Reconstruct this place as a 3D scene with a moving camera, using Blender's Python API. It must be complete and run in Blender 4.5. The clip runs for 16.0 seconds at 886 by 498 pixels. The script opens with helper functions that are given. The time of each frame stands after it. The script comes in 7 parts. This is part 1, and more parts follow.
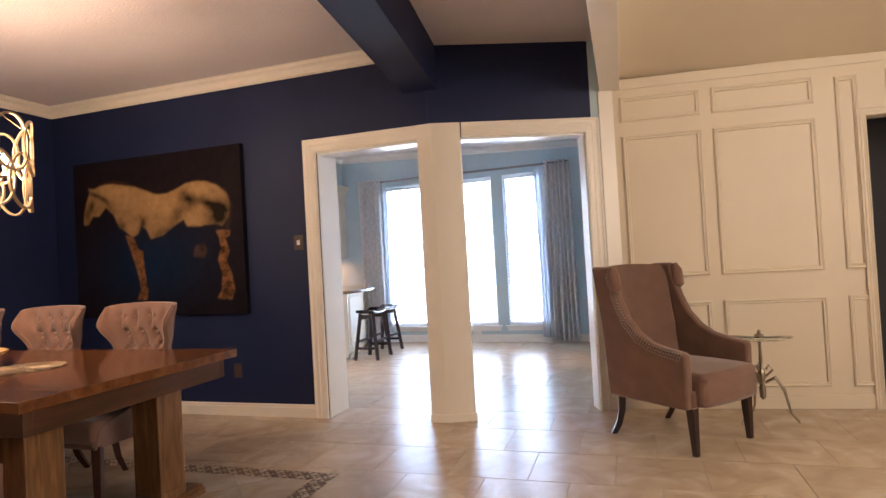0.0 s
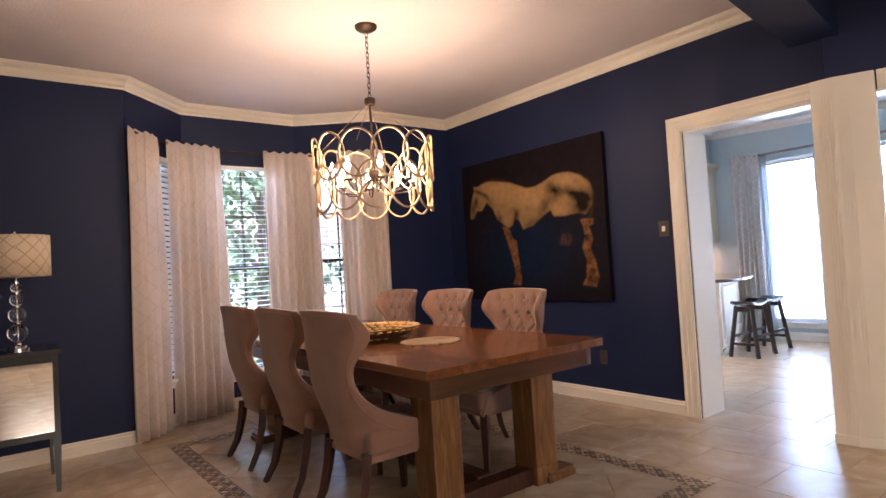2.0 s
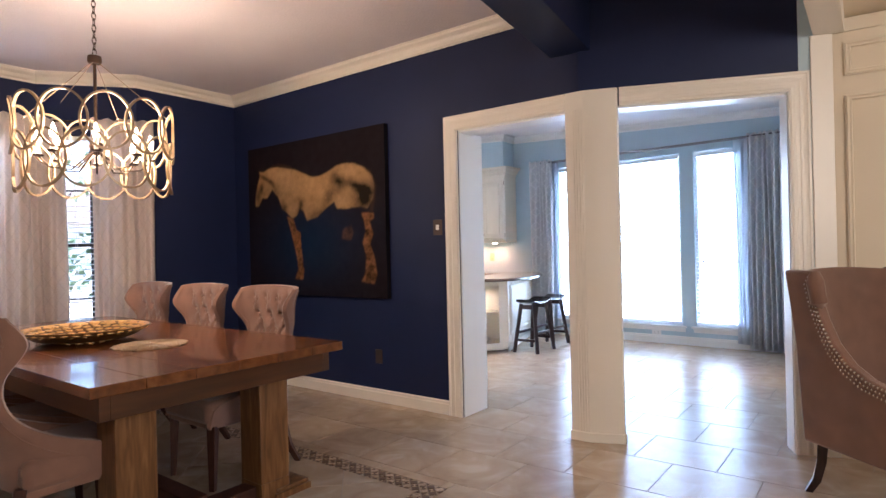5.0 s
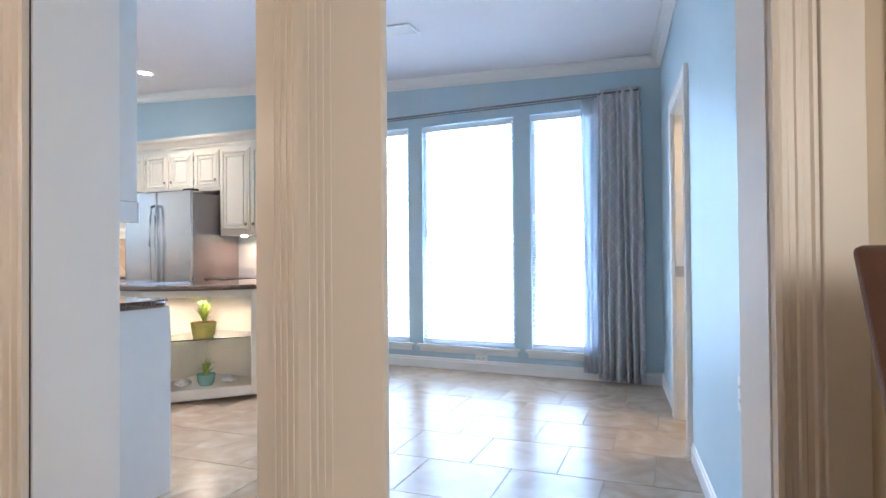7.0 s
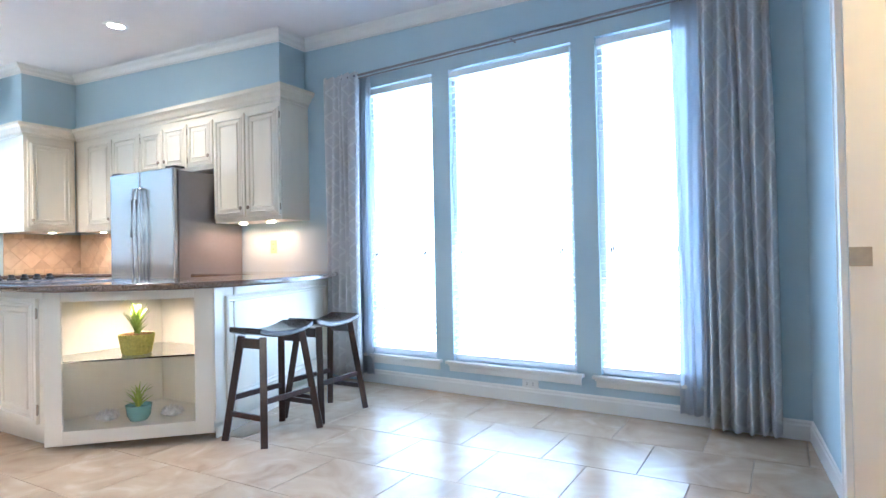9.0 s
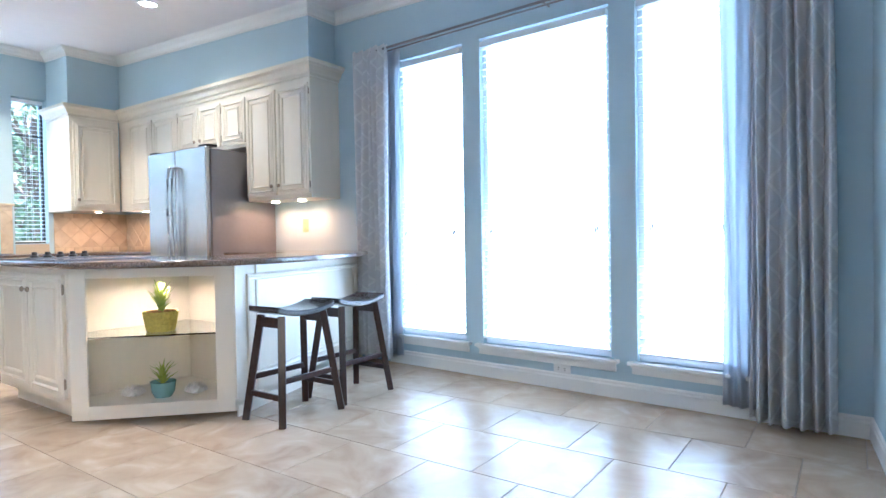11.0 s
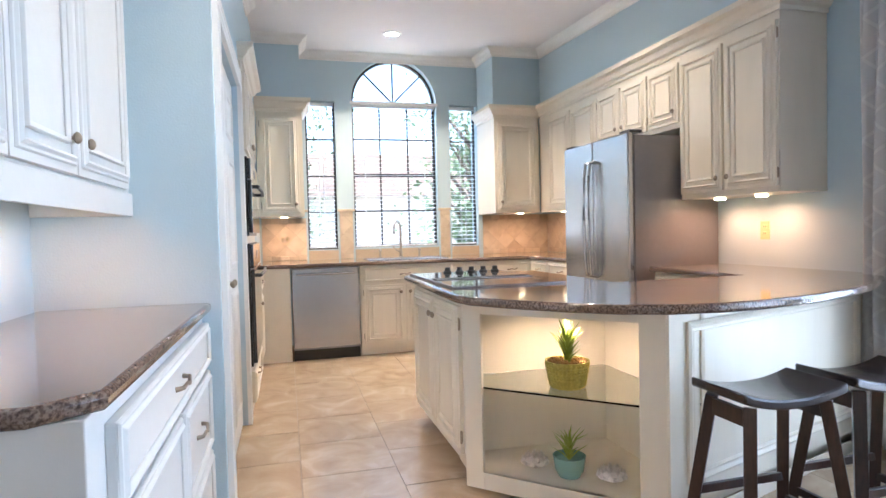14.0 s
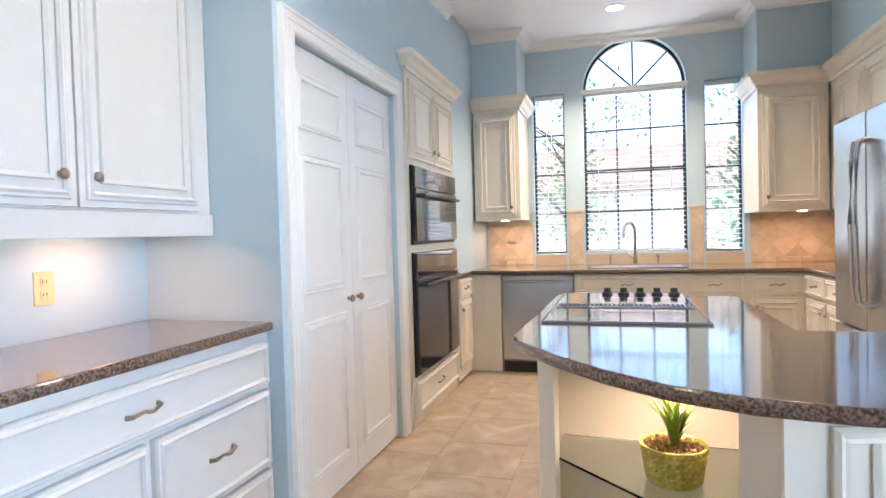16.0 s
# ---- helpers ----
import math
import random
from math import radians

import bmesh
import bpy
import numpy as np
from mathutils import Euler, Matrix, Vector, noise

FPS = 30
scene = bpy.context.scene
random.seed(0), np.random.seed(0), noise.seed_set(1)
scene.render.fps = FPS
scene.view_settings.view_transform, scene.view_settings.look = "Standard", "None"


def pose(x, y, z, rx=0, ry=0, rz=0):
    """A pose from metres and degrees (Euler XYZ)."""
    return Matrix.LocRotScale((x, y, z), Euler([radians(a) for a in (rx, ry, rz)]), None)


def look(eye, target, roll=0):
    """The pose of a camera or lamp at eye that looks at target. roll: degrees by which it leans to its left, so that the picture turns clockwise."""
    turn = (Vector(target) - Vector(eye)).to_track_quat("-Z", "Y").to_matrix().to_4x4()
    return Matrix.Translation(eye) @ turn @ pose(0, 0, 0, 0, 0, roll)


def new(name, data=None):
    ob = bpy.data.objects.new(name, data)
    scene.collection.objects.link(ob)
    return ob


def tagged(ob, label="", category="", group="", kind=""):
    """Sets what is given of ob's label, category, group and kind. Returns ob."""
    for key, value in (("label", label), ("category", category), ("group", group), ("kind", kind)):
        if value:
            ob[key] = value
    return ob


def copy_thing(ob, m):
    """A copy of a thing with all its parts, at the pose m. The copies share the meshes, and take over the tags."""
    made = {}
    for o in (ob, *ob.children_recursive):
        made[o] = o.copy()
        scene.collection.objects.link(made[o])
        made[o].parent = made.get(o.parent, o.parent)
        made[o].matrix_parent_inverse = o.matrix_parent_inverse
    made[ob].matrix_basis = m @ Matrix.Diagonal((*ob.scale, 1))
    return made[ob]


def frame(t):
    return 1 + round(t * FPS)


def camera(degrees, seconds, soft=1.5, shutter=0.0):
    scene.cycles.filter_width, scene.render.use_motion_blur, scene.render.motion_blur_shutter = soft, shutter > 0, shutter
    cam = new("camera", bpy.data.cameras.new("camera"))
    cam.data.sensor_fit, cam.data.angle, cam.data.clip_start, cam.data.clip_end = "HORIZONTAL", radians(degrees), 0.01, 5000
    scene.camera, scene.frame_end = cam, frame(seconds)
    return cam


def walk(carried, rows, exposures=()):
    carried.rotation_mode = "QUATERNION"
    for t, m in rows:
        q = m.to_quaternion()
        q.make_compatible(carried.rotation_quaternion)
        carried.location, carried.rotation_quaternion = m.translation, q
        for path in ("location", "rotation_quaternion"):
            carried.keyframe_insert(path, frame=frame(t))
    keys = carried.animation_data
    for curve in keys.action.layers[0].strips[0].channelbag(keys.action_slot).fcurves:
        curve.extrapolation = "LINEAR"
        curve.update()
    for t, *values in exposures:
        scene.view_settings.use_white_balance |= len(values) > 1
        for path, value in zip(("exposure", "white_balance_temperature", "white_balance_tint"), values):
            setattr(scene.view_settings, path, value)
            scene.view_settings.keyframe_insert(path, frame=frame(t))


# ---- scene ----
cam = camera(74.5, 16.0)
PATH = [
    (0, (0.706, 1.58, 1.207), (0.093, 3.483, 1.247), -3.2),
    (0.5, (0.676, 1.53, 1.196), (-0.258, 3.298, 1.245), -3.1),
    (1, (0.669, 1.514, 1.203), (-0.497, 3.138, 1.252), -3.3),
    (1.5, (0.662, 1.55, 1.227), (-0.764, 2.951, 1.28), -3.4),
    (2, (0.652, 1.64, 1.232), (-0.931, 2.859, 1.291), -3.4),
    (2.5, (0.653, 1.694, 1.236), (-1.014, 2.799, 1.295), -3.2),
    (3, (0.668, 1.743, 1.231), (-1.028, 2.803, 1.288), -3.0),
    (3.5, (0.696, 1.783, 1.227), (-1.002, 2.839, 1.271), -2.7),
    (4, (0.776, 1.868, 1.226), (-0.867, 3.007, 1.257), -2.4),
    (4.5, (0.816, 1.966, 1.224), (-0.66, 3.316, 1.241), -2.0),
    (5, (0.846, 2.206, 1.245), (-0.358, 3.802, 1.249), -1.3),
    (5.2, (0.74, 2.275, 1.225), (-0.33, 3.964, 1.229), -1.3),
    (7.3, (0.138, 4.870, 1.090), (-0.578, 6.736, 1.112), -0.6),
    (7.5, (0.106, 5.048, 1.088), (-0.607, 6.916, 1.106), -0.7),
    (8, (0.058, 5.441, 1.063), (-0.714, 7.286, 1.092), -0.8),
    (8.5, (-0.01, 5.798, 1.048), (-0.887, 7.595, 1.071), -0.9),
    (9, (0.013, 6.096, 1.014), (-0.995, 7.823, 1.035), -1.1),
    (9.2, (0.01, 6.148, 1.015), (-1.034, 7.854, 1.032), -1.1),
    (11.3, (0.056, 6.31, 0.992), (-1.101, 7.94, 0.948), -0.8),
    (11.5, (0.032, 6.265, 1.0), (-1.134, 7.89, 0.958), -0.6),
    (12, (-0.082, 6.225, 1.014), (-1.393, 7.735, 0.969), -0.7),
    (12.5, (-0.286, 6.274, 1.065), (-1.84, 7.532, 1.013), -0.9),
    (13, (-0.544, 6.43, 1.086), (-2.26, 7.455, 1.034), -0.9),
    (13.5, (-0.746, 6.701, 1.139), (-2.593, 7.464, 1.08), -1.2),
    (14, (-0.949, 6.959, 1.164), (-2.879, 7.478, 1.103), -1.4),
    (14.5, (-1.115, 7.205, 1.2), (-3.106, 7.381, 1.14), -1.7),
    (15, (-1.227, 7.449, 1.232), (-3.217, 7.249, 1.174), -1.7),
    (15.5, (-1.339, 7.682, 1.226), (-3.284, 7.221, 1.17), -1.6),
    (16, (-1.406, 7.97, 1.234), (-3.322, 7.398, 1.18), -1.6),
]
EXPOSURES = [(0.0, 2.42, 5800, 17), (3.5, 2.5, 5270, 17), (5.2, 2.43, 5160, 14), (7.5, 2.40, 5000, 8), (9.2, 2.54, 4850, 6), (11.5, 2.5, 4930, 7), (13.5, 2.25, 5500, 11), (16.0, 2.08, 5680, 12)]
walk(cam, [(t, look(eye, target, roll)) for t, eye, target, roll in PATH], EXPOSURES)

# world and lights
world = bpy.data.worlds.new("world")
scene.world = world
world.use_nodes = True
wn = world.node_tree
sky = wn.nodes.new("ShaderNodeTexSky")
sky.sky_type, sky.sun_disc, sky.sun_elevation, sky.sun_rotation = "NISHITA", False, radians(50), radians(120)
wn.links.new(sky.outputs[0], wn.nodes["Background"].inputs[0])
wn.nodes["Background"].inputs[1].default_value = 0.15
sun_data = bpy.data.lights.new("sun", "SUN")
sun_data.energy, sun_data.angle, sun_data.color = 5.0, radians(0.5), (1.0, 0.95, 0.88)
sun_ob = new("sun", sun_data)
sun_ob.matrix_world = look((0, 0, 30), (0 - 8, 0 - 6, 0))

WARM, CAN = (1.0, 0.64, 0.36), (1.0, 0.76, 0.52)


def lamp(name, kind, place, energy, color, size=0.05, target=None, size_y=None, spread=None):
    data = bpy.data.lights.new(name, kind)
    data.energy, data.color = energy, color
    if kind == "AREA":
        data.size = size
        if size_y:
            data.shape, data.size_y = "RECTANGLE", size_y
        if spread:
            data.spread = radians(spread)
    else:
        data.shadow_soft_size = size
    ob = new(name, data)
    ob.matrix_world = look(place, target) if target else Matrix.Translation(place)
    return ob


SKYWHITE = (0.74, 0.86, 1.0)
# daylight of the openings
lamp("daylight_nook", "AREA", (-1.65, 10.45, 1.35), 29, SKYWHITE, 2.9, (-1.65, 5, 1.75), 2.5)
lamp("daylight_sink", "AREA", (-8.3, 8.15, 4.0), 55, SKYWHITE, 2.2, (-7.2, 8.1, 1.8), 1.2)
lamp("daylight_bay", "AREA", (-5.9, 3.6, 2.9), 14, SKYWHITE, 1.6, (-3.5, 3.6, 1.0), 0.8)
# added warm fill from the hall side, with no opening or fixture behind it
lamp("hall_daylight", "AREA", (3.7, 3.0, 2.0), 20, (1.0, 0.79, 0.55), 2.4, (-1.5, 4.0, 0.9), 1.6)
for k in range(8):
    a = 2 * math.pi * (k + 0.5) / 8
    lamp("chandelier_light", "POINT", (-2.66 + 0.27 * math.cos(a), 3.65 + 0.27 * math.sin(a), 1.90), 1.75, WARM, 0.02)
# two recessed lights; the third, at (-3.0, 7.3), is an added fill without fixture
for x, y in ((-4.72, 8.90), (-6.45, 7.99), (-3.0, 7.3)):
    lamp("recessed_light_lamp", "AREA", (x, y, 2.755 - 0.045 * x - 0.02), 11 if x < -6 else 3.4, CAN, 0.12, (x, y, 0), None, 120)
UNDER = [(-3.85, 9.74, 1.325), (-4.2, 9.74, 1.325), (-6.9, 9.45, 1.335), (-6.95, 6.95, 1.335), (-3.05, 6.26, 1.318), (-2.35, 6.26, 1.318), (-6.5, 9.78, 1.335)]
for p in UNDER:
    lamp("under_cabinet_lamp", "AREA", (p[0], p[1], p[2] - 0.012), 0.55 if p[1] < 6.5 else 0.65, (1.0, 0.46, 0.23) if p[0] > -4.5 else (1.0, 0.56, 0.31), 0.10, (p[0], p[1], 0), None, 165)
lamp("shelf_lamp", "AREA", (-3.25, 8.13, 0.83), 1.15, (1.0, 0.68, 0.43), 0.06, (-3.25, 8.13, 0), None, 150)


# materials
def material(name, color, rough=0.5, metal=0.0, noise_scale=0, amount=0.0, bump=0.0, bump_scale=0, stretch=(1, 1, 1), spec=None, coat=0.0, sheen=0.0, transmission=0.0, emit=None, ior=None, coarse=0.0, alpha=1.0):
    """A principled material whose colour varies at two scales."""
    m = bpy.data.materials.new(name)
    m.use_nodes = True
    t = m.node_tree
    b = t.nodes["Principled BSDF"]
    b.inputs["Base Color"].default_value = (*color, 1)
    b.inputs["Roughness"].default_value = rough
    b.inputs["Metallic"].default_value = metal
    b.inputs["Coat Weight"].default_value = coat
    b.inputs["Coat Roughness"].default_value = 0.08
    b.inputs["Sheen Weight"].default_value = sheen
    b.inputs["Transmission Weight"].default_value = transmission
    b.inputs["Alpha"].default_value = alpha
    if spec is not None:
        b.inputs["Specular IOR Level"].default_value = spec
    if ior:
        b.inputs["IOR"].default_value = ior
    if emit:
        b.inputs["Emission Color"].default_value = (*emit[:3], 1)
        b.inputs["Emission Strength"].default_value = emit[3]
    if noise_scale or bump_scale:
        co = t.nodes.new("ShaderNodeTexCoord")
        mp = t.nodes.new("ShaderNodeMapping")
        mp.inputs["Scale"].default_value = stretch
        t.links.new(co.outputs["Object"], mp.inputs[0])
    if noise_scale and amount:
        n1 = t.nodes.new("ShaderNodeTexNoise")
        n1.inputs["Scale"].default_value, n1.inputs["Detail"].default_value = noise_scale, 6
        n2 = t.nodes.new("ShaderNodeTexNoise")
        n2.inputs["Scale"].default_value, n2.inputs["Detail"].default_value = noise_scale * 0.13, 3
        add = t.nodes.new("ShaderNodeMath")
        add.operation = "ADD"
        t.links.new(mp.outputs[0], n1.inputs[0]), t.links.new(mp.outputs[0], n2.inputs[0])
        t.links.new(n1.outputs[0], add.inputs[0]), t.links.new(n2.outputs[0], add.inputs[1])
        r = t.nodes.new("ShaderNodeMapRange")
        r.inputs["From Min"].default_value, r.inputs["From Max"].default_value = 0.6, 1.4
        r.inputs["To Min"].default_value, r.inputs["To Max"].default_value = 1 - amount, 1 + amount
        t.links.new(add.outputs[0], r.inputs[0])
        mul = t.nodes.new("ShaderNodeVectorMath")
        mul.operation = "SCALE"
        mul.inputs[0].default_value = color
        t.links.new(r.outputs[0], mul.inputs["Scale"])
        t.links.new(mul.outputs[0], b.inputs["Base Color"])
    if bump:
        n3 = t.nodes.new("ShaderNodeTexNoise")
        n3.inputs["Scale"].default_value, n3.inputs["Detail"].default_value = bump_scale, 4
        t.links.new(mp.outputs[0], n3.inputs[0])
        bp = t.nodes.new("ShaderNodeBump")
        bp.inputs["Strength"].default_value, bp.inputs["Distance"].default_value = bump, 0.01
        t.links.new(n3.outputs[0], bp.inputs["Height"])
        t.links.new(bp.outputs[0], b.inputs["Normal"])
    return m


def ramp_material(name, stops, scale, rough=0.5, stretch=(1, 1, 1), detail=8, distortion=0.0, bump=0.0, vary=0.0, coat=0.0, kind="noise", second=0.0, metal=0.0):
    """A material whose colour runs through stops by noise, and from piece to piece by vary."""
    m = bpy.data.materials.new(name)
    m.use_nodes = True
    t = m.node_tree
    b = t.nodes["Principled BSDF"]
    b.inputs["Roughness"].default_value, b.inputs["Coat Weight"].default_value, b.inputs["Coat Roughness"].default_value = rough, coat, 0.06
    b.inputs["Metallic"].default_value = metal
    co = t.nodes.new("ShaderNodeNewGeometry") if vary else t.nodes.new("ShaderNodeTexCoord")
    mp = t.nodes.new("ShaderNodeMapping")
    mp.inputs["Scale"].default_value = stretch
    t.links.new(co.outputs["Position" if vary else "Object"], mp.inputs[0])
    if kind == "voronoi":
        n = t.nodes.new("ShaderNodeTexVoronoi")
        n.inputs["Scale"].default_value = scale
        out = n.outputs["Color"]
    else:
        n = t.nodes.new("ShaderNodeTexNoise")
        n.inputs["Scale"].default_value, n.inputs["Detail"].default_value, n.inputs["Distortion"].default_value = scale, detail, distortion
        out = n.outputs[0]
    info = t.nodes.new("ShaderNodeObjectInfo")
    if vary:
        shift = t.nodes.new("ShaderNodeVectorMath")
        shift.operation = "MULTIPLY_ADD"
        shift.inputs[1].default_value = (1, 1, 1)
        comb = t.nodes.new("ShaderNodeCombineXYZ")
        m9 = t.nodes.new("ShaderNodeMath")
        m9.operation = "MULTIPLY"
        m9.inputs[1].default_value = 37.0
        t.links.new(info.outputs["Random"], m9.inputs[0])
        t.links.new(m9.outputs[0], comb.inputs[2])
        t.links.new(mp.outputs[0], shift.inputs[0])
        t.links.new(comb.outputs[0], shift.inputs[2])
        t.links.new(shift.outputs[0], n.inputs["Vector"])
    else:
        t.links.new(mp.outputs[0], n.inputs["Vector"])
    r = t.nodes.new("ShaderNodeValToRGB")
    while len(r.color_ramp.elements) < len(stops):
        r.color_ramp.elements.new(0.5)
    for e, (p, c) in zip(r.color_ramp.elements, stops):
        e.position, e.color = p, (*c, 1)
    t.links.new(out, r.inputs[0])
    col = r.outputs[0]
    if vary:
        mr = t.nodes.new("ShaderNodeMapRange")
        mr.inputs["To Min"].default_value, mr.inputs["To Max"].default_value = 1 - vary, 1 + vary
        t.links.new(info.outputs["Random"], mr.inputs[0])
        sc = t.nodes.new("ShaderNodeVectorMath")
        sc.operation = "SCALE"
        t.links.new(col, sc.inputs[0]), t.links.new(mr.outputs[0], sc.inputs["Scale"])
        col = sc.outputs[0]
    t.links.new(col, b.inputs["Base Color"])
    if bump:
        bp = t.nodes.new("ShaderNodeBump")
        bp.inputs["Strength"].default_value, bp.inputs["Distance"].default_value = bump, 0.004
        t.links.new(n.outputs[0], bp.inputs["Height"])
        t.links.new(bp.outputs[0], b.inputs["Normal"])
    return m


NAVY = material("navy_wall_paint", (0.007, 0.014, 0.060), 0.55, noise_scale=3, amount=0.12, bump=0.15, bump_scale=140, spec=0.35)
BLUE = material("pale_blue_wall_paint", (0.50, 0.63, 0.70), 0.5, noise_scale=3, amount=0.03, bump=0.12, bump_scale=140)
CREAM = material("cream_wall_paint", (0.70, 0.61, 0.46), 0.5, noise_scale=3, amount=0.03, bump=0.06, bump_scale=120)
CEIL = material("ceiling_paint", (0.70, 0.65, 0.68), 0.8, noise_scale=5, amount=0.03, bump=0.35, bump_scale=60)
CEILK = material("kitchen_ceiling_paint", (0.80, 0.79, 0.80), 0.8, noise_scale=5, amount=0.02, bump=0.35, bump_scale=60)
TRIM = material("trim_paint", (0.80, 0.75, 0.66), 0.32, noise_scale=8, amount=0.02)
TRIMK = material("white_gloss_trim", (0.82, 0.82, 0.80), 0.3, noise_scale=8, amount=0.02)
CABINET = material("cream_cabinet_paint", (0.78, 0.73, 0.62), 0.34, noise_scale=14, amount=0.04, bump=0.05, bump_scale=50, stretch=(1, 1, 0.2))
CABWHITE = material("white_cabinet_paint", (0.70, 0.70, 0.68), 0.32, noise_scale=14, amount=0.03, bump=0.05, bump_scale=50)
TILE = ramp_material("travertine_tile", [(0.28, (0.37, 0.275, 0.185)), (0.42, (0.43, 0.33, 0.23)), (0.55, (0.47, 0.37, 0.26)), (0.7, (0.54, 0.44, 0.33))], 4.2, 0.26, detail=7, distortion=1.2, bump=0.08, vary=0.06)
SPLASHGROUT = material("pale_splash_grout", (0.56, 0.45, 0.32), 0.8, noise_scale=60, amount=0.08)
GROUT = material("tile_grout", (0.34, 0.28, 0.21), 0.8, noise_scale=60, amount=0.1)
SPLASH = ramp_material("tumbled_stone_tile", [(0.3, (0.54, 0.42, 0.29)), (0.55, (0.68, 0.56, 0.41)), (0.8, (0.74, 0.63, 0.48))], 7, 0.45, detail=7, vary=0.07, bump=0.2)
MOSAIC = ramp_material("mosaic_border", [(0.3, (0.16, 0.10, 0.06)), (0.5, (0.42, 0.31, 0.20)), (0.75, (0.55, 0.45, 0.33))], 55, 0.4, detail=2, vary=0.2)
MOSAIC_DARK = material("dark_mosaic_chip", (0.12, 0.07, 0.04), 0.4, noise_scale=60, amount=0.2)
GRANITE = ramp_material("brown_granite", [(0.36, (0.045, 0.028, 0.022)), (0.46, (0.10, 0.062, 0.044)), (0.56, (0.17, 0.12, 0.09)), (0.72, (0.21, 0.16, 0.125))], 130, 0.10, detail=5, coat=0.6)
WOOD = ramp_material("stained_table_wood", [(0.25, (0.070, 0.022, 0.006)), (0.5, (0.135, 0.046, 0.012)), (0.75, (0.20, 0.076, 0.021))], 3, 0.24, stretch=(0.6, 7, 7), detail=5, distortion=0.25, coat=0.35)
WOODEDGE = ramp_material("dark_apron_wood", [(0.3, (0.032, 0.011, 0.004)), (0.7, (0.085, 0.032, 0.011))], 2, 0.3, stretch=(1, 1, 9), detail=5, coat=0.2)
WOODLEG = ramp_material("table_leg_wood", [(0.25, (0.075, 0.032, 0.010)), (0.5, (0.15, 0.070, 0.022)), (0.75, (0.25, 0.13, 0.045))], 6, 0.33, stretch=(6, 6, 0.7), detail=8, distortion=0.8, coat=0.2)
WOODDARK = ramp_material("dark_red_wood", [(0.3, (0.028, 0.008, 0.005)), (0.7, (0.065, 0.020, 0.011))], 8, 0.5, stretch=(6, 6, 0.8), coat=0.0)
ESPRESSO = ramp_material("espresso_stool_wood", [(0.3, (0.008, 0.006, 0.010)), (0.7, (0.024, 0.014, 0.014))], 12, 0.25, stretch=(6, 6, 1), coat=0.3)
LEGDARK = ramp_material("espresso_leg_wood", [(0.3, (0.014, 0.005, 0.005)), (0.7, (0.04, 0.014, 0.010))], 12, 0.3, stretch=(6, 6, 1), coat=0.2)
VELVET = material("taupe_velvet", (0.235, 0.130, 0.092), 0.85, noise_scale=9, amount=0.22, bump=0.2, bump_scale=260, sheen=0.3)
VELVETIN = material("peach_taupe_velvet", (0.30, 0.18, 0.13), 0.85, noise_scale=16, amount=0.12, bump=0.2, bump_scale=260, sheen=0.5)
BROWNVELVET = material("brown_armchair_suede", (0.165, 0.086, 0.056), 0.85, noise_scale=10, amount=0.28, bump=0.2, bump_scale=260, sheen=0.35)
LEATHER = material("dark_brown_piping", (0.05, 0.02, 0.014), 0.5)
BRONZE = material("aged_bronze", (0.055, 0.036, 0.026), 0.42, 0.8, noise_scale=30, amount=0.3)
RING = material("antiqued_champagne_metal", (0.36, 0.27, 0.17), 0.42, 0.6, noise_scale=30, amount=0.2)
NICKEL = material("brushed_nickel", (0.42, 0.39, 0.34), 0.28, 1.0, noise_scale=40, amount=0.15)
CHROME = material("polished_chrome", (0.75, 0.74, 0.72), 0.08, 1.0)
GOLD = material("hammered_gold", (0.86, 0.56, 0.20), 0.42, 0.55, noise_scale=40, amount=0.15, bump=0.5, bump_scale=70)
BOWLM = material("bronze_bowl_metal", (0.30, 0.17, 0.07), 0.35, 0.7, noise_scale=20, amount=0.2)
PEWTER = material("antique_brass", (0.38, 0.32, 0.25), 0.35, 1.0, noise_scale=30, amount=0.25)
STEEL = material("stainless_steel", (0.52, 0.53, 0.55), 0.26, 1.0, noise_scale=3, amount=0.06, bump=0.03, bump_scale=300, stretch=(0.02, 1, 1))
STEELSIDE = material("grey_appliance_side", (0.25, 0.24, 0.25), 0.4, 0.5, noise_scale=30, amount=0.05)
BLACKGLASS = material("black_oven_glass", (0.010, 0.010, 0.012), 0.04, coat=1.0)
BLACK = material("black_plastic", (0.012, 0.012, 0.013), 0.35)
DARKFRAME = material("dark_window_frame", (0.03, 0.028, 0.028), 0.4)
BLACKLACQ = material("black_lacquer", (0.008, 0.008, 0.012), 0.22, coat=0.4)
MIRROR = material("mirror_silvering", (0.9, 0.9, 0.9), 0.02, 1.0)
GLASS = material("clear_glass", (0.92, 0.98, 0.96), 0.0, transmission=1.0, ior=1.45)
CRYSTAL = material("crystal_glass", (0.98, 0.98, 0.98), 0.0, transmission=1.0, ior=1.5)
PANE = material("window_glass", (1, 1, 1), 0.0, transmission=1.0, ior=1.02)
BULB = material("candle_bulb_glow", (1, 0.8, 0.5), 0.3, emit=(1.0, 0.74, 0.42, 22.0))
LED = material("lamp_glow", (1, 0.95, 0.85), 0.3, emit=(1.0, 0.90, 0.74, 12.0))
LEDWARM = material("warm_lamp_glow", (1, 0.9, 0.7), 0.3, emit=(1.0, 0.76, 0.42, 5.0))
BLIND = material("white_blind_slat", (0.82, 0.85, 0.88), 0.4, noise_scale=5, amount=0.02)
OUTLETM = material("almond_plastic", (0.74, 0.62, 0.34), 0.35)
OUTLETW = material("white_plastic", (0.80, 0.80, 0.78), 0.35)
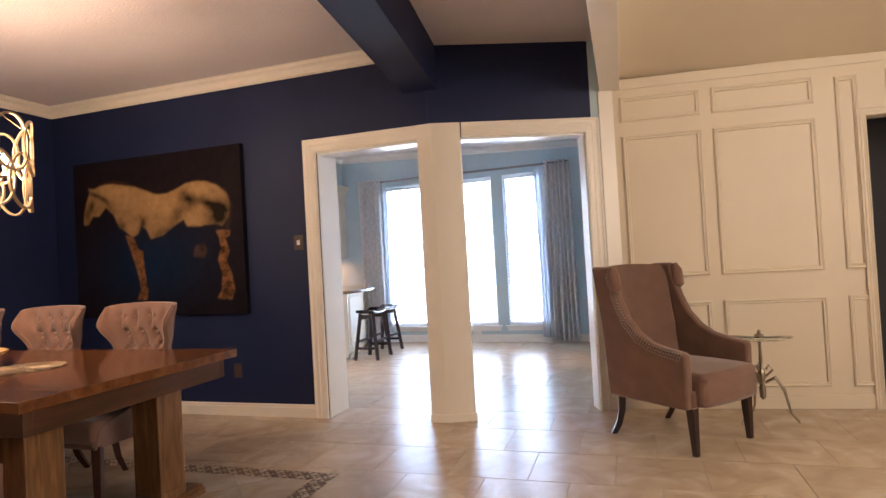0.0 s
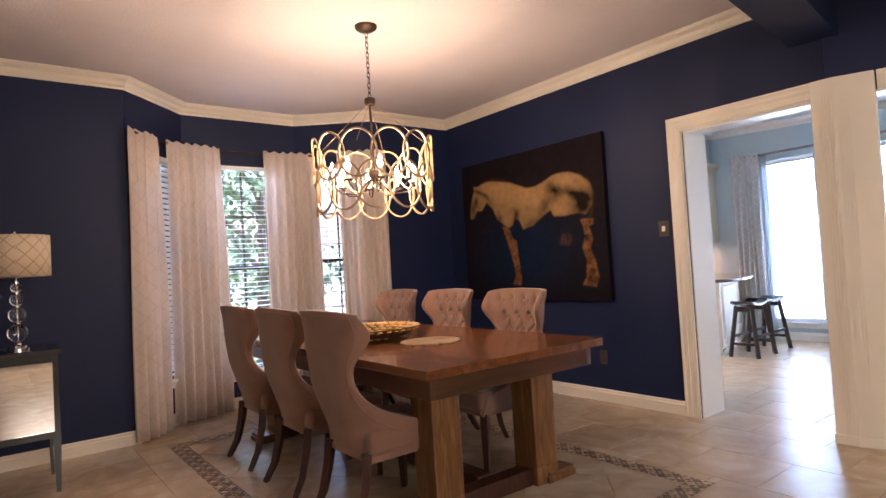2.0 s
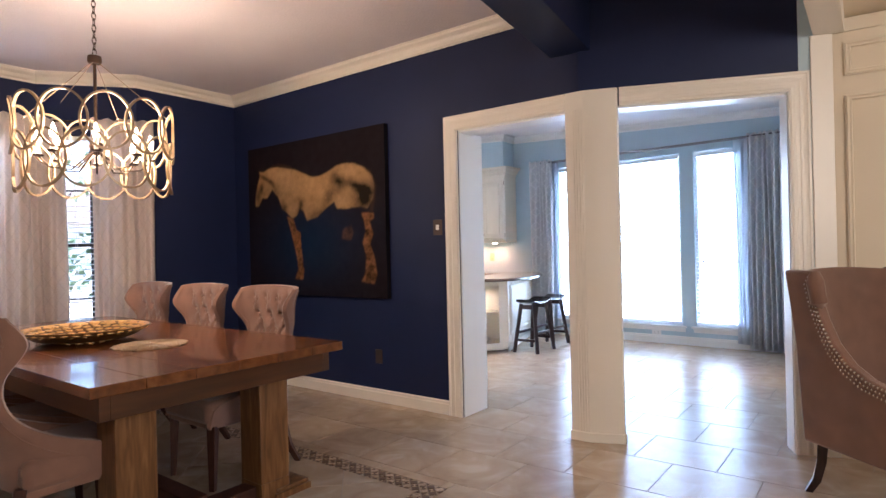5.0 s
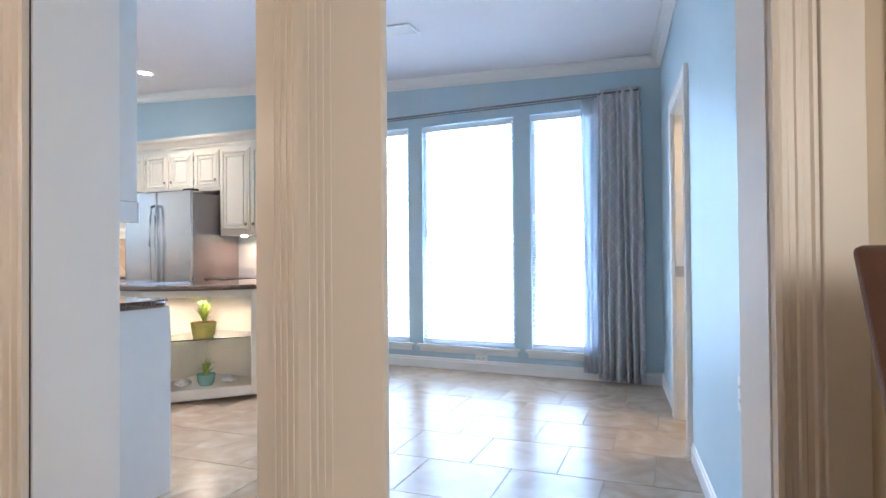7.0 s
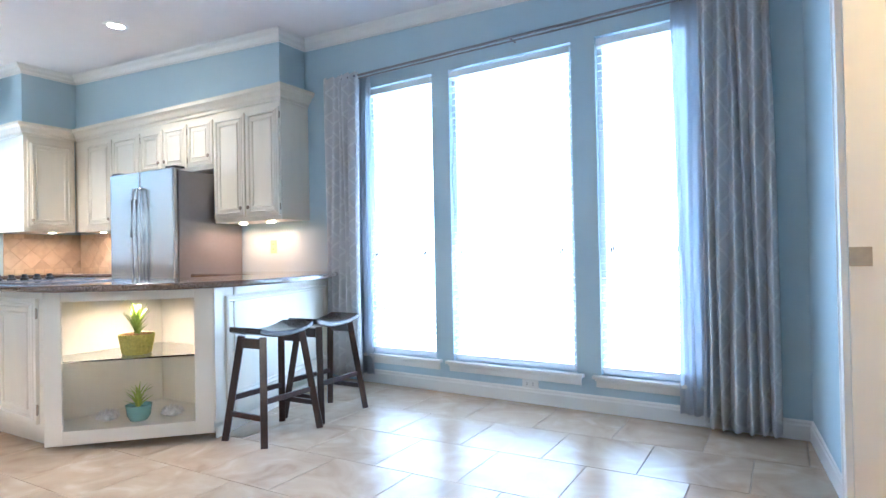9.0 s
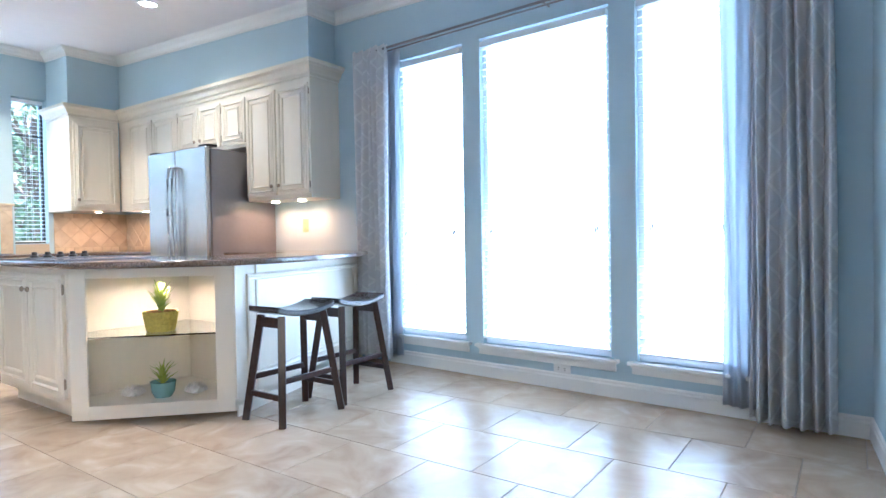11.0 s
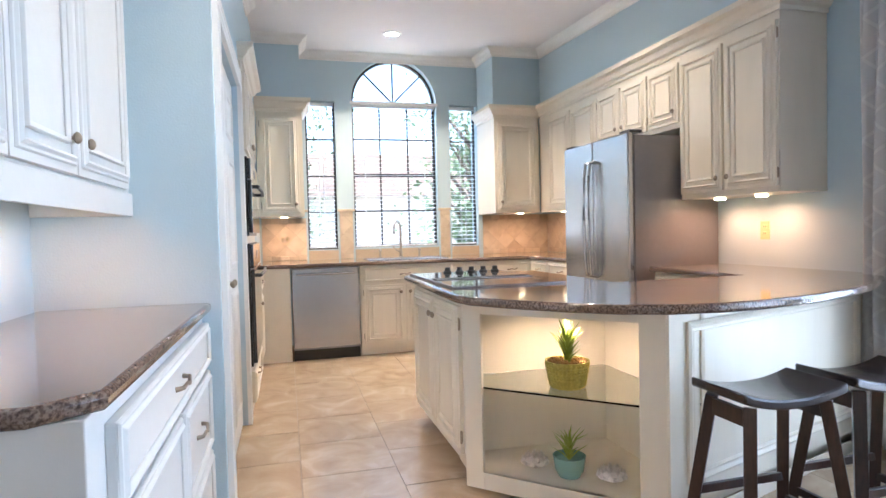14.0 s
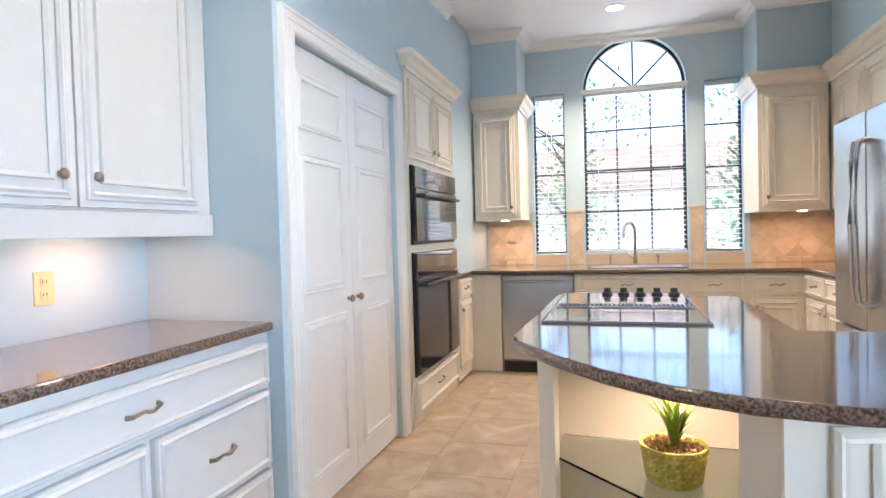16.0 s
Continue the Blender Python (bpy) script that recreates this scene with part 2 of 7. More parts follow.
OUTLETD = material("bronze_plate", (0.07, 0.042, 0.035), 0.4, 0.1)
WICKER = material("woven_yellow_basket", (0.58, 0.50, 0.12), 0.7, noise_scale=60, amount=0.3, bump=0.6, bump_scale=120)
AQUA = material("aqua_glazed_ceramic", (0.22, 0.40, 0.38), 0.25, coat=0.4)
LEAF = ramp_material("succulent_leaf", [(0.3, (0.20, 0.30, 0.04)), (0.7, (0.42, 0.50, 0.09))], 30, 0.4)
MOSS = material("wood_chips", (0.40, 0.22, 0.08), 0.8, noise_scale=120, amount=0.5, bump=0.8, bump_scale=100)
SHELLM = material("silver_lotus_candle_holder", (0.82, 0.79, 0.74), 0.35, 0.0, noise_scale=60, amount=0.3)
BARK = material("tree_bark", (0.12, 0.09, 0.07), 0.9, noise_scale=10, amount=0.3, bump=0.6, bump_scale=20)
FOLIAGE = ramp_material("tree_foliage", [(0.3, (0.09, 0.14, 0.07)), (0.7, (0.20, 0.27, 0.15))], 2.0, 0.6, vary=0.2)
LAWN = material("lawn", (0.10, 0.15, 0.05), 0.9, noise_scale=4, amount=0.25)
PAVING = material("pale_patio_concrete", (0.55, 0.52, 0.47), 0.8, noise_scale=4, amount=0.1)
HOUSEW = material("pale_siding", (0.5, 0.47, 0.43), 0.7, noise_scale=2, amount=0.1)
# near-black wall colour that stands in for the shade of unlit rooms
ROOMGLOOM = material("painted_room_gloom", (0.05, 0.045, 0.05), 0.7, noise_scale=3, amount=0.1)


def fabric(name, color, pattern, scale, through_light=0.5):
    """Curtain cloth with a lattice, part of the light passing through."""
    m = bpy.data.materials.new(name)
    m.use_nodes = True
    t = m.node_tree
    b = t.nodes["Principled BSDF"]
    b.inputs["Roughness"].default_value = 0.85
    co = t.nodes.new("ShaderNodeUVMap")
    mp = t.nodes.new("ShaderNodeMapping")
    mp.inputs["Rotation"].default_value[2] = radians(45)
    mp.inputs["Scale"].default_value = (scale, scale, scale)
    br = t.nodes.new("ShaderNodeTexBrick")
    br.offset = 0
    br.inputs["Color1"].default_value = br.inputs["Color2"].default_value = (*color, 1)
    br.inputs["Mortar"].default_value = (*pattern, 1)
    br.inputs["Scale"].default_value, br.inputs["Mortar Size"].default_value = 1, 0.06
    br.inputs["Brick Width"].default_value = br.inputs["Row Height"].default_value = 1
    br.inputs["Mortar Smooth"].default_value = 0.3
    t.links.new(co.outputs[0], mp.inputs[0]), t.links.new(mp.outputs[0], br.inputs[0])
    t.links.new(br.outputs[0], b.inputs["Base Color"])
    tr = t.nodes.new("ShaderNodeBsdfTranslucent")
    t.links.new(br.outputs[0], tr.inputs[0])
    mix = t.nodes.new("ShaderNodeMixShader")
    mix.inputs[0].default_value = through_light
    t.links.new(b.outputs[0], mix.inputs[1]), t.links.new(tr.outputs[0], mix.inputs[2])
    t.links.new(mix.outputs[0], t.nodes["Material Output"].inputs[0])
    return m


DRAPE = fabric("cream_lattice_curtain", (0.85, 0.77, 0.72), (0.79, 0.71, 0.66), 9, 0.5)
DRAPEK = fabric("silver_lattice_curtain", (0.84, 0.84, 0.85), (0.95, 0.95, 0.95), 7, 0.42)
SHEER = fabric("grey_sheer_curtain", (0.70, 0.73, 0.78), (0.70, 0.73, 0.78), 7, 0.7)
SHADE = fabric("lamp_shade_lattice", (0.90, 0.79, 0.62), (0.66, 0.52, 0.36), 16, 0.45)


# mesh helpers
def part(name, bm, mat, parent=None, label="", smooth=False, at=None, kind="", edge=0.0, group=""):
    bmesh.ops.recalc_face_normals(bm, faces=bm.faces[:])
    me = bpy.data.meshes.new(name)
    bm.to_mesh(me)
    bm.free()
    me.materials.append(mat)
    if smooth:
        me.shade_smooth()
        me.set_sharp_from_angle(angle=radians(40))
    ob = new(name, me)
    if edge:
        mod = ob.modifiers.new("bevel", "BEVEL")
        mod.width, mod.segments, mod.limit_method = edge, 2, "ANGLE"
    if parent is not None:
        ob.parent = parent
    if at is not None:
        ob.matrix_basis = at
    return tagged(ob, label=label, kind=kind, group=group)


def thing(name, m, label, category, group=""):
    ob = new(name)
    ob.empty_display_size = 0.1
    ob.matrix_basis = m
    return tagged(ob, label=label, category=category, group=group)


def box(bm, x0, x1, y0, y1, z0, z1, m=None):
    vs = [bm.verts.new((x, y, z)) for x in (x0, x1) for y in (y0, y1) for z in (z0, z1)]
    for f in ((0, 1, 3, 2), (4, 6, 7, 5), (0, 4, 5, 1), (2, 3, 7, 6), (0, 2, 6, 4), (1, 5, 7, 3)):
        bm.faces.new([vs[i] for i in f])
    if m:
        bmesh.ops.transform(bm, matrix=m, verts=vs)
    return vs


def boxes(*dims):
    bm = bmesh.new()
    for d in dims:
        box(bm, *d)
    return bm


def rod(bm, p, q, r0, r1=None, seg=12, square=False):
    """A tapered rod from p to q."""
    r1 = r0 if r1 is None else r1
    p, q = Vector(p), Vector(q)
    rot = (q - p).to_track_quat("Z", "Y").to_matrix()
    n = 4 if square else seg
    rings = []
    for c, r in ((p, r0), (q, r1)):
        ring = []
        for i in range(n):
            a = 2 * math.pi * (i + (0.5 if square else 0)) / n
            rr = r * (1.4142 if square else 1)
            ring.append(bm.verts.new(c + rot @ Vector((rr * math.cos(a), rr * math.sin(a), 0))))
        rings.append(ring)
    for i in range(n):
        bm.faces.new((rings[0][i], rings[0][(i + 1) % n], rings[1][(i + 1) % n], rings[1][i]))
    bm.faces.new(rings[0][::-1]), bm.faces.new(rings[1])


def lathe(bm, profile, seg=24, at=(0, 0, 0), scale_y=1.0):
    """Turns (radius, height) round z."""
    rings = []
    for r, z in profile:
        if r < 1e-5:
            rings.append([bm.verts.new((at[0], at[1], at[2] + z))])
        else:
            rings.append([bm.verts.new((at[0] + r * math.cos(2 * math.pi * i / seg), at[1] + scale_y * r * math.sin(2 * math.pi * i / seg), at[2] + z)) for i in range(seg)])
    for a, b in zip(rings, rings[1:]):
        for i in range(seg):
            j = (i + 1) % seg
            if len(a) == 1 and len(b) == 1:
                continue
            if len(a) == 1:
                bm.faces.new((a[0], b[i], b[j]))
            elif len(b) == 1:
                bm.faces.new((a[i], a[j], b[0]))
            else:
                bm.faces.new((a[i], a[j], b[j], b[i]))


def ball(bm, c, r, seg=12):
    n = max(6, seg // 2)
    lathe(bm, [(r * math.sin(math.pi * i / n) if 0 < i < n else 0, -r * math.cos(math.pi * i / n)) for i in range(n + 1)], seg, c)


def tube(bm, pts, r, seg=8, closed=False, flat=1.0):
    """A round wire along pts; r is one radius or one a point."""
    pts = [Vector(p) for p in pts]
    n = len(pts)
    rings = []
    up = Vector((0, 0, 1))
    for i, p in enumerate(pts):
        a = pts[(i - 1) % n] if closed or i else p
        b = pts[(i + 1) % n] if closed or i < n - 1 else p
        d = (b - a).normalized()
        u = d.cross(up)
        if u.length < 1e-3:
            u = d.cross(Vector((0, 1, 0)))
        u.normalize()
        v = u.cross(d).normalized()
        rr = r[i] if isinstance(r, (list, tuple)) else r
        rings.append([bm.verts.new(p + rr * (math.cos(2 * math.pi * k / seg) * u + flat * math.sin(2 * math.pi * k / seg) * v)) for k in range(seg)])
    pairs = list(zip(rings, rings[1:])) + ([(rings[-1], rings[0])] if closed else [])
    for a, b in pairs:
        for k in range(seg):
            bm.faces.new((a[k], a[(k + 1) % seg], b[(k + 1) % seg], b[k]))
    if not closed:
        bm.faces.new(rings[0][::-1]), bm.faces.new(rings[-1])


def prism(bm, pts, z0, z1, m=None):
    lo, hi = [bm.verts.new((x, y, z0)) for x, y in pts], [bm.verts.new((x, y, z1)) for x, y in pts]
    n = len(pts)
    for i in range(n):
        bm.faces.new((lo[i], lo[(i + 1) % n], hi[(i + 1) % n], hi[i]))
    bm.faces.new(lo[::-1]), bm.faces.new(hi)
    if m:
        bmesh.ops.transform(bm, matrix=m, verts=lo + hi)


def sweep(bm, path, profile, closed=False, m=None, heights=None):
    """Mitred moulding: profile points (d to the left of the path, h up) along a path in the plane."""
    path = [Vector(p) for p in path]
    n = len(path)
    rings = []
    for i, p in enumerate(path):
        a = (p - path[i - 1]).normalized() if closed or i else (path[1] - p).normalized()
        b = (path[(i + 1) % n] - p).normalized() if closed or i < n - 1 else a
        na, nb = Vector((-a.y, a.x)), Vector((-b.y, b.x))
        mit = (na + nb) / max(0.2, 1 + na.dot(nb))
        base = heights[i] if heights else 0
        rings.append([bm.verts.new((p.x + mit.x * d, p.y + mit.y * d, h + base)) for d, h in profile])
    k = len(profile)
    pairs = list(zip(rings, rings[1:])) + ([(rings[-1], rings[0])] if closed else [])
    for a, b in pairs:
        for j in range(k):
            bm.faces.new((a[j], a[(j + 1) % k], b[(j + 1) % k], b[j]))
    if not closed:
        bm.faces.new(rings[0][::-1]), bm.faces.new(rings[-1])
    if m:
        bmesh.ops.transform(bm, matrix=m, verts=[v for r in rings for v in r])


def face_frame(p, q, z=0.0):
    """The frame of a wall face seen from the room: x along p to q, y up, z out of the wall to the left of p to q."""
    d = (Vector(q) - Vector(p)).normalized()
    return Matrix(((d.x, 0, -d.y, p[0]), (d.y, 0, d.x, p[1]), (0, 1, 0, z), (0, 0, 0, 1)))


def wall(name, p, q, z0, z1, thick, mat, holes=(), tops=None):
    """A wall whose room face runs from p to q with the room to the left; holes are (u0, u1, z0, z1)."""
    L = (Vector(q) - Vector(p)).length
    bm = bmesh.new()
    us = sorted({0, L, *[h[0] for h in holes], *[h[1] for h in holes]})
    f = face_frame(p, q)
    for a, b in zip(us, us[1:]):
        cuts = sorted((h[2], h[3]) for h in holes if h[0] <= a + 1e-6 and h[1] >= b - 1e-6)
        z = z0
        for c0, c1 in cuts + [(z1, z1)]:
            if c0 > z + 1e-5:
                box(bm, a, b, z, c0, -thick, 0, f)
            z = max(z, c1)
    return tagged(part(name, bm, mat), kind="structure")


CROWN = [(0, 0), (0, -0.125), (0.012, -0.125), (0.014, -0.105), (0.035, -0.085), (0.05, -0.055), (0.085, -0.03), (0.095, -0.012), (0.105, -0.01), (0.105, 0)]
BASE = [(0, 0), (0.016, 0), (0.016, 0.075), (0.011, 0.085), (0.011, 0.095), (0.004, 0.105), (0, 0.105)]
CASING = [(0, 0), (0, 0.022), (0.012, 0.026), (0.02, 0.02), (0.032, 0.02), (0.036, 0.016), (0.05, 0.016), (0.054, 0.02), (0.066, 0.02), (0.07, 0.016), (0.084, 0.018), (0.09, 0.024), (0.1, 0.024), (0.1, 0)]


# ---------------------------------------------------------------- structure
ZD = 2.865  # dining ceiling
HEAD = 2.13  # height of the openings


def zk(x):
    """Height of the kitchen ceiling, which rises towards the sink."""
    return 2.755 - 0.045 * x


tagged(part("floor", boxes((-7.5, 5.2, -2.8, 10.4, -0.06, -0.003)), GROUT), kind="structure")
BEND, COLR, OPR = (-0.66, 5.742), (-0.47, 5.833), (0.407, 6.18)
wall("wall_north", BEND, (-4.5, 5.742), 0, ZD, 0.12, NAVY, [(0, 1.0, 0, HEAD)])
wall("wall_bay", (-4.5, 5.742), (-4.5, 4.75), 0, ZD, 0.12, NAVY)
wall("wall_bay", (-4.5, 4.75), (-5.0, 4.13), 0, ZD, 0.12, NAVY, [(0.16, 0.64, 0.40, 2.33)])
wall("wall_bay", (-5.0, 4.13), (-5.0, 3.03), 0, ZD, 0.12, NAVY, [(0.20, 0.90, 0.33, 2.33)])
wall("wall_bay", (-5.0, 3.03), (-4.45, 2.48), 0, ZD, 0.12, NAVY, [(0.14, 0.64, 0.40, 2.33)])
wall("wall_west", (-4.45, 2.48), (-4.45, 1.40), 0, ZD, 0.12, NAVY)
wall("wall_south_west", (-4.45, 1.53), (-3.50, 1.53), 0, ZD, 0.12, NAVY)
wall("wall_entry", (-3.50, 1.50), (-2.2, 1.0), 0, 4.2, 0.12, TRIM)
wall("wall_slanted", (0.60, 6.256), BEND, 0, 2.84, 0.10, NAVY, [(0.195, 1.40, 0, HEAD)])
wall("wall_panelled", (5.0, 6.66), (0.60, 6.256), 0, 2.52, 0.12, CREAM, [(1.9, 2.68, 0, 2.06)])
wall("wall_east", (5.0, -2.6), (5.0, 6.7), 0, 4.6, 0.12, CREAM)
wall("wall_back", (-2.2, -2.6), (5.0, -2.6), 0, 4.6, 0.12, CREAM)
wall("wall_hall", (-2.2, 1.0), (-2.2, -2.6), 0, 4.6, 0.12, CREAM)
# kitchen side
wall("wall_desk", (-3.42, 6.05), (-1.74, 6.05), 0, 3.1, 0.10, BLUE)
wall("wall_desk_side", (-3.42, 6.698), (-3.42, 6.05), 0, 3.1, 0.10, BLUE)
wall("wall_pantry", (-7.24, 6.70), (-3.42, 6.70), 0, 3.2, 0.10, BLUE, [(2.54, 3.69, 0, 2.07)])
wall("wall_sink", (-7.25, 9.93), (-7.25, 6.5), 0, 3.3, 0.22, BLUE, [(0.85, 1.17, 1.0, 2.57), (1.32, 2.25, 1.01, 3.05), (2.43, 2.74, 1.0, 2.57)])
wall("wall_kitchen_north", (-3.6, 9.93), (-7.3, 9.93), 0, 3.3, 0.15, BLUE)
NP, NQ = (0.13, 9.72), (-3.6, 9.93)
NW = [(0.56, 1.127), (1.287, 2.234), (2.384, 3.025)]
WZ0, WZ1 = 0.235, 2.385
wall("wall_nook_window", NP, NQ, 0, 3.1, 0.16, BLUE, [(a, b, WZ0, WZ1) for a, b in NW])
wall("wall_nook_east", (0.43, 6.20), NP, 0, 3.1, 0.12, BLUE, [(1.78, 2.50, 0, 2.03)])
wall("wall_kitchen_header", (-1.74, 5.86), (-0.6, 5.86), HEAD, 3.1, 0.02, BLUE)
wall("wall_kitchen_header", (-0.6, 5.862), (0.5, 6.31), HEAD, 3.1, 0.02, BLUE)
# side room seen through the nook door
wall("wall_utility", (0.32, 7.6), (1.6, 7.6), 0, 2.6, 0.1, CREAM)
wall("wall_utility", (1.6, 7.6), (1.6, 9.7), 0, 2.6, 0.1, CREAM)
wall("wall_utility", (1.6, 9.7), (0.3, 9.7), 0, 2.6, 0.1, CREAM)
tagged(part("ceiling_utility", boxes((0.42, 1.6, 7.6, 9.7, 2.6, 2.66)), CEILK), kind="structure")
# box behind the doorway, its gloom put into the wall colour
tagged(part("wall_dark_room", boxes((2.0, 3.3, 7.35, 7.42, 0, 2.4), (1.95, 2.0, 6.6, 7.42, 0, 2.4), (3.3, 3.35, 6.7, 7.42, 0, 2.4), (1.95, 3.35, 6.7, 7.42, 2.4, 2.45)), ROOMGLOOM), kind="structure")

# ceilings
bm = bmesh.new()
prism(bm, [(-0.75, 5.8), (-4.6, 5.8), (-4.6, 4.72), (-5.1, 4.1), (-5.1, 3.0), (-4.55, 2.45), (-4.55, 1.4), (-3.4, 1.4), (-2.2, 0.9), (-2.2, -2.7), (0.1, -2.7)], ZD, ZD + 0.08)
tagged(part("ceiling_dining", bm, CEIL), kind="structure")
tagged(part("ceiling_passage", boxes((-0.75, 0.62, -2.7, 6.3, 2.84, 2.895)), CEIL), kind="structure")
bm = bmesh.new()
vs = box(bm, 0.55, 5.1, -2.7, 6.85, 2.50, 2.56)
for v in vs:
    v.co.z += (6.45 - v.co.y) * 0.24
tagged(part("ceiling_vaulted", bm, CREAM), kind="structure")
bm = bmesh.new()
prism(bm, [(-7.5, 5.80), (-0.72, 5.83), (0.70, 6.39), (0.70, 10.2), (-7.5, 10.2)], 0, 0.08)
for v in bm.verts:
    v.co.z += zk(v.co.x)
tagged(part("ceiling_kitchen", bm, CEILK), kind="structure")


def beam(name, a, b, w, z0, z1, mat):
    bm = bmesh.new()
    L = (Vector(b) - Vector(a)).length
    box(bm, 0, L, z0, z1, -w / 2, w / 2, face_frame(a, b))
    tagged(part(name, bm, mat, edge=0.004), kind="structure")


beam("beam_navy", (-0.755, 5.75), (-0.43, 3.3), 0.27, 2.50, 2.895, NAVY)
beam("beam_navy_extension", (-0.43, 3.3), (0.35, -2.6), 0.27, 2.50, 2.895, NAVY)
beam("beam_white", (0.62, 6.28), (0.74, -2.6), 0.15, 2.44, 2.90, TRIM)

# crown mouldings and baseboards
bm = bmesh.new()
sweep(bm, [(-0.88, 5.742), (-4.5, 5.742), (-4.5, 4.75), (-5.0, 4.13), (-5.0, 3.03), (-4.45, 2.48), (-4.45, 1.53), (-3.56, 1.53)], [(d * 0.8, h * 0.76) for d, h in CROWN], m=Matrix.Translation((0, 0, ZD)))
tagged(part("crown_moulding_dining", bm, TRIM), kind="structure")
bm = bmesh.new()
kpath = [(0.41, 6.4), NP, (-3.6, 9.93), (-3.6, 9.62), (-6.72, 9.62), (-6.72, 9.09), (-7.25, 9.09), (-7.25, 7.13), (-6.72, 7.13), (-6.72, 6.70)]
sweep(bm, kpath, [(d * 0.8, h * 0.7) for d, h in CROWN], heights=[zk(p[0]) for p in kpath])
kpath = [(-5.95, 6.70), (-3.42, 6.70), (-3.42, 6.05), (-1.74, 6.05)]
sweep(bm, kpath, [(d * 0.8, h * 0.7) for d, h in CROWN], heights=[zk(p[0]) for p in kpath])
tagged(part("crown_moulding_kitchen", bm, TRIMK), kind="structure")
bm = bmesh.new()
sweep(bm, [(-1.785, 5.742), (-4.5, 5.742), (-4.5, 4.75), (-5.0, 4.13), (-5.0, 3.03), (-4.45, 2.48), (-4.45, 1.53), (-3.60, 1.53)], BASE)
sweep(bm, [(-3.44, 1.478), (-2.2, 1.0)], BASE)
tagged(part("baseboard_dining", bm, TRIM), kind="structure")
bm = bmesh.new()
sweep(bm, [(0.217, 8.80), NP, (-3.0, 9.897)], BASE)
sweep(bm, [(0.425, 6.32), (0.292, 7.88)], BASE)
tagged(part("baseboard_nook", bm, TRIMK), kind="structure")

# soffits over the wall cabinets
def soffit(x0, x1, y0, y1, z):
    bm = bmesh.new()
    vs = box(bm, x0, x1, y0, y1, z, 3.3)
    for v in vs:
        if v.co.z > 3.2:
            v.co.z = zk(v.co.x) - 0.002
    tagged(part("soffit", bm, BLUE), kind="structure")


soffit(-6.72, -3.6, 9.62, 9.92, 2.40)
soffit(-7.24, -6.725, 9.09, 9.92, 2.40)
soffit(-7.24, -6.72, 6.705, 7.13, 2.40)


# door casings
def casing(name, f, u0, u1, z1, mat, w=1.0, both=True):
    bm = bmesh.new()
    prof = [(d * w, h) for d, h in CASING]
    sweep(bm, [(u0, 0), (u0, z1), (u1, z1), (u1, 0)], prof, m=f)
    return tagged(part(name, bm, mat), kind="structure")


f = face_frame((-0.66, 5.742), (-4.5, 5.742))
bm = bmesh.new()
sweep(bm, [(0.13, HEAD), (1.005, HEAD), (1.005, 0)], [(d * 1.12, h) for d, h in CASING], m=f)
tagged(part("door_casing_left_opening", bm, TRIM), kind="structure")
f = face_frame((0.60, 6.256), BEND)
bm = bmesh.new()
sweep(bm, [(0.20, 0), (0.20, HEAD), (1.15, HEAD)], [(d * 1.12, h) for d, h in CASING], m=f)
tagged(part("door_casing_right_opening", bm, TRIM), kind="structure")
# jambs that line the openings
bm = bmesh.new()
box(bm, -1.78, -1.652, 5.744, 6.05, 0, HEAD)
box(bm, -1.662, -0.79, 5.744, 5.90, HEAD - 0.015, HEAD + 0.02)
jm = face_frame((0.60, 6.256), BEND)
box(bm, 0.0, 0.205, 0, HEAD, -0.14, -0.002, jm)
box(bm, 0.205, 1.2, HEAD - 0.015, HEAD + 0.02, -0.14, -0.002, jm)
tagged(part("opening_jambs", bm, TRIMK), kind="structure")
bm = bmesh.new()
box(bm, -0.03, 0.084, 0, 2.44, 0.001, 0.03, jm)
tagged(part("corner_pilaster", bm, TRIM, edge=0.004), kind="structure")
# column between the two openings with fluted boards
bm = bmesh.new()
prism(bm, [(-0.79, 5.722), (-0.665, 5.722), (-0.472, 5.80), (-0.47, 5.825), (-0.56, 5.89), (-0.66, 5.90), (-0.79, 5.90)], 0, HEAD + 0.115)
column = part("column", bm, TRIM, edge=0.004)
tagged(column, kind="structure", label="cream painted bent column with fluted casing boards between two openings")
bm = bmesh.new()
for u in (0.012, 0.030, 0.048, 0.066):
    box(bm, u, u + 0.009, 0.0, HEAD, 0, 0.0035, face_frame((-0.665, 5.722), (-0.79, 5.722)))
for u in (0.125, 0.143, 0.161, 0.179):
    box(bm, u, u + 0.009, 0.0, HEAD, 0, 0.0035, face_frame((-0.472, 5.80), (-0.665, 5.722)))
part("fluting", bm, TRIM, column)
bm = bmesh.new()
prism(bm, [(-0.795, 5.712), (-0.665, 5.712), (-0.462, 5.795), (-0.462, 5.83), (-0.795, 5.83)], 0, 0.06)
part("plinth", bm, TRIM, column, edge=0.003)
# corner post of the entry opening
ep = part("entry_casing", boxes((-3.56, -3.46, 1.38, 1.56, 0, 2.58)), TRIM, edge=0.006)
tagged(ep, kind="structure")
tagged(part("entry_casing_cap", boxes((-3.58, -3.44, 1.36, 1.58, 2.58, 2.62)), TRIM, edge=0.006), kind="structure")


# ---------------------------------------------------------------- windows
SLAT = None


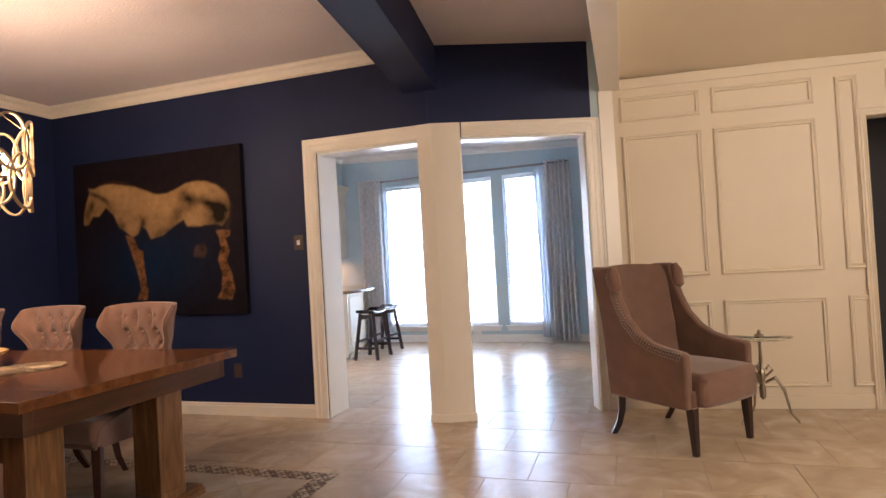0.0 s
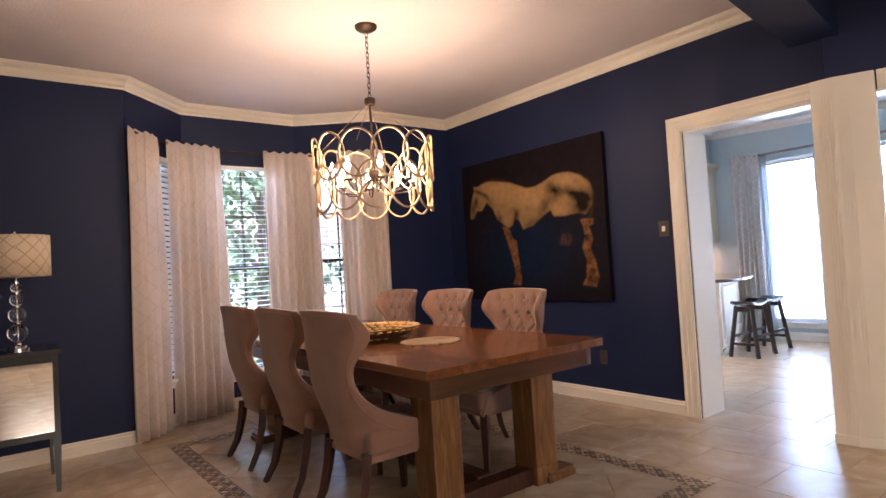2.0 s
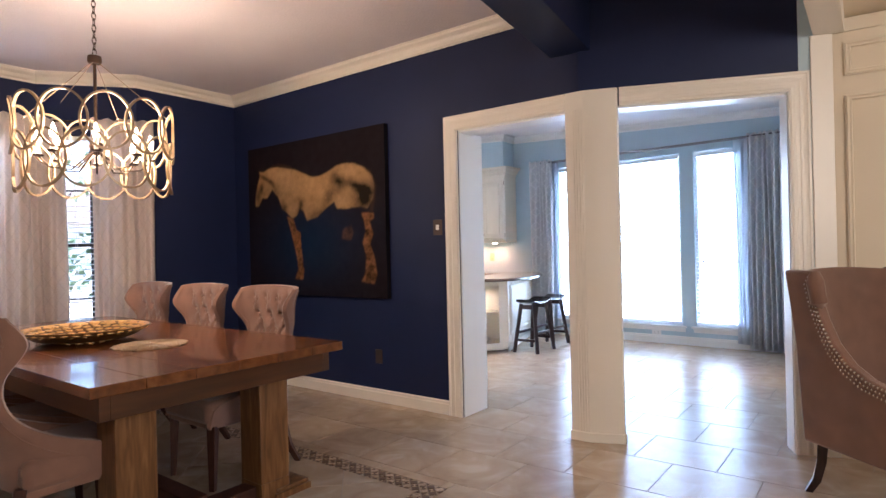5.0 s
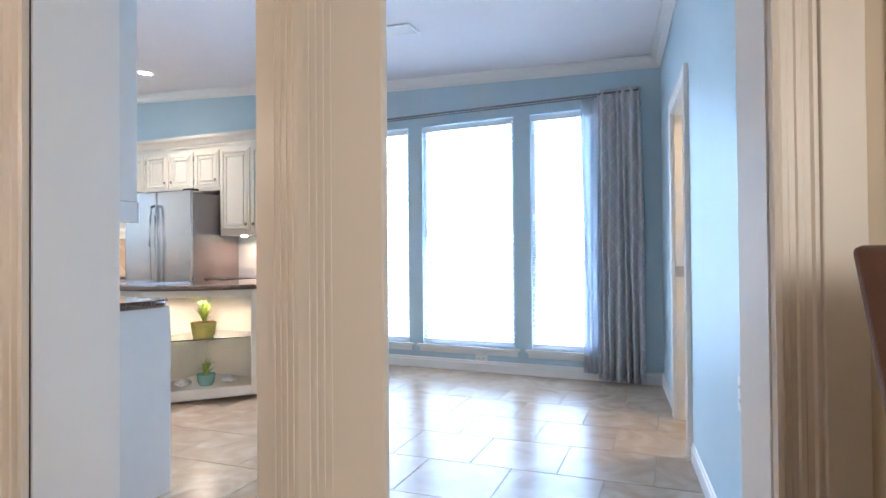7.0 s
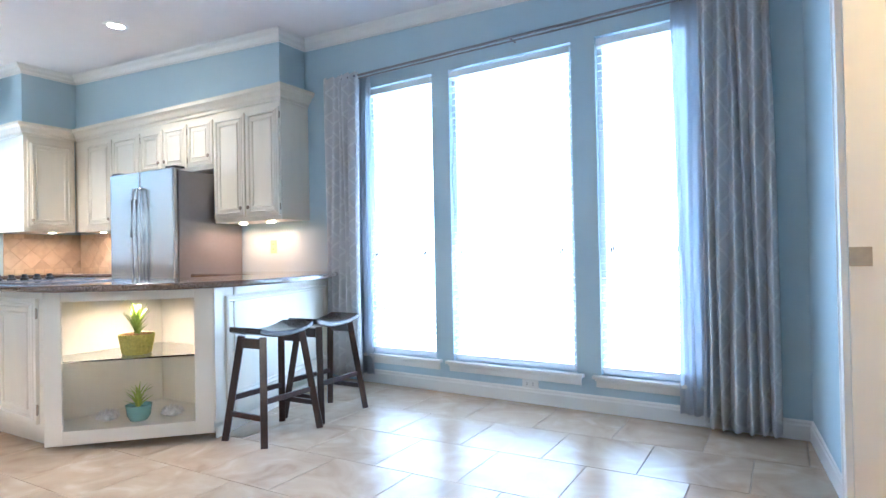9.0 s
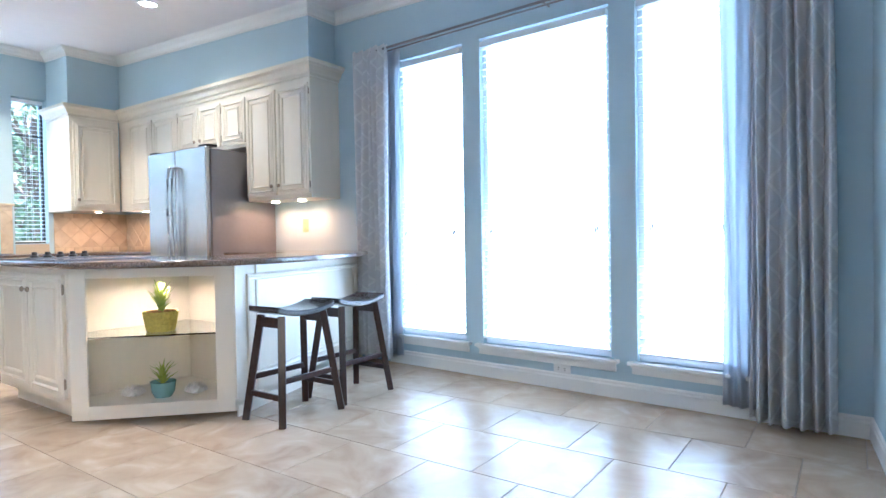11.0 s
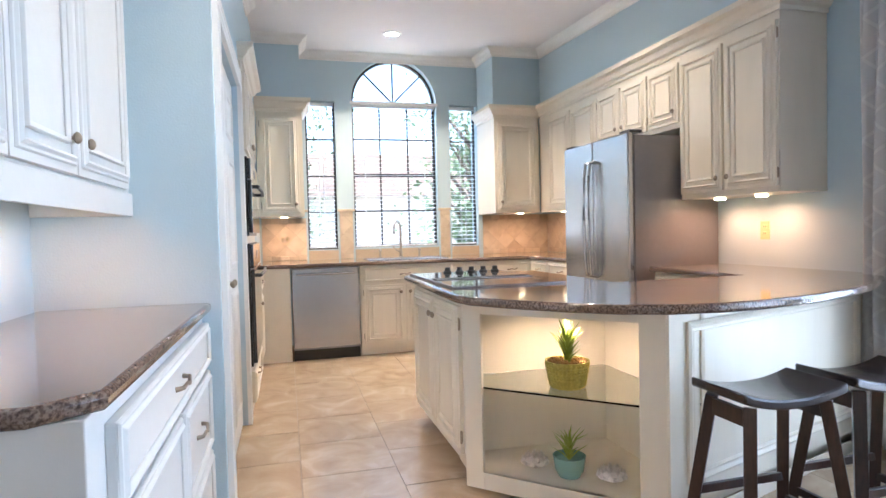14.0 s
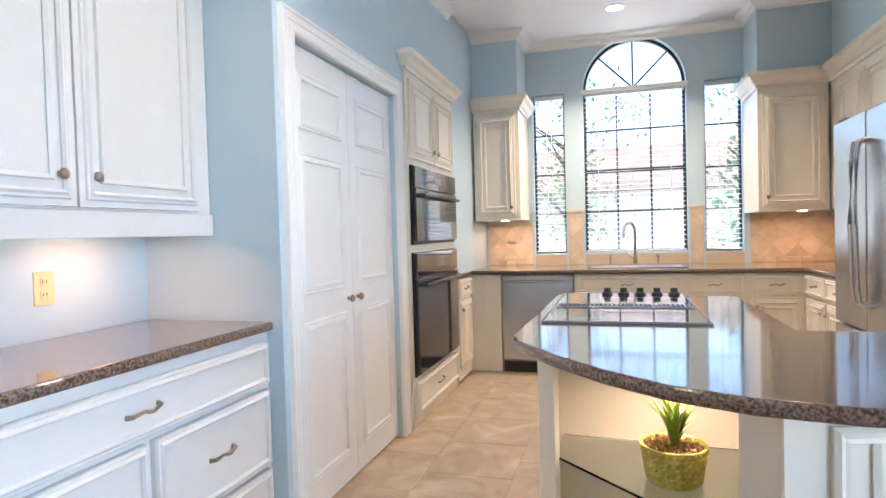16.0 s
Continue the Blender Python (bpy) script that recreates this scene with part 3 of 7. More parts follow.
def window(name, f, u0, u1, z0, z1, depth, frame_mat, cols=1, rows=1, blind=None, sill=True, mid=None, sash=0.035, slat_tilt=8):
    """A window in the wall frame f: sash, muntins, panes, sill and a blind with single slats."""
    w = thing(name, f, "", "", "")
    tagged(w, kind="structure")
    bm = bmesh.new()
    for d in ((u0, u0 + sash, z0, z1), (u1 - sash, u1, z0, z1), (u0 + sash, u1 - sash, z0, z0 + sash), (u0 + sash, u1 - sash, z1 - sash, z1)):
        box(bm, d[0], d[1], d[2], d[3], -depth - 0.03, -depth + 0.01)
    part("window_frame", bm, frame_mat, w)
    bm = bmesh.new()
    for c in range(1, cols):
        u = u0 + (u1 - u0) * c / cols
        box(bm, u - 0.008, u + 0.008, z0 + sash, z1 - sash, -depth - 0.02, -depth)
    for r in range(1, rows):
        z = z0 + (z1 - z0) * r / rows
        hw = 0.018 if mid == r else 0.008
        box(bm, u0 + sash, u1 - sash, z - hw, z + hw, -depth - 0.022, -depth + 0.003)
    if cols > 1 or rows > 1:
        part("muntins", bm, frame_mat, w)
    bm = boxes((u0 + sash, u1 - sash, z0 + sash, z1 - sash, -depth - 0.012, -depth - 0.008))
    pane = part("pane", bm, PANE, w)
    pane.visible_shadow = False
    if sill:
        bm = boxes((u0 - 0.05, u1 + 0.05, z0 - 0.022, z0, -depth + 0.01, 0.045), (u0 - 0.03, u1 + 0.03, z0 - 0.075, z0 - 0.022, 0, 0.018), (u0 - 0.035, u1 + 0.035, z0 - 0.036, z0 - 0.022, 0.018, 0.028))
        part("window_sill", bm, TRIMK, w, edge=0.003)
    if blind:
        b0, b1, pitch = blind
        bl = thing("window_blind", f @ Matrix.Translation((u0 + 0.012, b1, -depth + 0.045)), "white horizontal slat blind hanging open in front of a window", "window blind", "window blinds")
        W = u1 - u0 - 0.024
        part("headrail", boxes((0, W, -0.035, 0, -0.02, 0.02)), BLIND, bl)
        first = None
        count = int((b1 - b0 - 0.06) / pitch)
        rot = Matrix.Rotation(radians(slat_tilt), 4, "X")
        for i in range(count):
            m = Matrix.Translation((0, -0.05 - pitch * i, 0)) @ rot
            if first is None:
                first = part("slat", boxes((0, W, -0.0012, 0.0012, -0.022, 0.022)), BLIND, bl, at=m)
            else:
                s = new("slat", first.data)
                s.parent, s.matrix_basis = bl, m
        part("bottom_rail", boxes((0, W, -0.06 - pitch * count, -0.045 - pitch * count, -0.02, 0.02)), BLIND, bl)
        cords = bmesh.new()
        for u in (0.12, W - 0.12):
            rod(cords, (u, -0.03, 0.022), (u, -0.05 - pitch * count, 0.022), 0.0015, seg=5)
            rod(cords, (u, -0.03, -0.022), (u, -0.05 - pitch * count, -0.022), 0.0015, seg=5)
        part("ladder_cord", cords, BLIND, bl)
        if cols == 1 and sill:
            for u in (0.06, W - 0.09):
                cord = bmesh.new()
                for q in (0, 0.014):
                    rod(cord, (u + q, -0.03, 0.028), (u + q, -1.30 - q, 0.028), 0.001, seg=5)
                part("pull_cord", cord, BLIND, bl)
                for q in (0, 0.014):
                    bm = bmesh.new()
                    rod(bm, (u + q, -1.30 - q, 0.028), (u + q, -1.335 - q, 0.028), 0.004, 0.007, seg=10)
                    part("tassel", bm, STEELSIDE, bl)
    return w


nf = face_frame(NP, NQ)
for i, (a, b) in enumerate(NW):
    window("window_%d" % (i + 1), nf, a, b, WZ0, WZ1, 0.05, BLIND, 1, 1, (WZ0 + 0.02, WZ1 - 0.03, 0.047))
sf = face_frame((-7.25, 9.93), (-7.25, 6.5))
window("window_4", sf, 0.85, 1.17, 1.0, 2.57, 0.10, DARKFRAME, 1, 4, (1.0, 2.56, 0.045), False, None, 0.02)
window("window_5", sf, 1.32, 2.25, 1.01, 2.58, 0.10, DARKFRAME, 3, 4, (1.01, 2.56, 0.045), False, 2, 0.025)
window("window_6", sf, 2.43, 2.74, 1.0, 2.57, 0.10, DARKFRAME, 1, 4, (1.0, 2.56, 0.045), False, None, 0.02)
# arched light over the sink window
aw = tagged(thing("window_7", sf, "", "", ""), kind="structure")
cu, cz, R = 1.785, 2.585, 0.465
bm = bmesh.new()
N = 24
outer = [(cu + R * math.cos(math.pi * k / N), cz + R * math.sin(math.pi * k / N)) for k in range(N + 1)]
for side in (outer[:N // 2 + 1] + [(cu + 0.001, 3.06), (cu + R + 0.01, 3.06), (cu + R + 0.01, cz)], outer[N // 2:] + [(cu - R - 0.01, cz), (cu - R - 0.01, 3.06), (cu - 0.001, 3.06)]):
    prism(bm, side, -0.219, -0.001)
part("arch_spandrel", bm, BLUE, aw)
bm = bmesh.new()
sweep(bm, outer, [(0, -0.13), (0.025, -0.13), (0.025, -0.09), (0, -0.09)])
box(bm, cu - R, cu + R, cz - 0.012, cz + 0.012, -0.13, -0.09)
part("window_frame", bm, DARKFRAME, aw)
for k, ang in enumerate((45, 90, 135)):
    bm = bmesh.new()
    rod(bm, (cu, cz, -0.11), (cu + R * math.cos(radians(ang)), cz + R * math.sin(radians(ang)), -0.11), 0.008, square=True)
    part("muntin", bm, DARKFRAME, aw)
bm = bmesh.new()
sweep(bm, [(cu - R - 0.02, cz - 0.035), (cu + R + 0.02, cz - 0.035)], [(0, -0.09), (0.03, -0.09), (0.03, 0.005), (0, 0.005)])
part("transom", bm, TRIMK, aw)
# bay windows
window("window_8", face_frame((-5.0, 4.13), (-5.0, 3.03)), 0.20, 0.90, 0.33, 2.33, 0.06, DARKFRAME, 2, 4, (0.33, 2.32, 0.047), True, 2, 0.03)
window("window_9", face_frame((-4.5, 4.75), (-5.0, 4.13)), 0.16, 0.64, 0.40, 2.33, 0.06, DARKFRAME, 2, 4, (0.40, 2.32, 0.047), True, 2, 0.03)
window("window_10", face_frame((-5.0, 3.03), (-4.45, 2.48)), 0.14, 0.64, 0.40, 2.33, 0.06, DARKFRAME, 2, 4, (0.40, 2.32, 0.047), True, 2, 0.03, 60)


# ---------------------------------------------------------------- outdoors
gm = bmesh.new()
box(gm, -120, 120, -120, 120, -0.4, -0.3)
tagged(part("ground", gm, LAWN), kind="structure")
tagged(part("patio", boxes((-6, 4, 10.3, 17, -0.3, -0.12)), PAVING), kind="structure")


def tree(x, y, h, r, seed):
    rnd = random.Random(seed)
    t = thing("tree", pose(x, y, -0.3), "leafy green garden tree standing on the lawn outside", "tree", "garden trees")
    bm = bmesh.new()
    tube(bm, [(0, 0, 0), (0.05, 0.02, h * 0.3), (0.0, 0.08, h * 0.6), (0.1, 0.0, h * 0.9)], [0.16, 0.12, 0.08, 0.03])
    for k in range(9):
        a, z = rnd.uniform(0, 6.28), h * rnd.uniform(0.3, 0.75)
        tube(bm, [(0, 0, z), (0.5 * r * math.cos(a), 0.5 * r * math.sin(a), z + 0.12 * h), (0.9 * r * math.cos(a), 0.9 * r * math.sin(a), z + 0.2 * h)], [0.05, 0.03, 0.012], 6)
    part("trunk", bm, BARK, t)
    n = 1300 if x < -10.5 else 2200
    verts, faces = [], []
    clumps = [(rnd.gauss(0, r * 0.45), rnd.gauss(0, r * 0.45), h * rnd.uniform(0.28, 1.0), rnd.uniform(0.25, 0.55) * r * 0.6) for _ in range(34)]
    for i in range(n):
        cx, cy, cz2, cr = clumps[rnd.randrange(len(clumps))]
        c = Vector((cx, cy, cz2)) + Vector((rnd.gauss(0, cr), rnd.gauss(0, cr), rnd.gauss(0, cr * 0.7)))
        d = Vector((rnd.uniform(-1, 1), rnd.uniform(-1, 1), rnd.uniform(-1, 1))).normalized()
        e = d.cross(Vector((rnd.uniform(-1, 1), rnd.uniform(-1, 1), rnd.uniform(-1, 1)))).normalized()
        s = rnd.uniform(0.05, 0.10)
        k = len(verts)
        verts += [c - d * s, c + e * s * 0.45, c + d * s, c - e * s * 0.45]
        faces.append((k, k + 1, k + 2, k + 3))
    me = bpy.data.meshes.new("crown")
    me.from_pydata(verts, [], faces)
    me.materials.append(FOLIAGE)
    cr = new("crown", me)
    cr.parent = t


for i, (x, y, h, r) in enumerate([(-14.5, 11.4, 4.6, 1.4), (-11.0, 10.3, 4.4, 0.8), (-8.2, 4.9, 4.4, 1.1), (-9.5, 2.6, 5.0, 1.6), (-14.5, 4.0, 6.0, 2.2), (-17, 6.8, 5.0, 1.6), (-4.6, 17.5, 3.2, 1.4)]):
    tree(x, y, h, r, i)
tagged(part("driveway", boxes((-21, -10.6, -8, 22, -0.3, -0.27)), PAVING), kind="structure")
hb = thing("house", pose(-22, 6, -0.3), "pale neighbouring house with a low gabled roof beyond the trees", "house")
part("wall", boxes((-3, 3, -7, 7, 0, 2.6)), HOUSEW, hb)
bm = bmesh.new()
prism(bm, [(-3.4, 2.6), (3.4, 2.6), (0, 4.3)], -7.4, 7.4, Matrix.Rotation(radians(90), 4, "X"))
part("roof", bm, BARK, hb)


# ---------------------------------------------------------------- dining room things
def arc(cx, cy, r, a0, a1, n):
    return [(cx + r * math.cos(radians(a0 + (a1 - a0) * i / n)), cy + r * math.sin(radians(a0 + (a1 - a0) * i / n))) for i in range(n + 1)]


def dining_table():
    x0, x1, y0, y1 = -4.05, -1.40, 3.09, 4.30
    t = thing("dining_table", pose((x0 + x1) / 2, (y0 + y1) / 2, 0), "large brown stained wooden trestle table with chunky square legs", "dining table")
    w, d = (x1 - x0) / 2, (y1 - y0) / 2
    n = 6
    for i in range(n):
        a, b = -d + 2 * d * i / n, -d + 2 * d * (i + 1) / n
        part("tabletop_plank", boxes((-w + 0.0, w, a + 0.0008, b - 0.0008, 0.742, 0.785)), WOOD, t, edge=0.002)
    part("apron", boxes((-w + 0.05, w - 0.05, -d + 0.05, -d + 0.09, 0.64, 0.742), (-w + 0.05, w - 0.05, d - 0.09, d - 0.05, 0.64, 0.742), (-w + 0.05, -w + 0.09, -d + 0.09, d - 0.09, 0.64, 0.742), (w - 0.09, w - 0.05, -d + 0.09, d - 0.09, 0.64, 0.742)), WOODEDGE, t, edge=0.003)
    for sx in (-1, 1):
        for sy in (-1, 1):
            cx, cy = sx * (w - 0.31), sy * 0.34
            part("leg", boxes((cx - 0.085, cx + 0.085, cy - 0.085, cy + 0.085, 0.10, 0.742)), WOODLEG, t, edge=0.006)
            bm = boxes((cx - 0.085, cx + 0.085, cy - 0.085, cy + 0.085, 0.0, 0.10))
            box(bm, cx - 0.105, cx + 0.105, cy + sy * 0.10 - 0.11, cy + sy * 0.10 + 0.11, 0, 0.035)
            box(bm, cx - 0.097, cx + 0.097, cy + sy * 0.10 - 0.10, cy + sy * 0.10 + 0.10, 0.035, 0.055)
            part("foot", bm, WOODLEG, t, edge=0.004)
        cx = sx * (w - 0.31)
        part("trestle_beam", boxes((cx - 0.05, cx + 0.05, -0.25, 0.25, 0.0, 0.09)), WOODDARK, t, edge=0.004)
    part("stretcher", boxes((-w + 0.36, w - 0.36, -0.05, 0.05, 0.02, 0.10)), WOODDARK, t, edge=0.004)


dining_table()


def chair(m, label, group):
    """A winged, tufted dining chair with its front to local +y and its feet round the origin."""
    c = thing("dining_chair", m, label, "dining chair", group)
    # the shell wraps round the back and sweeps forward along the sides down to the seat
    rows, cols = 34, 56

    def wrap(v):
        """Half width, back line and forward reach at the height v."""
        z = 0.345 + 0.70 * v
        half = 0.232 - 0.022 * math.exp(-((z - 0.74) / 0.09) ** 2) + 0.022 * min(1, max(0, (z - 0.78) / 0.14))
        back = -0.225 - 0.115 * v - 0.025 * math.sin(math.pi * v)
        low = min(1, max(0, (z - 0.44) / 0.30))
        reach = 0.05 + 0.445 * (1 - low) ** 2.6 + 0.085 * math.exp(-((z - 0.93) / 0.10) ** 2)
        return z, half, back, reach

    def shell(s, v, inner=0):
        z, half, back, reach = wrap(v)
        th = 0.058 * inner * (0.7 + 0.3 * min(1, (1 - v) * 8))
        phi = abs(s) ** 1.5 * math.pi / 2
        x = math.copysign((half - th * 0.72) * math.sin(phi) ** 0.62, s) if s else 0.0
        y = back + th + max(0.01, reach - th) * (1 - math.cos(phi) ** 0.62 if phi < 1.57 else 1.0)
        flare = 0.02 * abs(s) ** 3 * min(1, max(0, (z - 0.80) / 0.12))
        return x + math.copysign(flare, s), y, z - 0.012 * abs(s) ** 4 * (v ** 8) + 0.008 * (1 - abs(s)) * v ** 8

    tufts = [(u, 0.97) for u in (-0.17, -0.055, 0.055, 0.17)] + [(u, 0.87) for u in (-0.115, 0.0, 0.115)] + [(u, 0.77) for u in (-0.06, 0.06)]

    def inner_point(s, v):
        x, y, z = shell(s, v, 1)
        for bx, bz in tufts:
            r2 = (x - bx) ** 2 + ((z - bz) * 0.8) ** 2
            y -= 0.024 * math.exp(-r2 / 0.0004) + 0.006 * math.exp(-r2 / 0.002)
        if 0.47 < z < 0.98:
            for bx in (-0.115, 0.0, 0.115):
                k = x - bx - (0.05 * math.sin((z - 0.87) * 31) if z > 0.77 else 0)
                y -= 0.015 * math.exp(-(k / 0.011) ** 2)
        return x, y, z

    bm = bmesh.new()
    sets = []
    for i in range(rows + 1):
        v = i / rows
        ring = [bm.verts.new(shell(-1 + 2 * j / cols, v)) for j in range(cols + 1)]
        x, y, z = shell(1, v, 0.5)
        ring.append(bm.verts.new((x, y + 0.012, z)))
        ring += [bm.verts.new(inner_point(1 - 2 * j / cols, v)) for j in range(cols + 1)]
        x, y, z = shell(-1, v, 0.5)
        ring.append(bm.verts.new((x, y + 0.012, z)))
        sets.append(ring)
    n = len(sets[0])
    for a, b in zip(sets, sets[1:]):
        for k in range(n):
            bm.faces.new((a[k], a[(k + 1) % n], b[(k + 1) % n], b[k]))
    for ring, lift in ((sets[0], 0.0), (sets[-1], 0.014)):
        for j in range(cols):
            mid = []
            for q in (j, j + 1):
                a, b = ring[q], ring[2 * cols + 2 - q]
                mid.append((a, b))
            bm.faces.new((mid[0][0], mid[1][0], mid[1][1], mid[0][1]))
        bm.faces.new((ring[cols], ring[cols + 1], ring[cols + 2]))
        bm.faces.new((ring[0], ring[2 * cols + 2], ring[2 * cols + 3]))
    back = part("backrest", bm, VELVET, c, edge=0.012, smooth=True)
    for bx, bz in tufts:
        v = (bz - 0.345) / 0.70
        y = wrap(v)[2] + 0.036
        bm = bmesh.new()
        lathe(bm, [(0, 0.006), (0.008, 0.004), (0.011, 0), (0.0, -0.003)], 10)
        part("button", bm, VELVETIN, back, at=Matrix.Translation((bx, y + 0.002, bz)) @ Matrix.Rotation(radians(-90), 4, "X"), smooth=True)
    for s in (-1, 1):
        bm = bmesh.new()
        line = []
        for k in range(19):
            v = 0.97 - 0.80 * k / 18
            x, y, z = shell(s * (0.86 - 0.035 * math.sin(k / 18 * 3.14)), v)
            line.append((x * 1.004, y - 0.001, z))
        tube(bm, line, 0.0035, 6)
        part("piping", bm, VELVET, c, smooth=True)
    bm = bmesh.new()
    top = [shell(-0.86 + 1.72 * k / 24, 0.97) for k in range(25)]
    tube(bm, [(x * 1.003, y - 0.001, z) for x, y, z in top], 0.0035, 6)
    part("piping", bm, VELVET, c, smooth=True)
    # seat
    bm = bmesh.new()
    box(bm, -0.226, 0.226, -0.20, 0.285, 0.35, 0.475)
    part("seat", bm, VELVET, c, edge=0.03, smooth=True)
    bm = bmesh.new()
    box(bm, -0.215, 0.215, -0.205, 0.265, 0.325, 0.36)
    part("seat_frame", bm, VELVET, c, edge=0.008)
    for s in (-1, 1):
        bm = bmesh.new()
        rod(bm, (s * 0.195, 0.235, 0.35), (s * 0.20, 0.245, 0), 0.024, 0.015, square=True)
        part("leg", bm, WOODDARK, c, edge=0.003)
        bm = bmesh.new()
        tube(bm, [(s * 0.19, -0.20, 0.37), (s * 0.195, -0.215, 0.25), (s * 0.20, -0.25, 0.11), (s * 0.21, -0.31, 0.0)], [0.03, 0.028, 0.024, 0.019], 4)
        part("leg", bm, WOODDARK, c)
    return c


first = chair(pose(-1.98, 3.20, 0, 0, 0, 0), "taupe velvet winged dining chair, plain back outward, at the trestle table", "chairs round the table")
for x in (-2.64, -3.33):
    copy_thing(first, pose(x, 3.20, 0))
for x in (-2.20, -2.93, -3.66):
    o = copy_thing(first, pose(x, 4.16, 0, 0, 0, 180))
    tagged(o, label="taupe velvet dining chair, tufted front showing, across the trestle table")


def bowl():
    b = thing("serving_bowl", pose(-2.72, 3.60, 0.785), "large hammered gold shallow bowl with a scalloped rim on the table", "bowl")
    bm = bmesh.new()
    prof = [(0.02, 0.004), (0.12, 0.006), (0.24, 0.03), (0.315, 0.072), (0.325, 0.074), (0.245, 0.022), (0.12, 0.0), (0.02, 0.0)]
    lathe(bm, prof, 48)
    for v in bm.verts:
        r = math.hypot(v.co.x, v.co.y)
        if r > 0.2:
            k = 1 + 0.02 * math.cos(24 * math.atan2(v.co.y, v.co.x)) * (r / 0.32) ** 4
            v.co.x *= k
            v.co.y *= k
    part("body", bm, BOWLM, b, smooth=True)
    bm = bmesh.new()
    for ring, count in ((0.296, 36), (0.265, 32), (0.232, 28), (0.198, 24), (0.162, 20), (0.125, 15), (0.088, 10), (0.05, 6)):
        z = 0.006 + (0.066 * ((ring - 0.12) / 0.19) ** 1.25 if ring > 0.12 else 0.0)
        for k in range(count):
            a = 2 * math.pi * (k + (count % 2) * 0.5) / count
            lathe(bm, [(0, 0.004), (0.012, 0.003), (0.020, -0.001), (0.021, -0.006)], 8, (ring * math.cos(a), ring * math.sin(a), z))
    lathe(bm, [(0, 0.0035), (0.12, 0.0045), (0.245, 0.027), (0.318, 0.0765)], 48)
    part("hammered_lining", bm, GOLD, b, smooth=True)


bowl()


def placemat(x, y):
    p = thing("placemat", pose(x, y, 0.786), "round woven champagne placemat with a petal edge lying on the table", "placemat", "placemats")
    bm = bmesh.new()
    for r in (0.025, 0.05, 0.075, 0.10, 0.125, 0.15, 0.17):
        tube(bm, [(r * (1 + (0.06 * math.cos(16 * a * math.pi / 48) if r > 0.14 else 0.0)) * math.cos(a * 2 * math.pi / 96), r * (1 + (0.06 * math.cos(16 * a * math.pi / 48) if r > 0.14 else 0)) * math.sin(a * 2 * math.pi / 96), 0.003) for a in range(96)], 0.004, 5, True)
    part("rings", bm, RING, p, smooth=True)
    bm = bmesh.new()
    for k in range(32):
        a = 2 * math.pi * k / 32
        tube(bm, [(0.02 * math.cos(a), 0.02 * math.sin(a), 0.004), (0.10 * math.cos(a + 0.12), 0.10 * math.sin(a + 0.12), 0.005), (0.176 * math.cos(a), 0.176 * math.sin(a), 0.004)], 0.003, 4)
    part("spokes", bm, RING, p, smooth=True)


placemat(-2.20, 3.70)


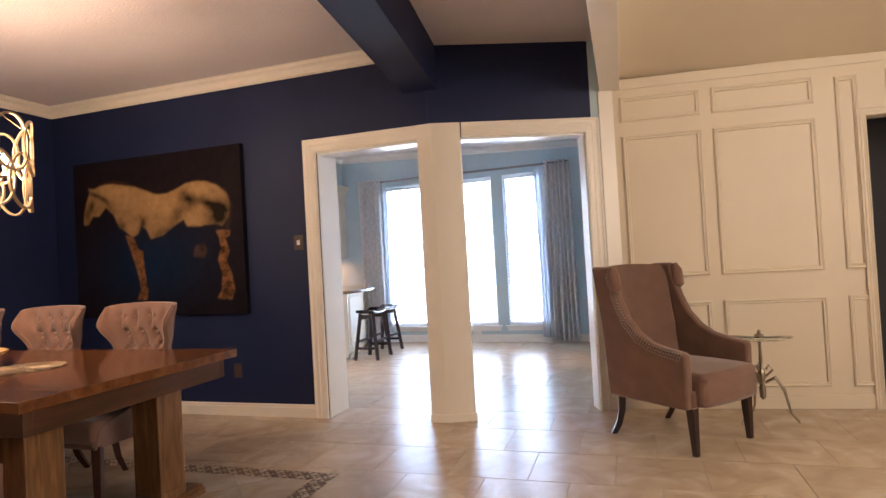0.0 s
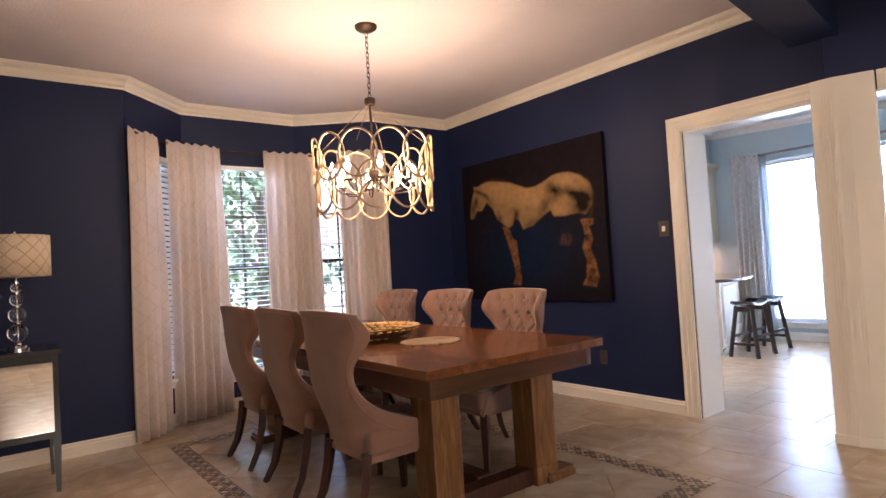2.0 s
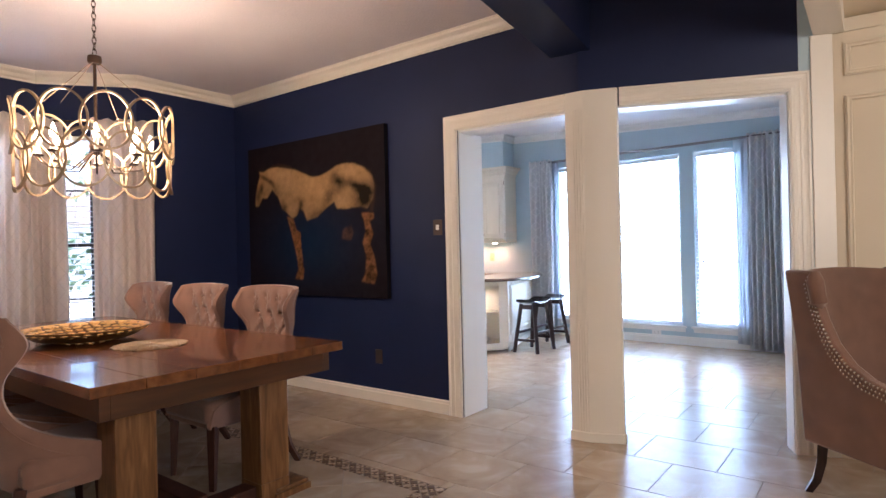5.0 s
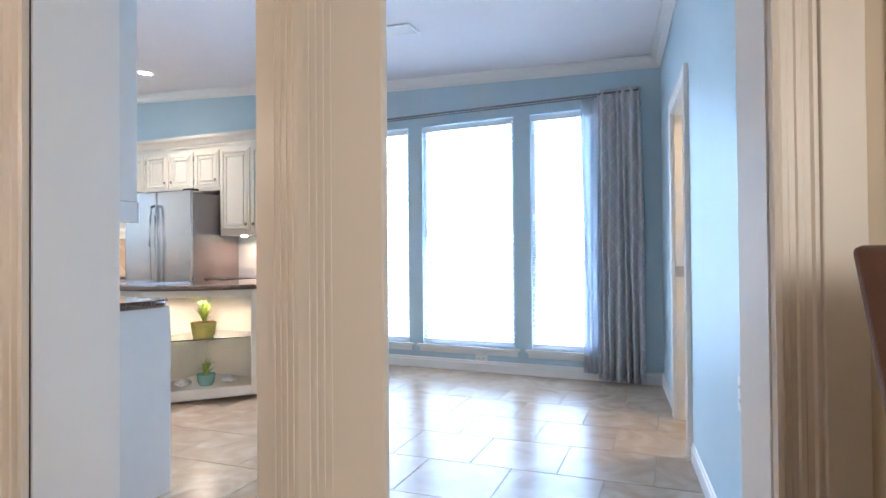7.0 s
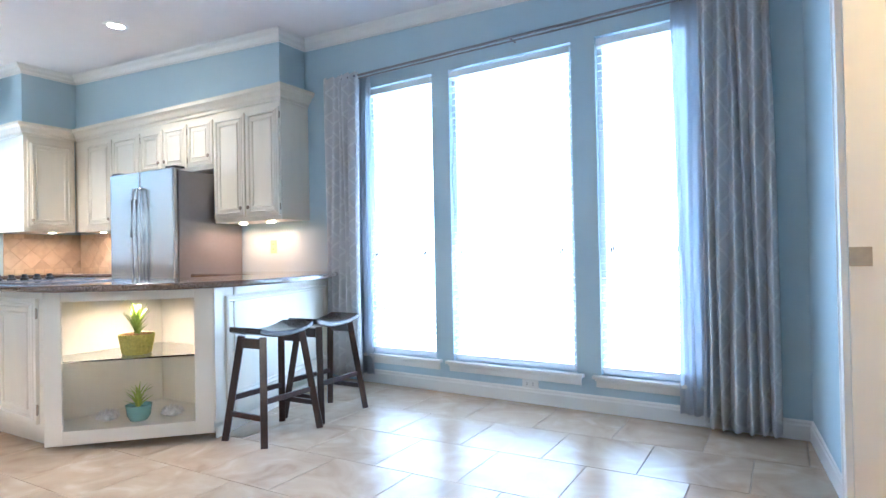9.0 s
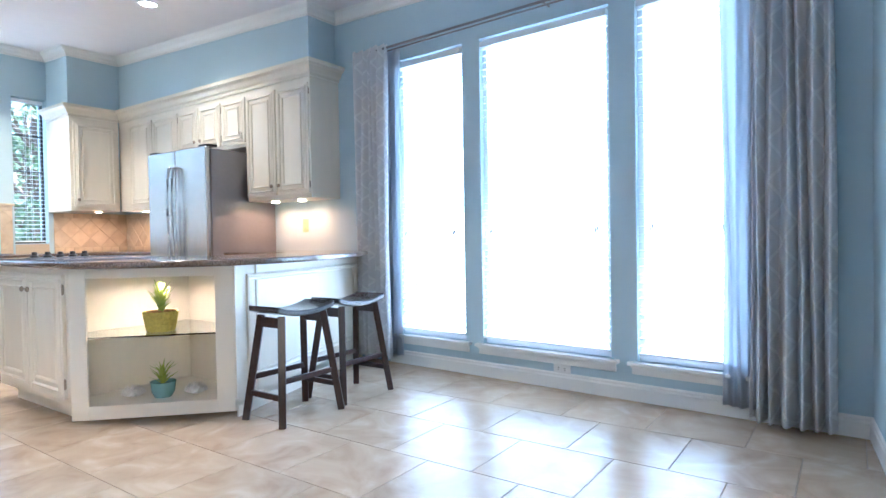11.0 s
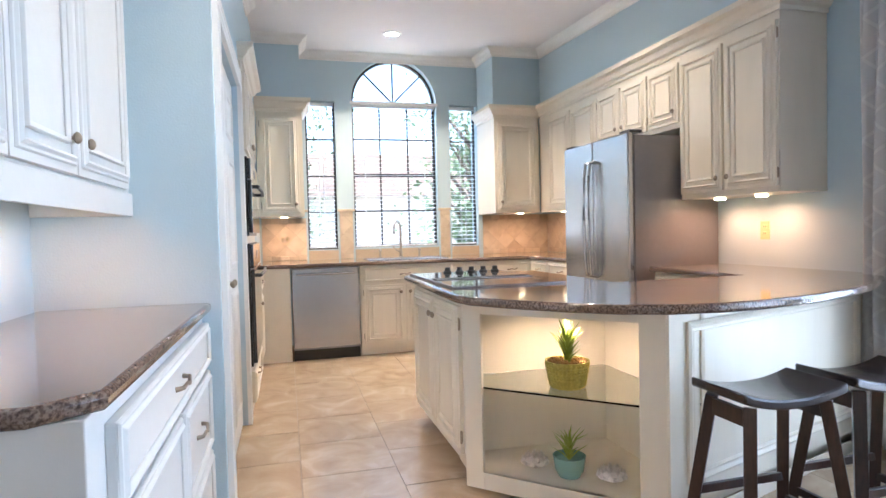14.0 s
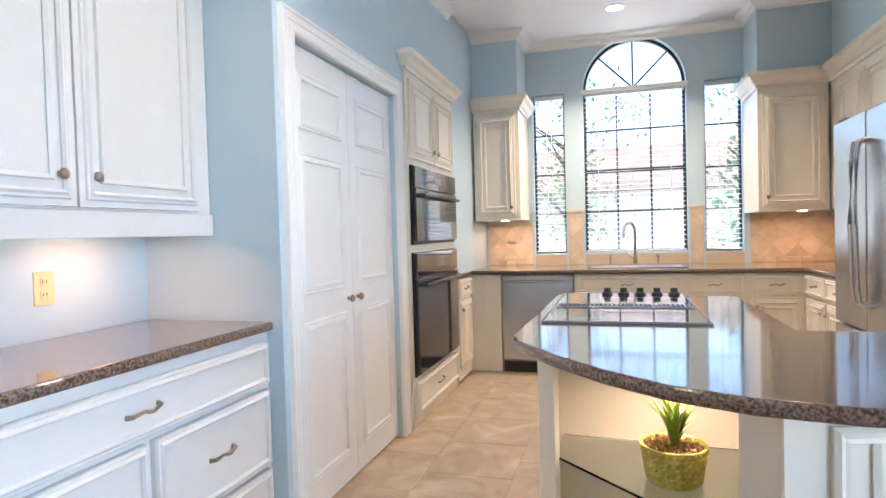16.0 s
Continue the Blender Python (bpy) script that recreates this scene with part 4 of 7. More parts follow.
def chandelier():
    X, Y = -2.66, 3.65
    c = thing("chandelier", pose(X, Y, ZD), "chandelier of interlaced champagne metal rings with lit candle bulbs", "chandelier")
    def P(x, y, z):
        return (x, y, z - ZD)
    bm = bmesh.new()
    lathe(bm, [(0.0, 0.0), (0.075, 0.0), (0.072, -0.018), (0.05, -0.035), (0.02, -0.042), (0, -0.042)], 28)
    part("canopy", bm, BRONZE, c, smooth=True)
    z, k = ZD - 0.04, 0
    while z > 2.39:
        bm = bmesh.new()
        pts = []
        for i in range(14):
            a = 2 * math.pi * i / 14
            s, h = 0.010 * math.cos(a), 0.022 * math.sin(a)
            pts.append(P(s if k % 2 else 0, 0 if k % 2 else s, z - 0.02 + h))
        tube(bm, pts, 0.0028, 6, True)
        part("chain_link", bm, BRONZE, c, smooth=True)
        z -= 0.034
        k += 1
    bm = bmesh.new()
    lathe(bm, [(0, 0.03), (0.035, 0.03), (0.037, 0.0), (0.03, -0.012), (0, -0.012)], 24, P(0, 0, 2.345))
    part("hub", bm, BRONZE, c, smooth=True)
    bm = bmesh.new()
    rod(bm, P(0, 0, 2.35), P(0, 0, 1.86), 0.009)
    lathe(bm, [(0, 0.025), (0.03, 0.02), (0.04, 0), (0.03, -0.03), (0.012, -0.05), (0, -0.06)], 20, P(0, 0, 1.87))
    part("stem", bm, BRONZE, c, smooth=True)
    R = 0.385
    for i in range(4):
        a = math.pi / 4 + i * math.pi / 2
        bm = bmesh.new()
        rod(bm, P(0.02 * math.cos(a), 0.02 * math.sin(a), 2.34), P(R * math.cos(a), R * math.sin(a), 2.02), 0.002, seg=6)
        part("suspension_wire", bm, RING, c)
    n = 24
    for i in range(n):
        up = i % 2
        a0 = 2 * math.pi * i / n
        rad, cz = 0.124, (1.945 if up else 1.755)
        bm = bmesh.new()
        ring_in, ring_out = [], []
        steps = 36
        for s in range(steps):
            b = 2 * math.pi * s / steps
            sets = []
            for rr, dr in ((rad - 0.011, -0.007), (rad - 0.011, 0.007), (rad, 0.007), (rad, -0.007)):
                ang = a0 + rr * math.cos(b) / R
                q = R + dr + (0.006 if up else -0.006)
                sets.append(bm.verts.new(P(q * math.cos(ang), q * math.sin(ang), cz + (rr + 0.028) * math.sin(b))))
            ring_in.append(sets)
        for s in range(steps):
            A, B = ring_in[s], ring_in[(s + 1) % steps]
            for j in range(4):
                bm.faces.new((A[j], A[(j + 1) % 4], B[(j + 1) % 4], B[j]))
        part("ring", bm, RING, c)
    for i in range(8):
        a = 2 * math.pi * (i + 0.5) / 8
        ca, sa = math.cos(a), math.sin(a)
        bm = bmesh.new()
        tube(bm, [P(0.02 * ca, 0.02 * sa, 1.84), P(0.12 * ca, 0.12 * sa, 1.735), P(0.22 * ca, 0.22 * sa, 1.745), P(0.27 * ca, 0.27 * sa, 1.80)], 0.005, 8)
        lathe(bm, [(0, -0.004), (0.024, 0.0), (0.028, 0.008), (0, 0.008)], 16, P(0.27 * ca, 0.27 * sa, 1.80))
        arm = part("arm", bm, BRONZE, c, smooth=True)
        bm = bmesh.new()
        rod(bm, P(0.27 * ca, 0.27 * sa, 1.805), P(0.27 * ca, 0.27 * sa, 1.875), 0.011)
        part("candle_sleeve", bm, TRIM, arm, smooth=True)
        bm = bmesh.new()
        lathe(bm, [(0, 0.075), (0.004, 0.065), (0.014, 0.035), (0.017, 0.02), (0.012, 0.0), (0, 0)], 14, P(0.27 * ca, 0.27 * sa, 1.877))
        bulb = part("bulb", bm, BULB, arm, smooth=True)
        bulb.visible_shadow = False


chandelier()


def painting():
    """A dark canvas with a pale horse, painted from ellipses and limbs into the mesh colours."""
    x0, x1, z0, z1 = -4.20, -2.36, 0.86, 2.285
    p = thing("painting", pose(x1, 5.742, z0), "large dark painting of a pale horse on the navy wall", "painting")
    W, H = x1 - x0, z1 - z0
    part("canvas", boxes((-W, 0, -0.045, -0.001, 0, H)), material("painted_black_canvas_edge", (0.008, 0.006, 0.008), 0.5, spec=0.12), p)
    NX, NZ = 300, 240
    U, V = np.meshgrid(np.linspace(0, 1, NX), np.linspace(0, 1, NZ))
    # the sketch is laid out on a sheet about 8 wide and 7.7 high, y downwards
    X = 7.93 * U * 8.19 / (7.65 * (1 - U) + 8.19 * U)
    top, bottom = 1.18 - 0.85 * U, 8.83 - 0.31 * U
    Y = bottom - V * (bottom - top)

    def soften(a, times):
        for _ in range(times):
            a = (a * 2 + np.roll(a, 1, 0) + np.roll(a, -1, 0) + np.roll(a, 1, 1) + np.roll(a, -1, 1)) / 6
        return a

    def shape(pts, times=4):
        inside = np.zeros(X.shape, bool)
        for (ax, ay), (bx, by) in zip(pts, pts[1:] + pts[:1]):
            if ay != by:
                inside ^= ((ay > Y) != (by > Y)) & (X < (bx - ax) * (Y - ay) / (by - ay) + ax)
        return soften(inside.astype(float), times)

    def dab(cx, cy, a, b, rot=0.0):
        c, k = math.cos(radians(rot)), math.sin(radians(rot))
        dx, dy = X - cx, Y - cy
        return np.exp(-(((c * dx + k * dy) / a) ** 2 + ((c * dy - k * dx) / b) ** 2))

    body = shape([(0.5, 4.2), (0.5, 3.8), (0.65, 3.1), (0.85, 2.6), (0.8, 2.35), (1.1, 2.4), (1.5, 2.2), (2.0, 2.12), (2.6, 2.2), (3.2, 2.3), (3.7, 2.5), (4.2, 2.7), (4.7, 2.68),
                  (5.2, 2.45), (5.6, 2.2), (6.0, 2.1), (6.5, 2.12), (7.0, 2.35), (7.35, 2.75), (7.45, 3.2), (7.4, 3.8), (7.1, 4.3), (6.8, 4.2), (6.0, 4.3), (5.6, 4.3), (5.45, 3.95),
                  (5.1, 4.2), (4.5, 4.7), (3.9, 4.9), (3.7, 4.4), (3.45, 4.3), (3.3, 4.65), (3.0, 4.8), (2.65, 4.5), (2.35, 4.3), (2.1, 3.7), (1.7, 3.3), (1.35, 3.75), (1.0, 3.75), (0.7, 4.2)])
    fore = shape([(2.65, 4.7), (3.05, 4.8), (3.25, 5.4), (3.5, 5.5), (3.5, 6.0), (3.55, 6.6), (3.65, 7.4), (3.6, 7.9), (3.1, 7.9), (3.3, 7.4), (3.25, 6.8), (3.1, 6.2), (2.9, 5.5)], 3)
    hind = shape([(6.8, 4.5), (7.4, 4.5), (7.4, 4.75), (7.2, 4.9), (7.35, 5.5), (7.2, 6.0), (7.4, 6.6), (7.5, 7.4), (7.35, 7.85), (6.75, 7.8), (6.95, 7.4), (7.0, 6.5), (6.85, 5.9), (7.0, 5.4), (6.95, 4.95)], 3)
    far = 0.35 * shape([(5.8, 5.8), (5.9, 5.3), (6.3, 5.1), (6.4, 5.4), (6.3, 5.8)], 6)
    rng = np.random.default_rng(4)
    grain = soften(rng.normal(0, 1, X.shape), 3)
    coarse = soften(rng.normal(0, 1, X.shape), 30) * 6
    light = 0.78 + 0.10 * coarse + 0.10 * grain
    light += 0.25 * dab(2.4, 2.8, 0.9, 0.5, 20) + 0.2 * dab(4.2, 3.3, 0.9, 0.6) + 0.22 * dab(6.3, 2.5, 0.7, 0.35, 10) + 0.22 * dab(5.9, 3.85, 0.45, 0.35) + 0.12 * dab(3.0, 4.3, 0.3, 0.35)
    light -= 0.62 * dab(5.7, 2.95, 0.28, 0.45, -30) + 0.75 * dab(6.6, 3.2, 0.65, 0.22, 20) + 0.9 * dab(7.0, 3.75, 0.4, 0.6, 20) + 0.5 * dab(5.2, 3.7, 0.3, 0.55, 35)
    light -= 0.55 * dab(3.5, 4.3, 0.16, 0.6, 10) + 0.5 * dab(2.45, 4.3, 0.25, 0.3) + 0.4 * dab(4.6, 4.6, 0.6, 0.25, -20)
    light -= 0.65 * dab(1.3, 2.75, 0.62, 0.13, 25) + 0.6 * dab(0.95, 3.3, 0.16, 0.3, 20) + 0.35 * dab(1.85, 3.2, 0.14, 0.5, -35) + 0.45 * dab(0.7, 3.7, 0.2, 0.5)
    legs = np.clip(0.46 + 0.22 * coarse + 0.25 * grain - 0.04 * (Y - 5.5), 0.04, 0.8)
    light = np.clip(light, 0.03, 1.1)
    mane = 0.5 * shape([(1.3, 2.3), (1.7, 2.05), (2.2, 1.95), (2.9, 2.1), (3.4, 2.35), (2.8, 2.25), (2.1, 2.15)], 3)
    tail = 0.45 * shape([(6.8, 2.25), (7.3, 2.5), (7.55, 3.2), (7.45, 4.0), (7.35, 4.5), (7.2, 4.4), (7.35, 3.6), (7.2, 2.8)], 4)
    glow = dab(3.6, 6.6, 2.6, 1.7) + 0.5 * dab(4.5, 5.0, 2.6, 1.4)
    back = np.array([0.0095, 0.0060, 0.0085]) + glow[..., None] * np.array([-0.004, 0.0065, 0.026]) + 0.0012 * coarse[..., None]
    coat, warm = np.array([0.35, 0.21, 0.088]), np.array([0.34, 0.15, 0.055])
    col = back * (1 - body[..., None]) + coat * (body * light)[..., None]
    for m in (fore, hind, far):
        k = np.clip(m * (1 - body), 0, 1)
        col = col * (1 - k[..., None]) + warm * (k * legs)[..., None]
    for m in (mane, tail):
        k = np.clip(m - 0.3 * body, 0, 1)[..., None]
        col = col * (1 - k) + k * np.array([0.055, 0.026, 0.014])
    col = np.clip(col, 0.002, 1)
    verts = [(-W + W * float(u), -0.047, H * float(v)) for v in np.linspace(0, 1, NZ) for u in np.linspace(0, 1, NX)]
    faces = [(j * NX + i, j * NX + i + 1, (j + 1) * NX + i + 1, (j + 1) * NX + i) for j in range(NZ - 1) for i in range(NX - 1)]
    me = bpy.data.meshes.new("painted_surface")
    me.from_pydata(verts, [], faces)
    at = me.color_attributes.new("paint", "FLOAT_COLOR", "POINT")
    at.data.foreach_set("color", np.concatenate([col.reshape(-1, 3), np.ones((NX * NZ, 1))], 1).astype(np.float32).ravel())
    mat = bpy.data.materials.new("oil_paint")
    mat.use_nodes = True
    nt = mat.node_tree
    an = nt.nodes.new("ShaderNodeVertexColor")
    an.layer_name = "paint"
    nt.links.new(an.outputs[0], nt.nodes["Principled BSDF"].inputs["Base Color"])
    nt.nodes["Principled BSDF"].inputs["Roughness"].default_value = 0.55
    nt.nodes["Principled BSDF"].inputs["Specular IOR Level"].default_value = 0.1
    me.materials.append(mat)
    ob = new("painted_surface", me)
    ob.parent = p


painting()


def curtain(a, b, z0, z1, mat, label, folds=7, depth=0.035, flare=1.0, group="dining curtains"):
    """A pleated curtain that hangs from a to b."""
    a, b = Vector(a), Vector(b)
    c = thing("curtain", pose(a.x, a.y, z0), label, "curtain", group)
    d = b - a
    L = d.length
    d.normalize()
    nrm = Vector((-d.y, d.x))
    bm = bmesh.new()
    uvl = bm.loops.layers.uv.new("uv")
    NU, NV = folds * 12, 24
    rnd = random.Random(int(L * 1000) + folds)
    ph = [rnd.uniform(-0.5, 0.5) for _ in range(folds + 2)]
    g = []
    for i in range(NV + 1):
        v = i / NV
        row = []
        for j in range(NU + 1):
            u = j / NU
            q = u * folds
            k = ph[int(q)] * (1 - q % 1) + ph[int(q) + 1] * (q % 1)
            amp = depth * (0.55 + 0.45 * (1 - v)) * (1.15 if v < 0.96 else 0.5)
            y = amp * math.sin(2 * math.pi * q + k * 1.6 * (1 - v)) + 0.012 * math.sin(5 * v + 9 * u)
            x = (u - 0.5) * L * (1 + 0.05 * flare * (1 - v)) + L / 2 + 0.008 * math.sin(2 * q + 4 * v)
            p = d * x + nrm * y
            row.append((bm.verts.new((p.x, p.y, v * (z1 - z0) + (0.012 * math.sin(2 * math.pi * q) if i == NV else 0))), u * L * 2.2, v * (z1 - z0)))
        g.append(row)
    for i in range(NV):
        for j in range(NU):
            q = [g[i][j], g[i][j + 1], g[i + 1][j + 1], g[i + 1][j]]
            fc = bm.faces.new([e[0] for e in q])
            for lp, e in zip(fc.loops, q):
                lp[uvl].uv = (e[1], e[2])
    cl = part("cloth", bm, mat, c, smooth=True)
    so = cl.modifiers.new("cloth_thickness", "SOLIDIFY")
    so.thickness = 0.002
    return c


DL = "cream lattice floor length curtain beside a bay window"
curtain((-4.36, 2.48), (-4.62, 2.76), 0.02, 2.46, DRAPE, DL, 4)
curtain((-4.74, 2.84), (-4.88, 3.34), 0.02, 2.46, DRAPE, DL, 6)
curtain((-4.90, 3.76), (-4.84, 4.28), 0.02, 2.46, DRAPE, DL, 6)
curtain((-4.62, 4.42), (-4.38, 4.83), 0.02, 2.46, DRAPE, DL, 5)
for p0, p1 in (((-4.40, 2.50), (-4.90, 3.00)), ((-4.93, 3.05), (-4.93, 4.10)), ((-4.90, 4.16), (-4.45, 4.72))):
    r = thing("curtain_rod", pose(p0[0], p0[1], 2.44), "dark bronze curtain rod above a bay window", "curtain rod", "dining curtain rods")
    bm = bmesh.new()
    rod(bm, (0, 0, 0), (p1[0] - p0[0], p1[1] - p0[1], 0), 0.009)
    part("pole", bm, BRONZE, r)


def console():
    t = thing("console_table", pose(-3.83, 1.74, 0), "black lacquered side table with mirrored door by the navy wall", "side table")
    w, d, h = 0.30, 0.19, 0.87
    # front faces +x
    part("top", boxes((-w - 0.02, w - 0.10, -d - 0.02, d + 0.02, h - 0.03, h)), BLACKLACQ, t, edge=0.004)
    part("body", boxes((-w, w - 0.145, -d, d, 0.33, h - 0.03)), BLACKLACQ, t, edge=0.003)
    part("door_frame", boxes((w - 0.145, w - 0.125, -d, d, 0.33, 0.37), (w - 0.145, w - 0.125, -d, d, h - 0.08, h - 0.03), (w - 0.145, w - 0.125, -d, -d + 0.03, 0.37, h - 0.08), (w - 0.145, w - 0.125, d - 0.03, d, 0.37, h - 0.08)), BLACKLACQ, t)
    part("mirror_panel", boxes((w - 0.143, w - 0.135, -d + 0.03, d - 0.03, 0.37, h - 0.08)), MIRROR, t)
    for sx, sy in ((-w + 0.02, -d + 0.02), (-w + 0.02, d - 0.02), (w - 0.145, -d + 0.02), (w - 0.145, d - 0.02)):
        bm = bmesh.new()
        rod(bm, (sx, sy, 0.34), (sx, sy, 0), 0.022, 0.012, square=True)
        part("leg", bm, BLACKLACQ, t)
    l = thing("table_lamp", pose(-3.82, 1.74, h), "glass ball table lamp with lattice drum shade on black table", "table lamp")
    bm = bmesh.new()
    lathe(bm, [(0, 0), (0.06, 0), (0.06, 0.012), (0.045, 0.016), (0.045, 0.028), (0.02, 0.034), (0.012, 0.05), (0, 0.05)], 24)
    part("base", bm, CHROME, l, smooth=True)
    z = 0.05
    for r in (0.057, 0.048, 0.038, 0.030):
        bm = bmesh.new()
        ball(bm, (0, 0, z + r), r, 20)
        part("glass_ball", bm, CRYSTAL, l, smooth=True)
        z += 2 * r
        bm = bmesh.new()
        lathe(bm, [(0, -0.003), (0.014, -0.003), (0.014, 0.009), (0, 0.009)], 16, (0, 0, z))
        part("collar", bm, CHROME, l, smooth=True)
        z += 0.006
    bm = bmesh.new()
    rod(bm, (0, 0, 0.03), (0, 0, z + 0.30), 0.003)
    ball(bm, (0, 0, z + 0.305), 0.011, 12)
    part("stem", bm, CHROME, l, smooth=True)
    bm = bmesh.new()
    uvl = bm.loops.layers.uv.new("uv")
    N, R, zb, zt = 48, 0.185, z + 0.03, z + 0.285
    for i in range(N):
        a, b = 2 * math.pi * i / N, 2 * math.pi * (i + 1) / N
        fc = bm.faces.new([bm.verts.new((R * math.cos(c2), R * math.sin(c2), zz)) for c2, zz in ((a, zb), (b, zb), (b, zt), (a, zt))])
        for lp, (uu, vv) in zip(fc.loops, ((a * R, 0), (b * R, 0), (b * R, 0.255), (a * R, 0.255))):
            lp[uvl].uv = (uu, vv)
    bmesh.ops.remove_doubles(bm, verts=bm.verts, dist=1e-5)
    part("shade", bm, SHADE, l, smooth=True).modifiers.new("shade_thickness", "SOLIDIFY").thickness = 0.002
    c = thing("power_cord", pose(-3.95, 1.66, h), "thin clear lamp cord curled on the black side table", "power cord")
    bm = bmesh.new()
    tube(bm, [(0.11, 0.06, 0.004), (0.05, 0.02, 0.006), (0, 0.0, 0.004), (-0.05, -0.05, 0.004), (-0.09, -0.1, 0.004)], 0.002, 6)
    part("wire", bm, NICKEL, c)


console()


def wall_plate(f, u, z, mat, kind, label, w=0.075, h=0.118):
    o = thing(kind, f @ Matrix.Translation((u, z, 0)), label, kind.replace("_", " "))
    part("plate", boxes((-w / 2, w / 2, -h / 2, h / 2, 0.0005, 0.006)), mat, o, edge=0.002)
    if kind == "light_switch":
        n = max(1, round(w / 0.075))
        for k in range(n):
            cx = (k - (n - 1) / 2) * 0.046
            part("rocker", boxes((cx - 0.014, cx + 0.014, -0.02, 0.02, 0.006, 0.010)), OUTLETW if mat is OUTLETD else mat, o, edge=0.001)
    else:
        for s in ((-1, 1) if h > w else ()):
            part("socket", boxes((-0.015, 0.015, s * 0.022 - 0.014, s * 0.022 + 0.014, 0.006, 0.008)), mat, o, edge=0.002)
            part("slots", boxes((-0.008, -0.005, s * 0.022 - 0.004, s * 0.022 + 0.007, 0.008, 0.0085), (0.005, 0.008, s * 0.022 - 0.004, s * 0.022 + 0.007, 0.008, 0.0085)), BLACK, o)
        for s in ((-1, 1) if h <= w else ()):
            part("socket", boxes((s * 0.022 - 0.014, s * 0.022 + 0.014, -0.015, 0.015, 0.006, 0.008)), mat, o, edge=0.002)
            part("slots", boxes((s * 0.022 - 0.004, s * 0.022 + 0.007, -0.008, -0.005, 0.008, 0.0085), (s * 0.022 - 0.004, s * 0.022 + 0.007, 0.005, 0.008, 0.008, 0.0085)), BLACK, o)
    return o


hf = face_frame((-0.66, 5.742), (-4.5, 5.742))
wall_plate(hf, 1.205, 1.42, OUTLETD, "light_switch", "bronze plate with a white rocker switch on the navy wall", 0.085)
wall_plate(hf, 1.85, 0.375, OUTLETD, "wall_outlet", "small bronze wall outlet low on the navy wall")


def armchair():
    c = thing("armchair", pose(0.96, 5.60, 0, 0, 0, 229), "brown suede armchair with nailhead trim before the cream panelled wall", "armchair")
    # local front +y; half width 0.31
    part("seat_deck", boxes((-0.29, 0.29, -0.27, 0.30, 0.27, 0.38)), BROWNVELVET, c, edge=0.02, smooth=True)
    bm = bmesh.new()
    vs = box(bm, -0.262, 0.262, -0.22, 0.35, 0.28, 0.475)
    bmesh.ops.subdivide_edges(bm, edges=bm.edges[:], cuts=6, use_grid_fill=True)
    for v in bm.verts:
        if v.co.z > 0.40:
            v.co.z += 0.03 * (1 - (v.co.x / 0.262) ** 2) * (1 - ((v.co.y - 0.065) / 0.285) ** 2)
        if v.co.y > 0.25:
            v.co.y += 0.03 * (1 - (v.co.x / 0.262) ** 2)
    part("cushion", bm, BROWNVELVET, c, edge=0.03, smooth=True)
    rows, cols = 20, 20
    bm = bmesh.new()
    g = []
    for s in range(2):
        gs = []
        for i in range(rows + 1):
            v = i / rows
            row = []
            for j in range(cols + 1):
                u = -1 + 2 * j / cols
                half = 0.30 - 0.035 * math.exp(-((v - 0.55) / 0.25) ** 2)
                z = 0.30 + 0.79 * v + (0.02 * (1 - u * u) if v > 0.95 else 0)
                e = min(1, (1 - abs(u)) * 7, (1 - v) * 9 + 0.05)
                y = -0.25 - 0.16 * v + 0.11 * abs(u) ** 3.5 * min(1, v * 2) + (0.06 * math.sqrt(max(0, e)) if s else -0.02 * math.sqrt(max(0, e)))
                row.append(bm.verts.new((u * half, y, z)))
            gs.append(row)
        g.append(gs)
    for s in range(2):
        for i in range(rows):
            for j in range(cols):
                bm.faces.new((g[s][i][j], g[s][i][j + 1], g[s][i + 1][j + 1], g[s][i + 1][j]))
    for i in range(rows):
        for j in (0, cols):
            bm.faces.new((g[0][i][j], g[0][i + 1][j], g[1][i + 1][j], g[1][i][j]))
    for j in range(cols):
        for i in (0, rows):
            bm.faces.new((g[0][i][j], g[0][i][j + 1], g[1][i][j + 1], g[1][i][j]))
    part("backrest", bm, BROWNVELVET, c, smooth=True)
    for s in (-1, 1):
        bm = bmesh.new()
        tube(bm, [(s * 0.305, -0.205, 0.925), (s * 0.312, -0.208, 0.95), (s * 0.314, -0.222, 1.05), (s * 0.308, -0.235, 1.098)], [0.012, 0.038, 0.040, 0.022], 14)
        part("wing_roll", bm, BROWNVELVET, c, smooth=True)
        top = [(0.27, 0.60), (0.16, 0.615), (0.05, 0.64), (-0.04, 0.69), (-0.12, 0.77), (-0.18, 0.88), (-0.225, 1.0), (-0.25, 1.105)]
        bm = bmesh.new()
        prism(bm, [(-0.30, 0.27), (0.28, 0.27), (0.29, 0.58)] + top + [(-0.40, 1.105), (-0.34, 0.75)], -0.03, 0.03, Matrix(((0, 0, 1, s * 0.30), (1, 0, 0, 0), (0, 1, 0, 0), (0, 0, 0, 1))))
        arm = part("arm", bm, BROWNVELVET, c, edge=0.018, smooth=True)
        bm = bmesh.new()
        dense = []
        for (ay, az), (by, bz) in zip(top, top[1:]):
            n = max(2, int(math.hypot(by - ay, bz - az) / 0.0185))
            dense += [(ay + (by - ay) * k / n, az + (bz - az) * k / n) for k in range(n)]
        for off in (0.010, 0.028, 0.046):
            for y, z in dense:
                ball(bm, (s * 0.330, y - off * 0.55, z - off), 0.0065, 6)
        part("nailhead_trim", bm, CHROME, arm, kind="stuff")
    bm = bmesh.new()
